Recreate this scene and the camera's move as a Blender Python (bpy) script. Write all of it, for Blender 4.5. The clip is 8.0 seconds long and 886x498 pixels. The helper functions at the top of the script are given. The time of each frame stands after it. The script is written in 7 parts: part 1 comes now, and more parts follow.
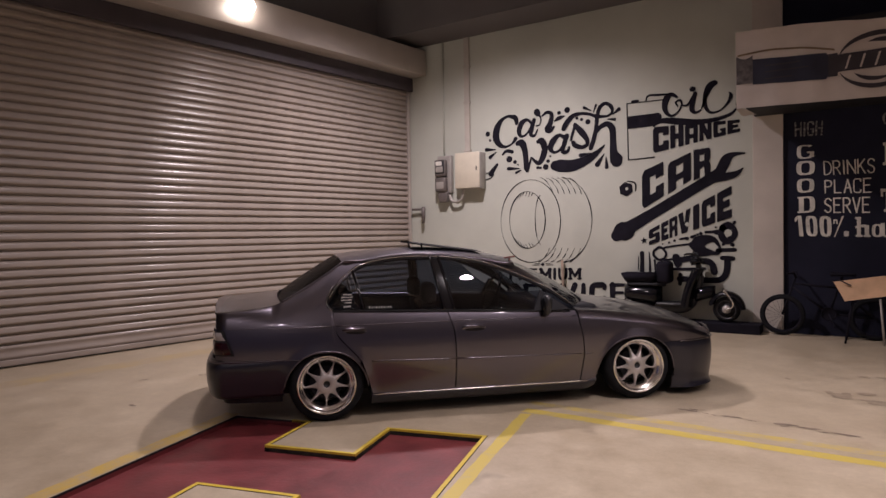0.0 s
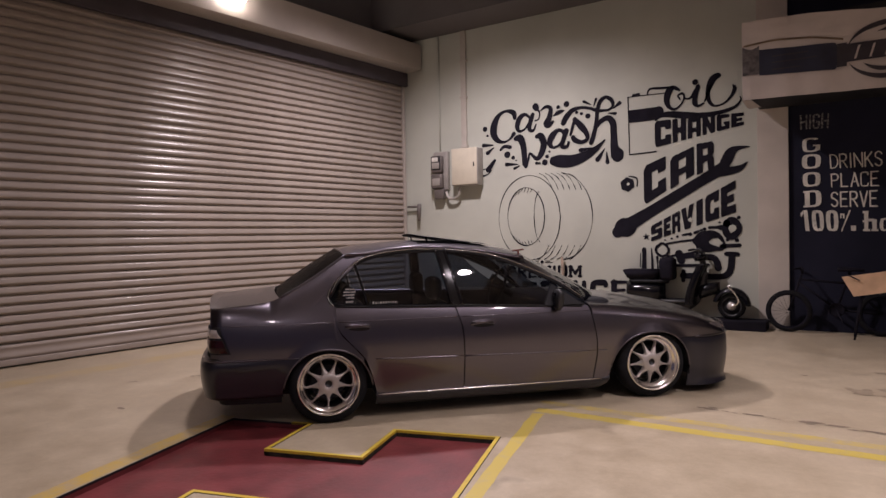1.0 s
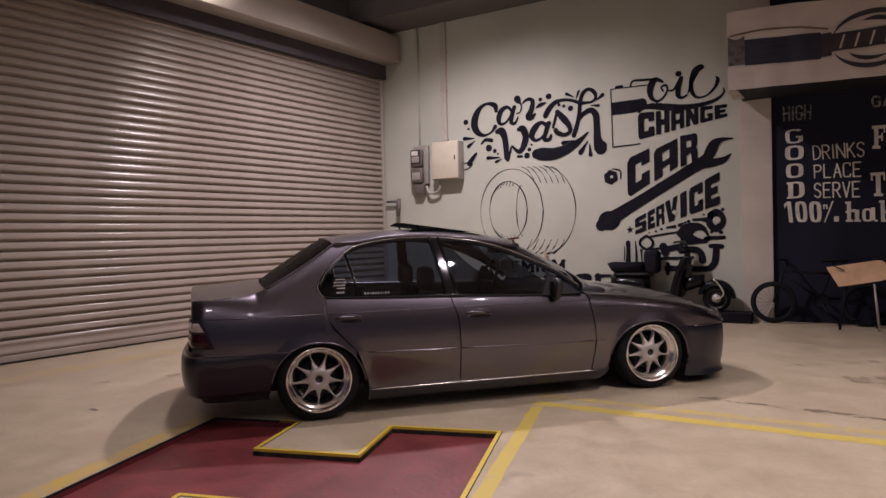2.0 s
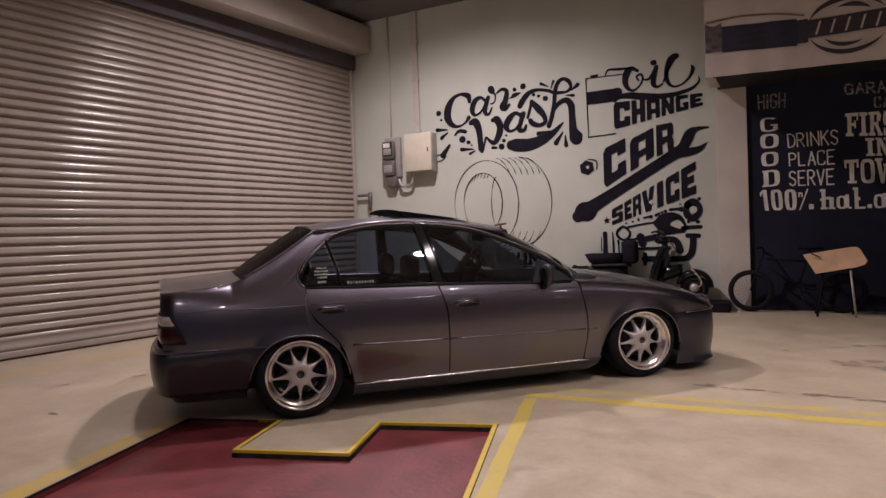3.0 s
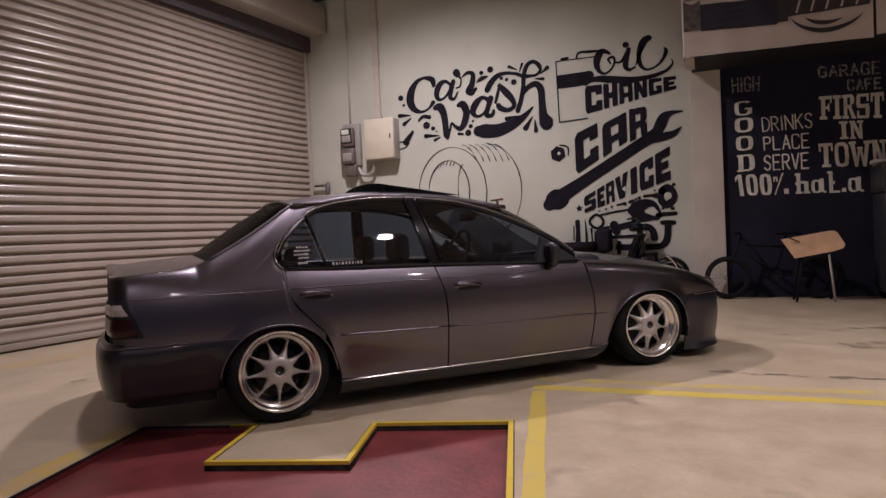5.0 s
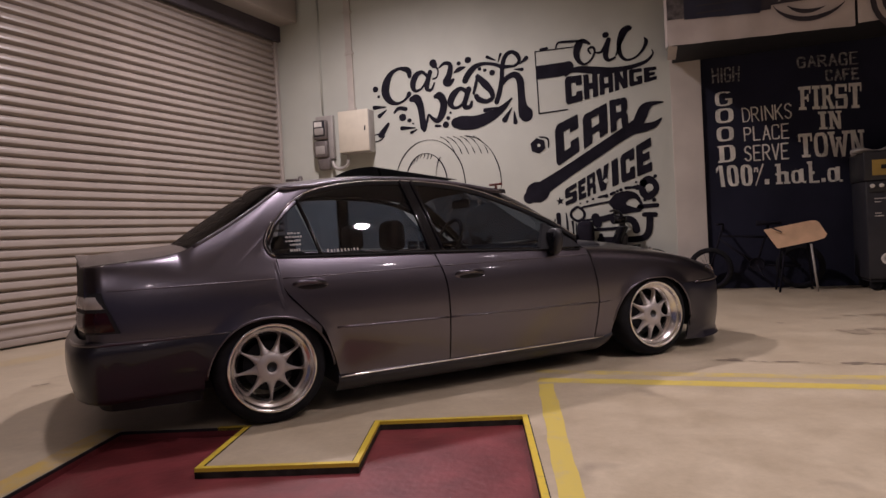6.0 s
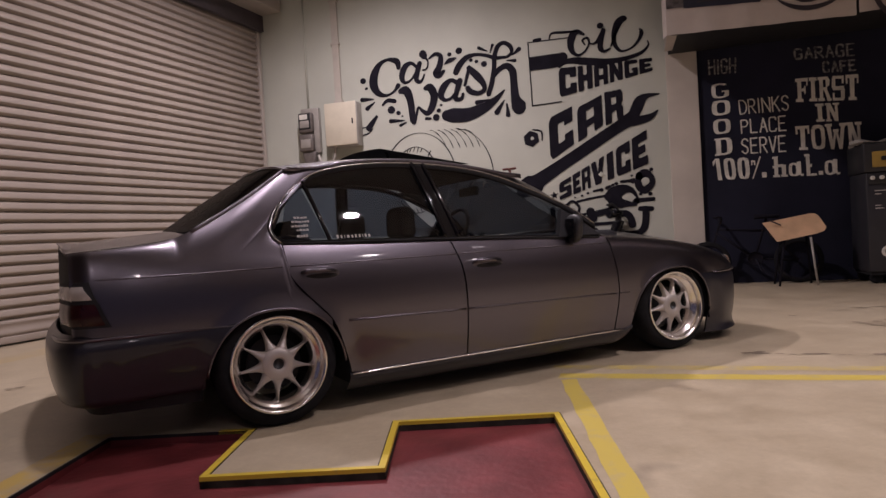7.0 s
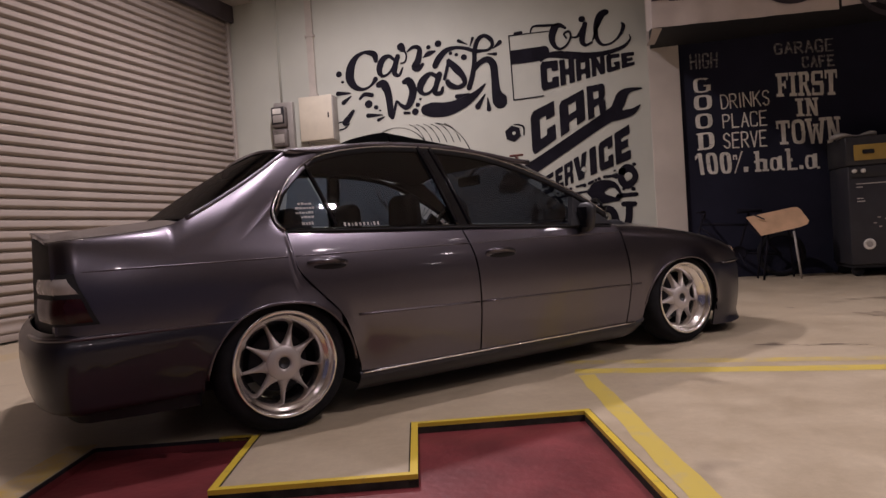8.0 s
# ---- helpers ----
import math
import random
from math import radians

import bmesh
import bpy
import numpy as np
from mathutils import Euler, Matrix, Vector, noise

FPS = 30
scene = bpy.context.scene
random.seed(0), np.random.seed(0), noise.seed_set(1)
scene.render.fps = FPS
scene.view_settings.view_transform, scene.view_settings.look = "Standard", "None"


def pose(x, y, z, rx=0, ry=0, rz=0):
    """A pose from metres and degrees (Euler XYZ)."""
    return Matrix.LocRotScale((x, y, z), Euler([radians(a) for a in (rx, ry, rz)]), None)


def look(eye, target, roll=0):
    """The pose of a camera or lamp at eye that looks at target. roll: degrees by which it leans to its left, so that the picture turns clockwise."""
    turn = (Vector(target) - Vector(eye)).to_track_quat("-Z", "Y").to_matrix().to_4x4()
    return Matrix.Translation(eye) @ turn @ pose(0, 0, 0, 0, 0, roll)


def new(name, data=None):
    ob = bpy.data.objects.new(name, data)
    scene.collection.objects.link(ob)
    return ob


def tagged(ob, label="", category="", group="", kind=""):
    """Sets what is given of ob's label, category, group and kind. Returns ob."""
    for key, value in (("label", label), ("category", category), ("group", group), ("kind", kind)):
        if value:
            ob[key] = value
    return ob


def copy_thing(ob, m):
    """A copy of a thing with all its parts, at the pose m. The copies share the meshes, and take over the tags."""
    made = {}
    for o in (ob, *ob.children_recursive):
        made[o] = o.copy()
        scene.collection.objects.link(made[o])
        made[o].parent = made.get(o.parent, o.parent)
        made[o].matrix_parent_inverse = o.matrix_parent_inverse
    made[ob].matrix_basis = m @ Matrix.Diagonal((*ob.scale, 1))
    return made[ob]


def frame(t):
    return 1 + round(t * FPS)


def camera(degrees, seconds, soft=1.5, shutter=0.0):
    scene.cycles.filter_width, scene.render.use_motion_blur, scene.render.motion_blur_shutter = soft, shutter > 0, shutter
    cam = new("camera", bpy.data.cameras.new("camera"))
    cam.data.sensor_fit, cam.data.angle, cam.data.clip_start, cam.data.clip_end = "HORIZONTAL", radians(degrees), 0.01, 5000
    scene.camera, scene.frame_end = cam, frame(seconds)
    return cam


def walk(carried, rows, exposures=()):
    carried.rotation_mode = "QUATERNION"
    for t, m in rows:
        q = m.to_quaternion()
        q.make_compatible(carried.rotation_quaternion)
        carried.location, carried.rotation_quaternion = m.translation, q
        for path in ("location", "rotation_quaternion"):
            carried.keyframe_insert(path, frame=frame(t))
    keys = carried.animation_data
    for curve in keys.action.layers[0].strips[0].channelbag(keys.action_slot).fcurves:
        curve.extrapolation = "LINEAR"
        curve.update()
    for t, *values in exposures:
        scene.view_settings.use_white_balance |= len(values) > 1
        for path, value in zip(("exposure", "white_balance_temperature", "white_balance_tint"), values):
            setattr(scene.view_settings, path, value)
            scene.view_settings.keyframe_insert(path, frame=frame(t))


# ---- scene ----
cam = camera(68.7, 8.0)
PATH = [
    (0, (0.5, 0.359, 1.334), (-0.608, 2.024, 1.294), -0.7),
    (0.5, (0.382, 0.429, 1.3), (-0.714, 2.101, 1.264), -0.8),
    (1, (0.256, 0.481, 1.256), (-0.822, 2.165, 1.223), -0.9),
    (1.5, (0.129, 0.519, 1.209), (-0.915, 2.225, 1.177), -1.0),
    (3, (-0.23, 0.677, 1.075), (-1.135, 2.461, 1.039), -1.9),
    (3.5, (-0.36, 0.766, 1.027), (-1.222, 2.57, 0.988), -2.1),
    (4, (-0.482, 0.846, 0.996), (-1.318, 2.662, 0.959), -2.2),
    (4.5, (-0.607, 0.918, 0.963), (-1.404, 2.752, 0.927), -2.3),
    (6, (-1.016, 1.125, 0.852), (-1.657, 3.02, 0.812), -3.0),
    (6.5, (-1.159, 1.212, 0.812), (-1.761, 3.119, 0.772), -3.2),
    (7, (-1.296, 1.295, 0.783), (-1.865, 3.212, 0.744), -3.2),
    (7.5, (-1.438, 1.366, 0.755), (-1.96, 3.296, 0.717), -3.4),
    (8, (-1.581, 1.432, 0.731), (-2.039, 3.378, 0.692), -3.6),
]
LEVEL = Matrix.Translation((-1.93, 4.65, 0)) @ Matrix.Rotation(radians(0.08), 4, "Y") @ Matrix.Rotation(radians(-0.2), 4, "X") @ Matrix.Translation((1.93, -4.65, 0))
walk(cam, [(t, LEVEL @ look(eye, target, roll)) for t, eye, target, roll in PATH], ((0.0, 0.10), (4.0, 0.06), (8.0, -0.02)))

# ---- light ----
world = bpy.data.worlds.new("night")
scene.world = world
world.use_nodes = True
world.node_tree.nodes["Background"].inputs[0].default_value = (0.050, 0.044, 0.072, 1)
world.node_tree.nodes["Background"].inputs[1].default_value = 1.0


def lamp(name, kind, place, target, watts, colour, size=0.1, cone=150, blend=0.4):
    data = bpy.data.lights.new(name, kind)
    data.energy, data.color = watts, colour
    if kind == "AREA":
        data.shape, data.size = "DISK", size
    else:
        data.shadow_soft_size = size
    if kind == "SPOT":
        data.spot_size, data.spot_blend = radians(cone), blend
    ob = new(name, data)
    ob.matrix_world = look(place, target)
    return ob


WARM = (1.0, 0.858, 0.915)
LAMPS = ((-4.11, 7.10, 5.15, 800, 146, 0.85), (-3.2, 4.3, 5.15, 320, 124, 0.9), (0.75, 3.5, 4.85, 430, 104, 0.75), (3.3, 2.5, 4.85, 140, 130, 0.8), (4.5, 3.9, 4.85, 380, 120, 0.8),
         (5.2, 5.6, 4.85, 280, 130, 0.8), (9.0, 2.5, 4.85, 300, 150, 0.8), (15.0, 0.6, 4.85, 300, 160, 0.8), (0.6, -1.4, 4.85, 185, 130, 0.8), (-1.9, -1.2, 4.85, 130, 120, 0.8))
for _x, _y, _z, _w, _c, _b in LAMPS:
    lamp("high_bay_light", "SPOT", (_x, _y, _z), (_x, _y, 0.0), _w, WARM, 0.10, _c, _b)
lamp("header_light", "POINT", (-6.286, 6.095, 4.36), (-4.0, 9.4, 2.4), 7, WARM, 0.08)
scene.view_settings.exposure = 0.0

# ---- materials ----
def nodes_of(name):
    m = bpy.data.materials.new(name)
    m.use_nodes = True
    return m, m.node_tree.nodes, m.node_tree.links, m.node_tree.nodes["Principled BSDF"]


def plain(name, colour, rough=0.5, metal=0.0, vary=0.12, scale=6.0, bump=0.05, fine=90.0, coat=0.0, spec=0.5):
    """Paint, plastic, metal or plaster with two scales of variation."""
    m, n, l, b = nodes_of(name)
    co = n.new("ShaderNodeTexCoord")
    big = n.new("ShaderNodeTexNoise")
    big.inputs["Scale"].default_value, big.inputs["Detail"].default_value = scale, 6
    small = n.new("ShaderNodeTexNoise")
    small.inputs["Scale"].default_value, small.inputs["Detail"].default_value = fine, 3
    l.new(co.outputs["Object"], big.inputs["Vector"])
    l.new(co.outputs["Object"], small.inputs["Vector"])
    ramp = n.new("ShaderNodeMapRange")
    ramp.inputs["From Min"].default_value, ramp.inputs["From Max"].default_value = 0.3, 0.7
    ramp.inputs["To Min"].default_value, ramp.inputs["To Max"].default_value = 1 - vary, 1 + vary
    l.new(big.outputs["Fac"], ramp.inputs["Value"])
    mul = n.new("ShaderNodeMix")
    mul.data_type, mul.blend_type = "RGBA", "MULTIPLY"
    mul.inputs[0].default_value = 1.0
    mul.inputs[6].default_value = (*colour, 1)
    l.new(ramp.outputs[0], mul.inputs[7])
    l.new(mul.outputs[2], b.inputs["Base Color"])
    rr = n.new("ShaderNodeMapRange")
    rr.inputs["To Min"].default_value, rr.inputs["To Max"].default_value = max(rough - 0.08, 0.02), min(rough + 0.08, 1)
    l.new(big.outputs["Fac"], rr.inputs["Value"])
    l.new(rr.outputs[0], b.inputs["Roughness"])
    b.inputs["Metallic"].default_value = metal
    b.inputs["Specular IOR Level"].default_value = spec
    b.inputs["Coat Weight"].default_value = coat
    b.inputs["Coat Roughness"].default_value = 0.06
    if bump:
        bp = n.new("ShaderNodeBump")
        bp.inputs["Strength"].default_value, bp.inputs["Distance"].default_value = bump, 0.01
        l.new(small.outputs["Fac"], bp.inputs["Height"])
        l.new(bp.outputs[0], b.inputs["Normal"])
    return m


def concrete_floor():
    m, n, l, b = nodes_of("worn concrete")
    co = n.new("ShaderNodeTexCoord")

    def noise_tex(scale, detail, rough=0.6):
        t = n.new("ShaderNodeTexNoise")
        t.inputs["Scale"].default_value, t.inputs["Detail"].default_value, t.inputs["Roughness"].default_value = scale, detail, rough
        l.new(co.outputs["Object"], t.inputs["Vector"])
        return t
    big, mid, fine = noise_tex(0.55, 5), noise_tex(3.2, 8, 0.7), noise_tex(60, 4)
    ramp = n.new("ShaderNodeValToRGB")
    ramp.color_ramp.elements[0].position, ramp.color_ramp.elements[0].color = 0.36, (0.350, 0.285, 0.195, 1)
    ramp.color_ramp.elements[1].position, ramp.color_ramp.elements[1].color = 0.64, (0.500, 0.425, 0.310, 1)
    mix = n.new("ShaderNodeMath")
    mix.operation = "MULTIPLY_ADD"
    mix.inputs[1].default_value = 0.36
    add = n.new("ShaderNodeMath")
    add.operation = "MULTIPLY"
    add.inputs[1].default_value = 0.64
    l.new(mid.outputs["Fac"], add.inputs[0])
    l.new(big.outputs["Fac"], mix.inputs[0])
    l.new(add.outputs[0], mix.inputs[2])
    l.new(mix.outputs[0], ramp.inputs["Fac"])
    # oil spots
    spot = noise_tex(1.7, 3)
    sr = n.new("ShaderNodeMapRange")
    sr.inputs["From Min"].default_value, sr.inputs["From Max"].default_value = 0.66, 0.76
    sr.inputs["To Min"].default_value, sr.inputs["To Max"].default_value = 0.0, 0.55
    l.new(spot.outputs["Fac"], sr.inputs["Value"])
    dark = n.new("ShaderNodeMix")
    dark.data_type = "RGBA"
    l.new(sr.outputs[0], dark.inputs[0])
    # fine sandy speckle
    speck, sm = noise_tex(22, 6, 0.8), n.new("ShaderNodeMapRange")
    sm.inputs["From Min"].default_value, sm.inputs["From Max"].default_value = 0.3, 0.7
    sm.inputs["To Min"].default_value, sm.inputs["To Max"].default_value = 0.92, 1.08
    l.new(speck.outputs["Fac"], sm.inputs["Value"])
    grain = n.new("ShaderNodeMix")
    grain.data_type, grain.blend_type = "RGBA", "MULTIPLY"
    grain.inputs[0].default_value = 1.0
    l.new(ramp.outputs[0], grain.inputs[6])
    l.new(sm.outputs[0], grain.inputs[7])
    l.new(grain.outputs[2], dark.inputs[6])
    dark.inputs[7].default_value = (0.17, 0.135, 0.105, 1)
    l.new(dark.outputs[2], b.inputs["Base Color"])
    rr = n.new("ShaderNodeMapRange")
    rr.inputs["To Min"].default_value, rr.inputs["To Max"].default_value = 0.22, 0.55
    l.new(mid.outputs["Fac"], rr.inputs["Value"])
    l.new(rr.outputs[0], b.inputs["Roughness"])
    bp = n.new("ShaderNodeBump")
    bp.inputs["Strength"].default_value, bp.inputs["Distance"].default_value = 0.15, 0.004
    l.new(fine.outputs["Fac"], bp.inputs["Height"])
    l.new(bp.outputs[0], b.inputs["Normal"])
    return m


def worn_paint(name, colour, under, cover=0.62, scale=9.0):
    """Floor paint rubbed through to the concrete."""
    m, n, l, b = nodes_of(name)
    co = n.new("ShaderNodeTexCoord")
    t = n.new("ShaderNodeTexNoise")
    t.inputs["Scale"].default_value, t.inputs["Detail"].default_value, t.inputs["Roughness"].default_value = scale, 9, 0.75
    l.new(co.outputs["Object"], t.inputs["Vector"])
    r = n.new("ShaderNodeMapRange")
    r.inputs["From Min"].default_value, r.inputs["From Max"].default_value = cover - 0.1, cover + 0.1
    l.new(t.outputs["Fac"], r.inputs["Value"])
    mix = n.new("ShaderNodeMix")
    mix.data_type = "RGBA"
    mix.inputs[6].default_value, mix.inputs[7].default_value = (*colour, 1), (*under, 1)
    l.new(r.outputs[0], mix.inputs[0])
    l.new(mix.outputs[2], b.inputs["Base Color"])
    b.inputs["Roughness"].default_value = 0.4
    return m


def car_paint(name="grey metallic car paint", base=(0.124, 0.112, 0.133), rough=(0.28, 0.34), coat=0.7, metal=1.0):
    m, n, l, b = nodes_of(name)
    co = n.new("ShaderNodeTexCoord")
    flake = n.new("ShaderNodeTexVoronoi")
    flake.inputs["Scale"].default_value = 900
    l.new(co.outputs["Object"], flake.inputs["Vector"])
    ramp = n.new("ShaderNodeMapRange")
    ramp.inputs["To Min"].default_value, ramp.inputs["To Max"].default_value = 0.85, 1.2
    l.new(flake.outputs["Color"], ramp.inputs["Value"])
    mul = n.new("ShaderNodeMix")
    mul.data_type, mul.blend_type = "RGBA", "MULTIPLY"
    mul.inputs[0].default_value = 1.0
    mul.inputs[6].default_value = (*base, 1)
    l.new(ramp.outputs[0], mul.inputs[7])
    l.new(mul.outputs[2], b.inputs["Base Color"])
    b.inputs["Metallic"].default_value = metal
    b.inputs["Coat Weight"].default_value = coat
    b.inputs["Coat Roughness"].default_value = 0.05
    dust = n.new("ShaderNodeTexNoise")
    dust.inputs["Scale"].default_value, dust.inputs["Detail"].default_value = 4, 6
    l.new(co.outputs["Object"], dust.inputs["Vector"])
    rr = n.new("ShaderNodeMapRange")
    rr.inputs["To Min"].default_value, rr.inputs["To Max"].default_value = rough
    l.new(dust.outputs["Fac"], rr.inputs["Value"])
    l.new(rr.outputs[0], b.inputs["Roughness"])
    return m


def tinted_glass(name, tint, gloss=0.02, most=1.0):
    """A single pane: tinted, with a reflection that grows towards a grazing view."""
    m, n, l, b = nodes_of(name)
    n.remove(b)
    out = n["Material Output"]
    clear, shine, face, mix = n.new("ShaderNodeBsdfTransparent"), n.new("ShaderNodeBsdfGlossy"), n.new("ShaderNodeLayerWeight"), n.new("ShaderNodeMixShader")
    clear.inputs[0].default_value = (*tint, 1)
    shine.inputs["Roughness"].default_value = gloss
    face.inputs[0].default_value = 0.5
    power, scale = n.new("ShaderNodeMath"), n.new("ShaderNodeMath")
    power.operation, scale.operation = "POWER", "MULTIPLY_ADD"
    power.inputs[1].default_value = 4.0
    scale.inputs[1].default_value, scale.inputs[2].default_value = 0.90 * most, 0.06 * most
    l.new(face.outputs["Facing"], power.inputs[0])
    l.new(power.outputs[0], scale.inputs[0])
    l.new(scale.outputs[0], mix.inputs[0])
    l.new(clear.outputs[0], mix.inputs[1])
    l.new(shine.outputs[0], mix.inputs[2])
    l.new(mix.outputs[0], out.inputs[0])
    return m


def glow(name, colour, strength):
    m, n, l, b = nodes_of(name)
    b.inputs["Emission Color"].default_value = (*colour, 1)
    b.inputs["Emission Strength"].default_value = strength
    return m


FLOOR = concrete_floor()
WALL = plain("painted plaster", (0.492, 0.505, 0.442), 0.75, vary=0.07, scale=1.4, bump=0.12, fine=55)
PIER = plain("pier plaster", (0.52, 0.475, 0.42), 0.75, vary=0.10, scale=2.2, bump=0.12, fine=55)
# Ceiling made pale so that it bounces light onto the car's shoulders.
BOUNCECEIL = plain("pale bounce ceiling", (0.60, 0.57, 0.57), 0.8, vary=0.15, scale=1.2)
# Upper wall and beam: darkness above the lamps' reach is in these colours.
UNLITWALL = plain("upper wall darkened as unlit", (0.09, 0.085, 0.09), 0.8, vary=0.15, scale=1.2)
UNLITBEAM = plain("beam paint darkened as unlit", (0.11, 0.10, 0.10), 0.8, vary=0.12, scale=1.2)
BLACKWALL = plain("black wall paint", (0.019, 0.020, 0.035), 0.92, vary=0.2, scale=2, bump=0.1, spec=0.15)
SLAT = plain("painted steel slat", (0.335, 0.288, 0.250), 0.22, vary=0.08, scale=2.2, bump=0.010, spec=0.18)
HEADER = plain("shutter hood sheet", (0.46, 0.41, 0.37), 0.38, metal=0.2, vary=0.06, scale=2.5, bump=0.02)
SHADELINTEL = plain("lintel darkened for hood shade", (0.060, 0.050, 0.058), 0.6, vary=0.15, scale=3)
RUBBER = plain("tyre rubber", (0.016, 0.016, 0.018), 0.9, vary=0.2, scale=20, spec=0.08)
BLACK = plain("black plastic", (0.024, 0.024, 0.027), 0.45, vary=0.15, scale=15)
SATIN = plain("satin black", (0.019, 0.019, 0.022), 0.65, vary=0.15, scale=15, spec=0.25)
POLISH = plain("polished aluminium lip", (0.86, 0.83, 0.79), 0.20, metal=1.0, vary=0.08, scale=18, bump=0.01)
SILVER = plain("silver wheel paint", (0.50, 0.46, 0.44), 0.42, metal=0.55, vary=0.06, scale=12, bump=0.02)
PAINT = car_paint()
# Car paint darkened, so bumpers and skirt carry their shade in the colour.
SHADEPAINT = car_paint("car paint darkened for shade", (0.019, 0.018, 0.027), (0.36, 0.44), 0.45, 0.35)
RED = plain("red pit paint", (0.150, 0.026, 0.029), 0.45, vary=0.30, scale=4.5, bump=0.2, fine=30)
YELLOW = worn_paint("yellow rim paint", (0.62, 0.46, 0.05), (0.25, 0.20, 0.10), 0.66, 14)
LINE = worn_paint("yellow line paint", (0.56, 0.44, 0.10), (0.44, 0.37, 0.24), 0.62, 7)
FADED = worn_paint("faded yellow paint", (0.54, 0.38, 0.09), (0.43, 0.345, 0.23), 0.53, 6)
GHOST = worn_paint("almost worn-off yellow paint", (0.475, 0.365, 0.17), (0.43, 0.350, 0.24), 0.47, 3)
INK = plain("black mural paint", (0.014, 0.013, 0.019), 0.95, vary=0.3, scale=5, spec=0.08)
# Worn white, dimmed: the canopy's shade on the upper words is in the colour.
SHADEDWHITE = worn_paint("worn white paint dimmed for shade", (0.42, 0.40, 0.37), (0.03, 0.028, 0.03), 0.48, 30)
LINE2 = worn_paint("thin yellow line paint", (0.54, 0.42, 0.11), (0.44, 0.37, 0.25), 0.50, 6)
TINT = tinted_glass("tinted glass", (0.33, 0.38, 0.46))
FRONTTINT = tinted_glass("darker tinted glass", (0.18, 0.21, 0.26))
DARKGLASS = tinted_glass("dark tinted glass", (0.06, 0.06, 0.065), 0.08, 0.22)

# ---- mesh tools ----
def part(name, bm, material, parent=None, label="", smooth=True, m=None):
    me = bpy.data.meshes.new(name)
    bmesh.ops.recalc_face_normals(bm, faces=bm.faces)
    bm.to_mesh(me)
    bm.free()
    for p in me.polygons:
        p.use_smooth = smooth
    me.materials.append(material)
    ob = new(name, me)
    if parent:
        ob.parent = parent
    if m:
        ob.matrix_basis = m
    if label:
        ob["label"] = label
    return ob


def thing(name, label, category, m=None, group="", kind=""):
    ob = new(name)
    ob.empty_display_size = 0.1
    if m:
        ob.matrix_basis = m
    return tagged(ob, label, category, group, kind)


def box(bm, x0, y0, z0, x1, y1, z1, bevel=0.0):
    vs = bmesh.ops.create_cube(bm, size=1)["verts"]
    for v in vs:
        v.co = Vector(((x0 + x1) / 2 + v.co.x * (x1 - x0), (y0 + y1) / 2 + v.co.y * (y1 - y0), (z0 + z1) / 2 + v.co.z * (z1 - z0)))
    if bevel:
        es = list({e for v in vs for e in v.link_edges})
        bmesh.ops.bevel(bm, geom=es, offset=bevel, segments=2, affect="EDGES", profile=0.5)
    return bm


def boxed(*a, **k):
    return box(bmesh.new(), *a, **k)


def prism(bm, outline, z0, z1):
    """An upright prism over an outline of (x, y)."""
    lo = [bm.verts.new((x, y, z0)) for x, y in outline]
    hi = [bm.verts.new((x, y, z1)) for x, y in outline]
    bm.faces.new(hi)
    bm.faces.new(lo[::-1])
    for i in range(len(lo)):
        j = (i + 1) % len(lo)
        bm.faces.new((lo[i], lo[j], hi[j], hi[i]))
    return bm


def tube(bm, pts, radius, seg=10, closed=False, caps=True):
    """A round tube along a list of points; radius: one number or one for each point."""
    pts = [Vector(p) for p in pts]
    rad = radius if isinstance(radius, (list, tuple)) else [radius] * len(pts)
    rings, up = [], None
    for i, p in enumerate(pts):
        if closed:
            d = pts[(i + 1) % len(pts)] - pts[i - 1]
        else:
            d = pts[min(i + 1, len(pts) - 1)] - pts[max(i - 1, 0)]
        d.normalize()
        if up is None:
            up = Vector((0, 0, 1)) if abs(d.z) < 0.9 else Vector((1, 0, 0))
        side = d.cross(up).normalized()
        up = side.cross(d).normalized()
        rings.append([bm.verts.new(p + rad[i] * (math.cos(a) * side + math.sin(a) * up)) for a in (2 * math.pi * k / seg for k in range(seg))])
    pairs = list(zip(rings, rings[1:])) + ([(rings[-1], rings[0])] if closed else [])
    for a, b in pairs:
        for k in range(seg):
            bm.faces.new((a[k], a[(k + 1) % seg], b[(k + 1) % seg], b[k]))
    if caps and not closed:
        bm.faces.new(rings[0][::-1])
        bm.faces.new(rings[-1])
    return bm


def lathe(bm, profile, seg=48, axis="Y"):
    """Turns a profile of (radius, along) round the axis."""
    rings = []
    for r, h in profile:
        ring = []
        for k in range(seg):
            a = 2 * math.pi * k / seg
            c, s = r * math.cos(a), r * math.sin(a)
            ring.append(bm.verts.new((c, h, s) if axis == "Y" else (c, s, h)))
        rings.append(ring)
    for a, b in zip(rings, rings[1:]):
        for k in range(seg):
            bm.faces.new((a[k], a[(k + 1) % seg], b[(k + 1) % seg], b[k]))
    return bm


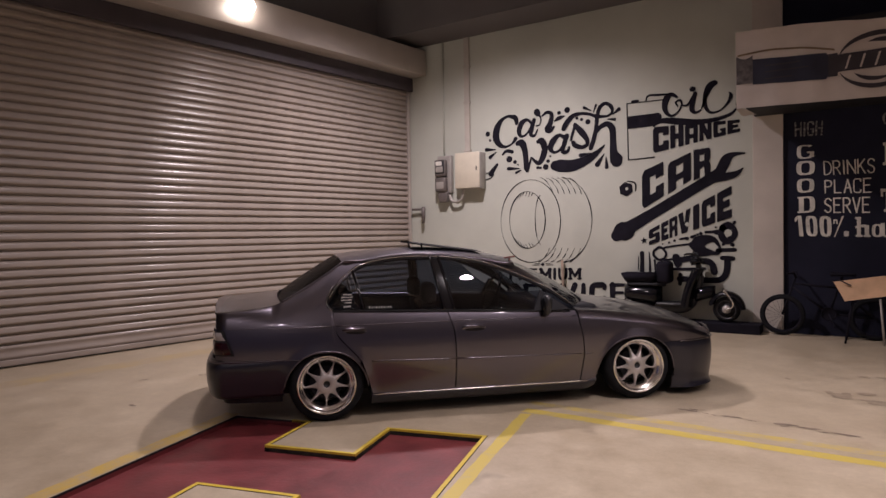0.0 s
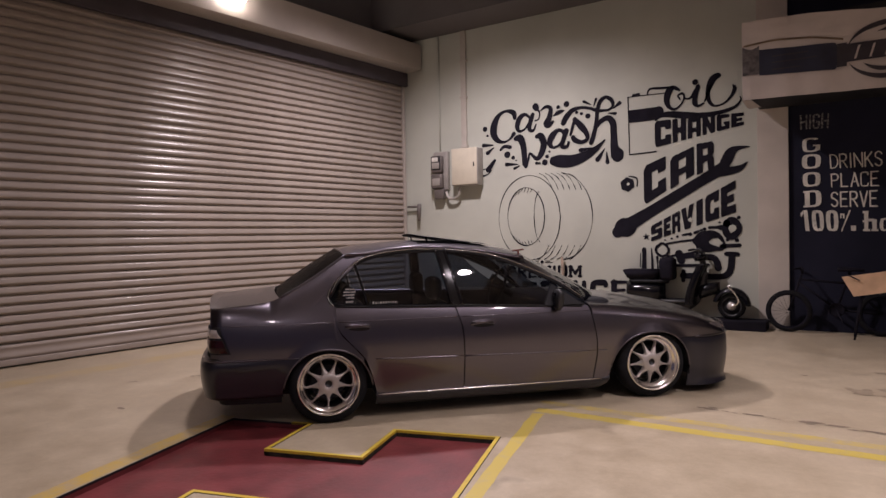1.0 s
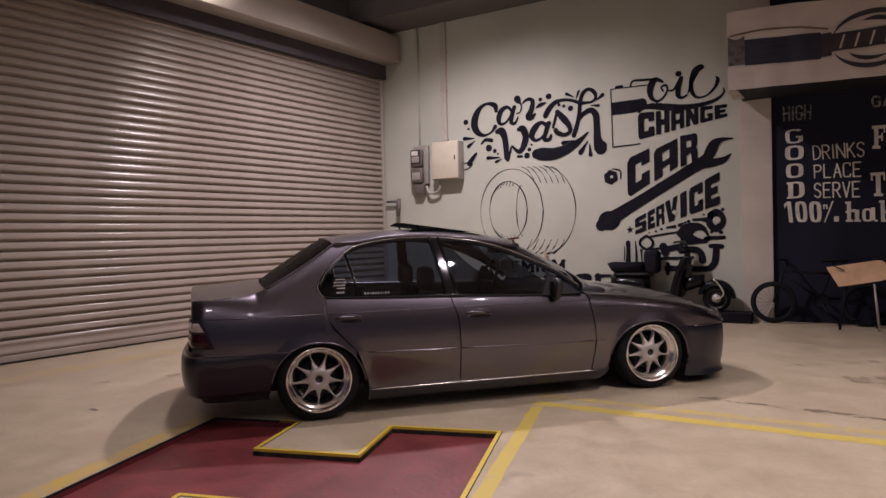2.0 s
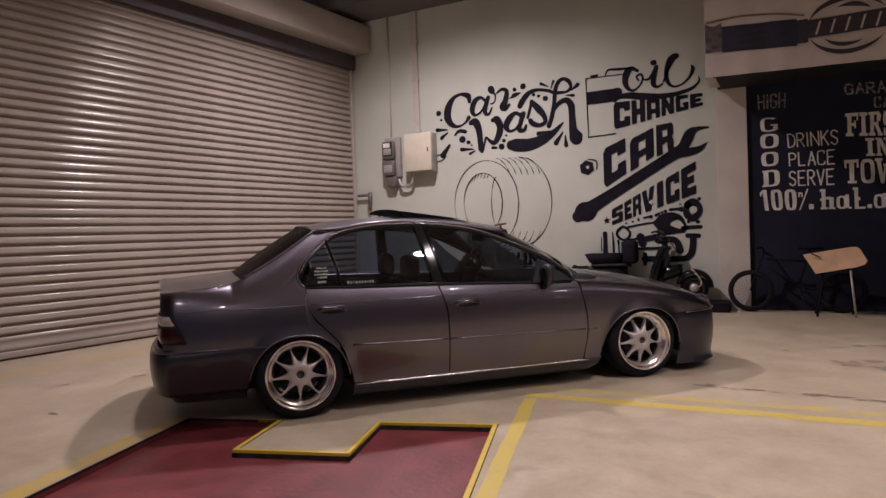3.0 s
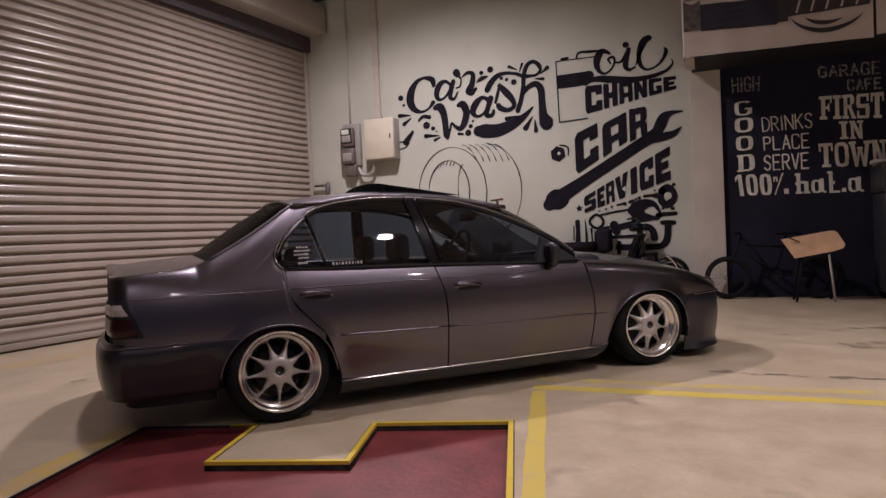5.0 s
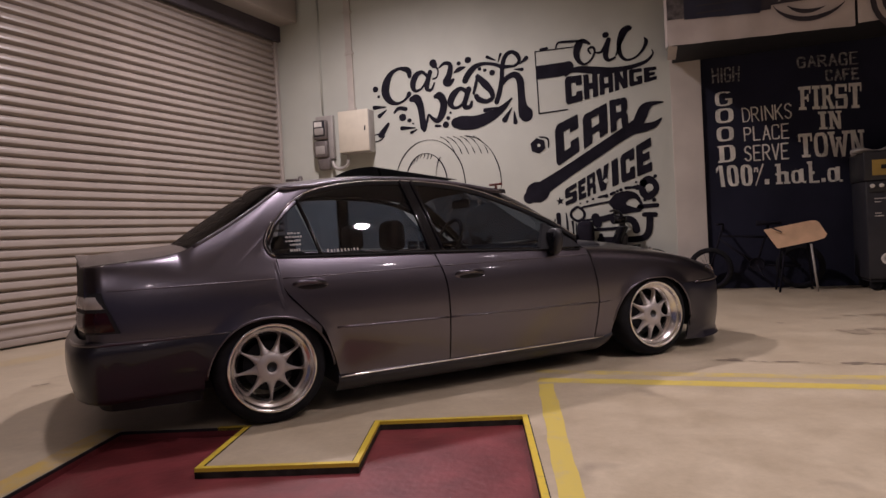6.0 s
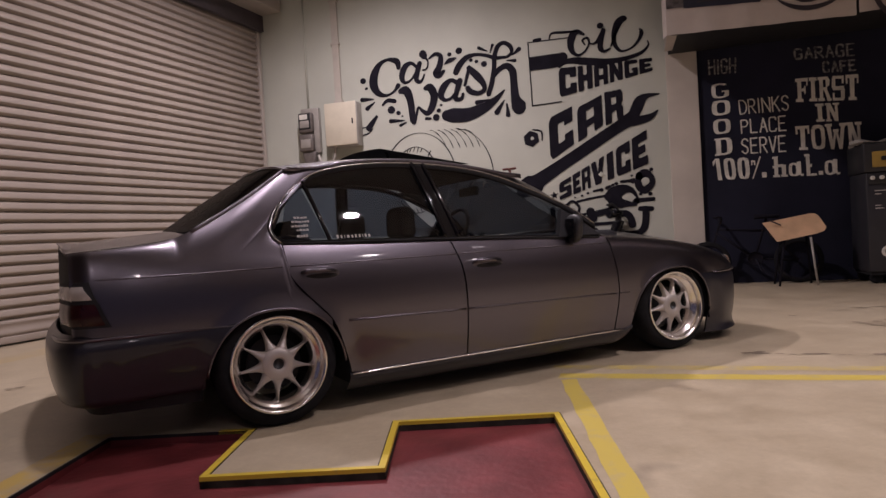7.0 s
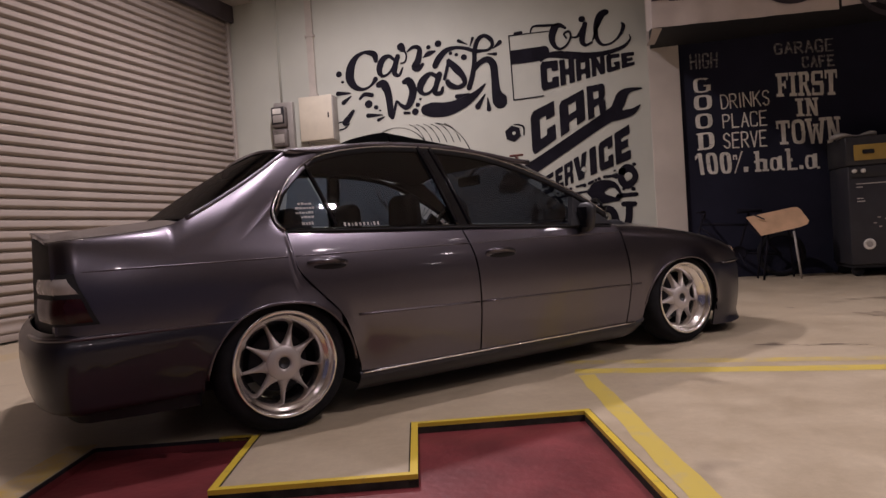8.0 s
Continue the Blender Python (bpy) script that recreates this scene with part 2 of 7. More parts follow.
def patch(bm, f, na, nb, thick=0.0):
    """A grid over f(a, b) with a, b in 0..1; thick: depth of a folded edge, inwards."""
    g = [[bm.verts.new(f(i / na, j / nb)) for j in range(nb + 1)] for i in range(na + 1)]
    for i in range(na):
        for j in range(nb):
            bm.faces.new((g[i][j], g[i + 1][j], g[i + 1][j + 1], g[i][j + 1]))
    if thick:
        bm.normal_update()
        rim = [g[i][0] for i in range(na + 1)] + [g[na][j] for j in range(1, nb + 1)] + [g[i][nb] for i in range(na - 1, -1, -1)] + [g[0][j] for j in range(nb - 1, 0, -1)]
        mid = g[na // 2][nb // 2]
        inner = Vector((mid.co.x * 0.6, 0, 0.55))
        sign = -1 if mid.normal.dot(inner - mid.co) < 0 else 1
        low = [bm.verts.new(v.co + sign * thick * v.normal) for v in rim]
        rim = [bm.verts.new(v.co) for v in rim]  # a sharp fold
        for i in range(len(rim)):
            j = (i + 1) % len(rim)
            bm.faces.new((rim[i], rim[j], low[j], low[i]))
    return bm


def curve(points, n=None):
    """Catmull-Rom through points; returns a function of 0..1."""
    P = [Vector(p) for p in points]

    def f(t):
        x = min(max(t, 0), 1) * (len(P) - 1)
        i = min(int(x), len(P) - 2)
        u = x - i
        p0, p1, p2, p3 = P[max(i - 1, 0)], P[i], P[i + 1], P[min(i + 2, len(P) - 1)]
        return 0.5 * (2 * p1 + (p2 - p0) * u + (2 * p0 - 5 * p1 + 4 * p2 - p3) * u * u + (3 * p1 - p0 - 3 * p2 + p3) * u ** 3)
    return [f(k / n) for k in range(n + 1)] if n else f


def line(table):
    """A smooth function of one number through (x, value) pairs."""
    xs, ys = [a for a, b in table], [b for a, b in table]

    def f(x):
        if x <= xs[0]:
            return ys[0]
        if x >= xs[-1]:
            return ys[-1]
        i = max(k for k in range(len(xs) - 1) if xs[k] <= x)
        h = xs[i + 1] - xs[i]
        u = (x - xs[i]) / h
        m0 = (ys[i + 1] - ys[max(i - 1, 0)]) / (xs[i + 1] - xs[max(i - 1, 0)])
        j = min(i + 2, len(xs) - 1)
        m1 = (ys[j] - ys[i]) / (xs[j] - xs[i])
        return (2 * u ** 3 - 3 * u * u + 1) * ys[i] + (u ** 3 - 2 * u * u + u) * h * m0 + (3 * u * u - 2 * u ** 3) * ys[i + 1] + (u ** 3 - u * u) * h * m1
    return f

# ---- the place ----
def structure(name, bm, material, label, smooth=False, m=None):
    return tagged(part(name, bm, material, None, label, smooth, m), kind="structure")


PIT = pose(-2.158, 3.352, 0, 0, 0, 15.5)
E1, E2 = (-1.25, -0.647, 0.0, 0.665), (-1.2, -0.65, 0.0, 0.545)


def in_pit(a, b):
    return E2[0] < b < E2[3] and (E1[0] < a < E1[1] or E1[2] < a < E1[3]) or (E1[1] < a < E1[2] and E2[1] < b < E2[2])


def build_floor():
    bm = bmesh.new()
    xs, ys = (-16, *E1, 26), (-18, *E2, 18)
    pts = {}

    def vert(x, y, z):
        key = (x, y, z)
        if key not in pts:
            pts[key] = bm.verts.new(key)
        return pts[key]
    for x0, x1 in zip(xs, xs[1:]):
        for y0, y1 in zip(ys, ys[1:]):
            if not in_pit((x0 + x1) / 2, (y0 + y1) / 2):
                bm.faces.new([vert(x0, y0, 0), vert(x1, y0, 0), vert(x1, y1, 0), vert(x0, y1, 0)])
    return structure("floor", bm, FLOOR, "worn beige concrete floor with oil stains", m=PIT)


build_floor()
H_OUTLINE = [(E1[0], E2[0]), (E1[1], E2[0]), (E1[1], E2[1]), (E1[2], E2[1]), (E1[2], E2[0]), (E1[3], E2[0]),
             (E1[3], E2[3]), (E1[2], E2[3]), (E1[2], E2[2]), (E1[1], E2[2]), (E1[1], E2[3]), (E1[0], E2[3])]
PIT_DEPTH = 0.038


def build_pit():
    pit = thing("lift_pit", "recessed red-painted lift pit with yellow steel rim", "lift pit", PIT)
    bm = bmesh.new()
    vs = [bm.verts.new((x, y, -PIT_DEPTH)) for x, y in H_OUTLINE]
    bm.faces.new(vs)
    part("pit_floor", bm, RED, pit, "scuffed dark red painted concrete", False)
    n = len(H_OUTLINE)
    for i in range(n):
        (x0, y0), (x1, y1) = H_OUTLINE[i], H_OUTLINE[(i + 1) % n]
        d = Vector((x1 - x0, y1 - y0)).normalized()
        o = Vector((d.y, -d.x))  # outwards, for an outline that runs anticlockwise
        # angle iron: upright leg against the pit's side, flat leg on the floor
        w = 0.025
        a, b = Vector((x0, y0)), Vector((x1, y1))
        prev = Vector((x0 - H_OUTLINE[i - 1][0], y0 - H_OUTLINE[i - 1][1])).normalized()
        nxt = Vector((H_OUTLINE[(i + 2) % n][0] - x1, H_OUTLINE[(i + 2) % n][1] - y1)).normalized()
        ea = w if prev.cross(d) > 0 else -w
        eb = w if d.cross(nxt) > 0 else -w
        worn = i in (n - 1, n - 2)
        if worn:
            # the steel edge has lost its paint here
            bm = bmesh.new()
            prism(bm, [tuple(a), tuple(b), tuple(b + o * 0.007), tuple(a + o * 0.007)], -0.012, 0.001)
            part("rim", bm, SATIN, pit, "bare dark steel edge", False)
            if i == n - 2:
                bm = bmesh.new()
                prism(bm, [tuple(a), tuple(a + d * 0.13), tuple(a + d * 0.13 + o * w), tuple(a + o * w)], -0.011, 0.0035)
                part("rim", bm, YELLOW, pit, "chipped yellow steel edge", False)
        else:
            bm = bmesh.new()
            prism(bm, [tuple(a), tuple(b), tuple(b + o * w + d * eb), tuple(a + o * w - d * ea)], -0.012, 0.0035 + 0.0004 * (i % 2))
            part("rim", bm, YELLOW, pit, "chipped yellow steel edge", False)
            bm = bmesh.new()
            prism(bm, [tuple(a + o * w - d * ea), tuple(b + o * w + d * eb), tuple(b + o * (w + 0.005) + d * eb), tuple(a + o * (w + 0.005) - d * ea)], -0.004, 0.0012)
            part("rim_joint", bm, SATIN, pit, "dirty joint beside the rim", False)
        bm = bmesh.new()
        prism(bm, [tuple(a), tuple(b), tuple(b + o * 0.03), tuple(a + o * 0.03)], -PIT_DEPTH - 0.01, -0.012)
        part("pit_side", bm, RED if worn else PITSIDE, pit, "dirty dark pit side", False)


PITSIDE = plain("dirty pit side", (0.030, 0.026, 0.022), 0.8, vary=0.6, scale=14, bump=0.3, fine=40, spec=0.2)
build_pit()


def floor_line(name, x0, y0, x1, y1, w, material, label):
    d = Vector((x1 - x0, y1 - y0))
    L = d.length
    bm = bmesh.new()
    rng = random.Random(int(abs(x0 * 100)))
    n = max(int(L / 0.12), 2)
    rows = []
    for i in range(n + 1):
        e = [rng.uniform(-0.005, 0.005) for _ in range(2)]
        rows.append((bm.verts.new((L * i / n, -w / 2 + e[0], 0)), bm.verts.new((L * i / n, w / 2 + e[1], 0))))
    for a, b in zip(rows, rows[1:]):
        bm.faces.new((a[0], b[0], b[1], a[1]))
    ob = part(name, bm, material, None, label, False, pose(x0, y0, 0.0007, 0, 0, math.degrees(math.atan2(d.y, d.x))))
    return tagged(ob, kind="structure")


floor_line("floor_marking", -1.10, 2.2, -1.665, 4.70, 0.085, LINE, "worn yellow painted line on concrete")
floor_line("floor_marking", -1.72, 4.785, 4.5, 4.77, 0.11, LINE, "worn yellow painted line on concrete")
floor_line("floor_marking", -1.78, 5.00, 4.5, 4.955, 0.10, LINE2, "faded yellow painted line on concrete")
floor_line("floor_marking", -2.99, 1.35, -3.60, 3.58, 0.12, FADED, "faded yellow painted line beside the pit")
floor_line("floor_marking", -6.3, 2.6, -6.0, 7.5, 0.30, GHOST, "faded yellow painted band along the shutter")

WALL_Y = 9.78
structure("wall_north", boxed(-7.4, WALL_Y, 0, -0.832, WALL_Y + 0.2, 5.4), WALL, "off-white painted plaster wall with black mural")
structure("wall_pier", boxed(-0.832, WALL_Y - 0.012, 0, -0.475, WALL_Y + 0.2, 5.4, bevel=0.004), PIER, "plain off-white plastered pier")
structure("wall_black", boxed(-0.475, WALL_Y + 0.03, 0, 18.0, WALL_Y + 0.25, 5.4), BLACKWALL, "matt black painted wall with white lettering")
structure("wall_east", boxed(18.0, -6, 0, 18.2, 10.0, 5.4), PIER, "off-white painted wall")
structure("ceiling", boxed(-10, -6.2, 5.4, 18.2, 10.2, 5.55), BOUNCECEIL, "ceiling made pale to bounce light")
structure("ceiling_beam", boxed(-7.4, 9.0, 4.66, 18.0, WALL_Y - 0.004, 5.4), UNLITBEAM, "beam along the wall's top, darkened as unlit")
structure("kerb", boxed(-4.6, 9.44, 0, -0.71, WALL_Y - 0.014, 0.125, bevel=0.012), INK, "low black painted kerb at the wall's foot")

SHUT = pose(-6.45, 9.755, 0, 0, 0, -96.56)
SHUT_LEN, SHUT_TOP, PITCH = 12.5, 3.90, 0.0995


def build_shutter():
    sh = thing("roller_shutter", "closed cream steel roller shutter with horizontal slats", "roller shutter", SHUT)
    prof = [(0.0, -0.012), (0.003, -0.014), (0.009, -0.014), (0.012, -0.012), (0.014, -0.009), (0.027, 0.017), (0.031, 0.022), (0.036, 0.0245), (0.042, 0.0245), (0.080, 0.013), (0.090, 0.007), (0.095, 0.000), (PITCH - 0.001, -0.009), (PITCH, -0.012)]
    me = None
    z = 0.239
    while z < SHUT_TOP + 0.1:
        if me is None:
            bm = bmesh.new()
            n = 6
            g = [[bm.verts.new((0.05 + (SHUT_LEN - 0.05) * i / n, y, h)) for h, y in prof] for i in range(n + 1)]
            for i in range(n):
                for j in range(len(prof) - 1):
                    bm.faces.new((g[i][j], g[i + 1][j], g[i + 1][j + 1], g[i][j + 1]))
            ob = part("slat", bm, SLAT, sh, "", True)
            me = ob.data
        else:
            ob = new("slat", me)
            ob.parent = sh
        ob.location = (0, 0, z)
        z += PITCH
    # two wide bottom slats and the foot bar
    bm = bmesh.new()
    box(bm, 0.05, -0.01, 0.02, SHUT_LEN, 0.035, 0.085, 0.006)
    part("bottom_rail", bm, SLAT, sh, "scuffed steel foot bar")
    bm = bmesh.new()
    prof2 = [(0.085, 0.006), (0.10, 0.020), (0.125, 0.026), (0.14, 0.012), (0.185, 0.008), (0.20, 0.018), (0.215, 0.020), (0.235, 0.002)]
    g = [[bm.verts.new((x, y, h)) for h, y in prof2] for x in (0.05, SHUT_LEN)]
    for j in range(len(prof2) - 1):
        bm.faces.new((g[0][j], g[1][j], g[1][j + 1], g[0][j + 1]))
    part("bottom_slat", bm, SLAT, sh, "wide dented bottom slat")
    bm = bmesh.new()
    box(bm, -0.0, -0.03, 0, 0.06, 0.045, SHUT_TOP + 0.2, 0.004)
    part("guide_rail", bm, HEADER, sh, "steel side guide channel")
    hood = thing("shutter_hood", "long beige sheet-metal hood above the roller shutter", "shutter hood", SHUT)
    bm = bmesh.new()
    box(bm, -0.02, 0.03, 4.13, SHUT_LEN, 0.42, 4.56, 0.008)
    part("hood_box", bm, HEADER, hood)
    # Lintel plate whose dark colour holds the shade below the hood.
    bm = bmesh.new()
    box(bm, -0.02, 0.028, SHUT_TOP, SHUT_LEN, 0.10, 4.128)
    part("lintel", bm, SHADELINTEL, hood, "lintel strip darkened for the shade under the hood", False)
    structure("wall_west", boxed(-0.3, -0.25, 0, 16.5, -0.05, 5.4), WALL, "wall behind the roller shutter", m=SHUT)
    structure("wall_west_upper", boxed(-0.3, -0.04, 4.56, 16.5, 0.02, 5.4), UNLITWALL, "wall above the shutter hood, darkened as unlit", m=SHUT)


build_shutter()

# ---- the car ----
CLOTH = plain("dark seat cloth", (0.030, 0.030, 0.034), 0.9, vary=0.2, scale=30, bump=0.2)
DARKCHROME = plain("dark chrome trim", (0.46, 0.45, 0.46), 0.16, metal=1.0, vary=0.05, scale=10, bump=0)
BLACKGLOSS = plain("gloss black trim", (0.006, 0.006, 0.008), 0.09, vary=0.1, scale=10, bump=0, spec=0.4)
REDLENS = plain("dark red lens", (0.028, 0.003, 0.005), 0.2, vary=0.1, scale=30, bump=0.03, fine=160, coat=0.2, spec=0.3)
CLEARLENS = plain("milky lens", (0.50, 0.46, 0.44), 0.25, vary=0.1, scale=30, bump=0.05, fine=160, coat=0.8)
HEADLENS = plain("smoked lamp lens", (0.10, 0.09, 0.09), 0.15, vary=0.1, scale=30, bump=0.03, fine=160, coat=0.3)
RUST = plain("reddish plastic", (0.16, 0.05, 0.04), 0.5, vary=0.2, scale=40)
STICKER = plain("white sticker film", (0.42, 0.41, 0.40), 0.5, vary=0.1, scale=40, bump=0)
CAR = pose(-2.531, 5.242, 0, 0, 0, 45.56)
RA, FA, HUB = -1.2325, 1.2325, 0.272

PLAN = curve([(2.14, 0.0), (2.13, 0.26), (2.08, 0.50), (1.98, 0.675), (1.80, 0.782), (1.55, 0.836), (1.2325, 0.848), (0.8, 0.840), (0.0, 0.838), (-0.8, 0.838),
              (-1.2325, 0.848), (-1.6, 0.838), (-1.88, 0.813), (-1.985, 0.770), (-2.045, 0.64), (-2.08, 0.30), (-2.088, 0.0)])
PLAN_PTS = [PLAN(k / 600) for k in range(601)]


def plan_y(s):
    """Half-width of the body at its widest height."""
    best = min(range(60, 541), key=lambda k: abs(PLAN_PTS[k][0] - s))
    return PLAN_PTS[best][1]


WIDTH = line([(s / 20, plan_y(s / 20)) for s in range(-40, 40)])


def inset(z):
    """How far the side leans in at a height."""
    if z > 0.45:
        return 1.154 * (z - 0.45) ** 2.6
    return 0.032 * ((0.45 - z) / 0.28) ** 1.6


def flare(s, z):
    """The swelling round the wheel arches."""
    out = 0.0
    for axle, r in ((-1.2325, 0.305), (1.2325, 0.315)):
        if z > 0.2:
            rho = math.hypot((s - axle) / r, (z - 0.20) / 0.312)
            out += 0.015 * max(0.0, 1 - abs(rho - 1.0) / 0.26) ** 1.5
    return out


def side_y(s, z):
    return WIDTH(s) - inset(z) + flare(s, z)


def skin(s, z):
    return Vector((s, side_y(s, z), z))


def arch(s, axle, r=0.300, top=0.512):
    """Height of a wheel arch's edge."""
    d = abs(s - axle) / (r * (1.13 if s < axle and axle == FA else 1))
    if d >= 1:
        return 0.0
    return 0.20 + (top - 0.20) * math.sqrt(max(1 - d ** 2.3, 0))


belt = line([(-1.30, 0.803), (-0.72, 0.788), (-0.28, 0.775), (0.44, 0.745), (0.75, 0.730)])
seam_c = line([(-1.178, 0.800), (-1.172, 0.74), (-1.155, 0.635), (-1.08, 0.54), (-0.985, 0.44)])
SEAM_C_Z = [(0.16, -0.895), (0.30, -0.935), (0.44, -0.985), (0.54, -1.075), (0.635, -1.155), (0.72, -1.172), (0.82, -1.178)]
seam_c_s = line(SEAM_C_Z)
seam_b = line([(0.15, -0.270), (0.47, -0.268), (0.62, -0.278), (0.76, -0.318), (0.80, -0.33)])
seam_a = line([(0.15, 0.735), (0.42, 0.765), (0.68, 0.728), (0.76, 0.70)])
GAP = 0.004
SILL = 0.175


def mirrored(f, side):
    def g(a, b):
        p = f(a, b)
        return Vector((p[0], side * p[1], p[2]))
    return g


def door_patch(lo, hi, s0, s1):
    def f(a, b):
        sm = s0(0.5) + (s1(0.5) - s0(0.5)) * a
        z = lo + (hi(sm) - lo) * b
        s = s0(z) + GAP + (s1(z) - s0(z) - 2 * GAP) * a
        return skin(s, lo + (hi(s) - lo) * b)
    return f


shoulder_r = line([(-2.1, 0.705), (-1.5, 0.722), (-1.15, 0.745)])
deck_edge = line([(-2.10, 0.795), (-1.98, 0.803), (-1.70, 0.827), (-1.515, 0.856), (-1.15, 0.860)])


def quarter_top(s):
    """Edge of the boot's opening: (half-width, height)."""
    return Vector((side_y(s, shoulder_r(s)) - 0.062 - 0.042 * min(1, max(0, (s + 2.0) / 0.39)) ** 2, deck_edge(s)))


def rear_edge(b):
    """Side edge of the rear window, from the roof down."""
    return Vector((-1.085 - 0.462 * b, 0.560 + 0.140 * b, 1.153 - 0.283 * b - 0.012 * math.sin(math.pi * b)))


def glass_y(z):
    """Half-width of the side glass at a height."""
    q = (z - 0.78) / 0.40
    return 0.775 - 0.165 * q - 0.045 * q * q


pillar_c = curve([(-1.085, 0, 1.155), (-0.95, 0, 1.138), (-1.055, 0, 1.07), (-1.138, 0, 0.99), (-1.197, 0, 0.91), (-1.216, 0, 0.86), (-1.211, 0, 0.82), (-1.182, 0, 0.797)])


def bow(u):
    """Rear edge of the side windows, from the roof down to the belt."""
    p = pillar_c(0.14 + 0.86 * u)
    p.y = glass_y(p.z) + 0.010
    return p


def wing_edge(a):
    """The wing's foot station and the top it runs up to: boot, rear window, roof, side window."""
    foot = line_through(((0, -2.005), (0.38, -1.61), (0.57, -1.45), (0.86, -1.185)), a)
    if a < 0.38:
        e = quarter_top(foot)
        return foot, Vector((foot, e.x, e.y))
    if a < 0.42:
        e = quarter_top(-1.61)
        return foot, Vector((-1.61, e.x, e.y)).lerp(rear_edge(1), (a - 0.38) / 0.04)
    if a < 0.57:
        return foot, rear_edge(1 - (a - 0.42) / 0.15)
    if a < 0.60:
        return foot, rear_edge(0).lerp(bow(0), (a - 0.57) / 0.03)
    return foot, bow((a - 0.60) / 0.26)


def line_through(pts, x):
    for (x0, y0), (x1, y1) in zip(pts, pts[1:]):
        if x <= x1:
            return y0 + (y1 - y0) * (x - x0) / (x1 - x0)
    return pts[-1][1]


def quarter_patch(a, b):
    if a > 0.86:
        s = -1.185 + (-0.989 + 1.185) * (a - 0.86) / 0.14
        lo = arch(s, RA, 0.305)
        return skin(s, lo + (seam_c(s) - lo) * b)
    s, top = wing_edge(a)
    lo = max(arch(s, RA, 0.305), 0.465 if s < RA else 0)
    zs = shoulder_r(s)
    if b < 0.5:
        return skin(s, lo + (zs - lo) * b / 0.5)
    p = skin(s, zs)
    q = (b - 0.5) / 0.5
    h, d, ds = top.z - zs, p.y - top.y, top.x - s
    v = min(max((a - 0.27) / 0.20, 0), 1)
    v = v * v * (3 - 2 * v)
    inward = 0.95 - 0.40 * min(max((a - 0.50) / 0.12, 0), 1)
    m0 = Vector((ds, -0.42 * h, 1.15 * h)).lerp(Vector((ds, -0.40 * h, h)), v)
    m1 = Vector((ds, -1.3 * d, 0.015)).lerp(Vector((ds, -inward * h, h)), v)
    return p * (2 * q ** 3 - 3 * q ** 2 + 1) + m0 * (q ** 3 - 2 * q ** 2 + q) + top * (3 * q ** 2 - 2 * q ** 3) + m1 * (q ** 3 - q ** 2)


hood_edge = line([(0.70, 0.742), (0.94, 0.725), (1.30, 0.680), (1.60, 0.625), (1.85, 0.560), (2.0, 0.515)])


def fender_patch(a, b):
    s = 0.70 + (1.93 - 0.70) * a
    if a < 0.08:
        s = 0.70 + 1.23 * a
    lo = max(arch(s, FA, 0.315), 0.455 if s > FA else (SILL if s < FA - 0.356 else 0))
    he = hood_edge(s)
    zs = he - 0.085
    if s < 0.80:
        shift = seam_a(lo + (zs - lo) * min(b / 0.7, 1)) + GAP - 0.70
        s2 = s + shift * (1 - (s - 0.70) / 0.10)
    else:
        s2 = s
    if b < 0.7:
        return skin(s2, lo + (zs - lo) * b / 0.7)
    q = (b - 0.7) / 0.3 * math.pi / 2
    p = skin(s2, zs)
    y_in = p.y - 0.13
    return Vector((s2, p.y + (y_in - p.y) * (1 - math.cos(q)), zs + (he - zs) * math.sin(q)))


def k_at(s):
    """Where the plan's curve passes a station."""
    return min(range(601), key=lambda k: abs(PLAN_PTS[k][0] - s)) / 600


ARCH_R, ARCH_F = 0.305, 0.315


def arch_s(z, r, top=0.512):
    """Half-width of a wheel arch at a height."""
    q = min(max((z - 0.20) / (top - 0.20), 0), 1)
    return r * (1 - q * q) ** (1 / 2.3)


def round_plan(k, out, z):
    k *= 600
    i = min(int(k), 599)
    p = PLAN_PTS[i].lerp(PLAN_PTS[i + 1], k - i)
    t = PLAN_PTS[i + 1] - PLAN_PTS[i]
    nrm = Vector((-t[1], t[0])).normalized()
    if nrm.dot(Vector((p[0], p[1]))) < 0:
        nrm = -nrm
    return Vector((p[0] + nrm.x * out, max(p[1] + nrm.y * out, 0), z))


def rear_bumper(a, b):
    z = 0.190 + 0.295 * b
    k0 = k_at(RA - arch_s(z, ARCH_R) - 0.004)
    ledge = 0.014 - 0.036 * (max(0, b - 0.79) / 0.21) ** 2
    grow = min(1.0, a / 0.25)
    behind = min(1.0, max(0.0, (a - 0.25) / 0.20))
    out = ledge * grow + 0.028 * behind * behind * (3 - 2 * behind) * (0.55 + 0.45 * math.sin(math.pi * min(1, 0.25 + 0.75 * b))) - 0.030 * (1 - b) ** 2 - 0.040 * max(0, 1 - b / 0.10) ** 2 + 0.006 * math.sin(b * math.pi)
    k = k0 + (1 - k0) * a
    side = min(inset(z), 0.022)
    return round_plan(k, out - side * (1 - grow) + flare(round_plan(k, 0, z).x, z) * (1 - grow), z)


def rear_valance(a, b):
    z = 0.155 + 0.055 * b
    k0 = k_at(RA - arch_s(z, ARCH_R) - 0.012)
    return round_plan(k0 + (1 - k0) * a, -0.055 - 0.02 * (1 - b), z)


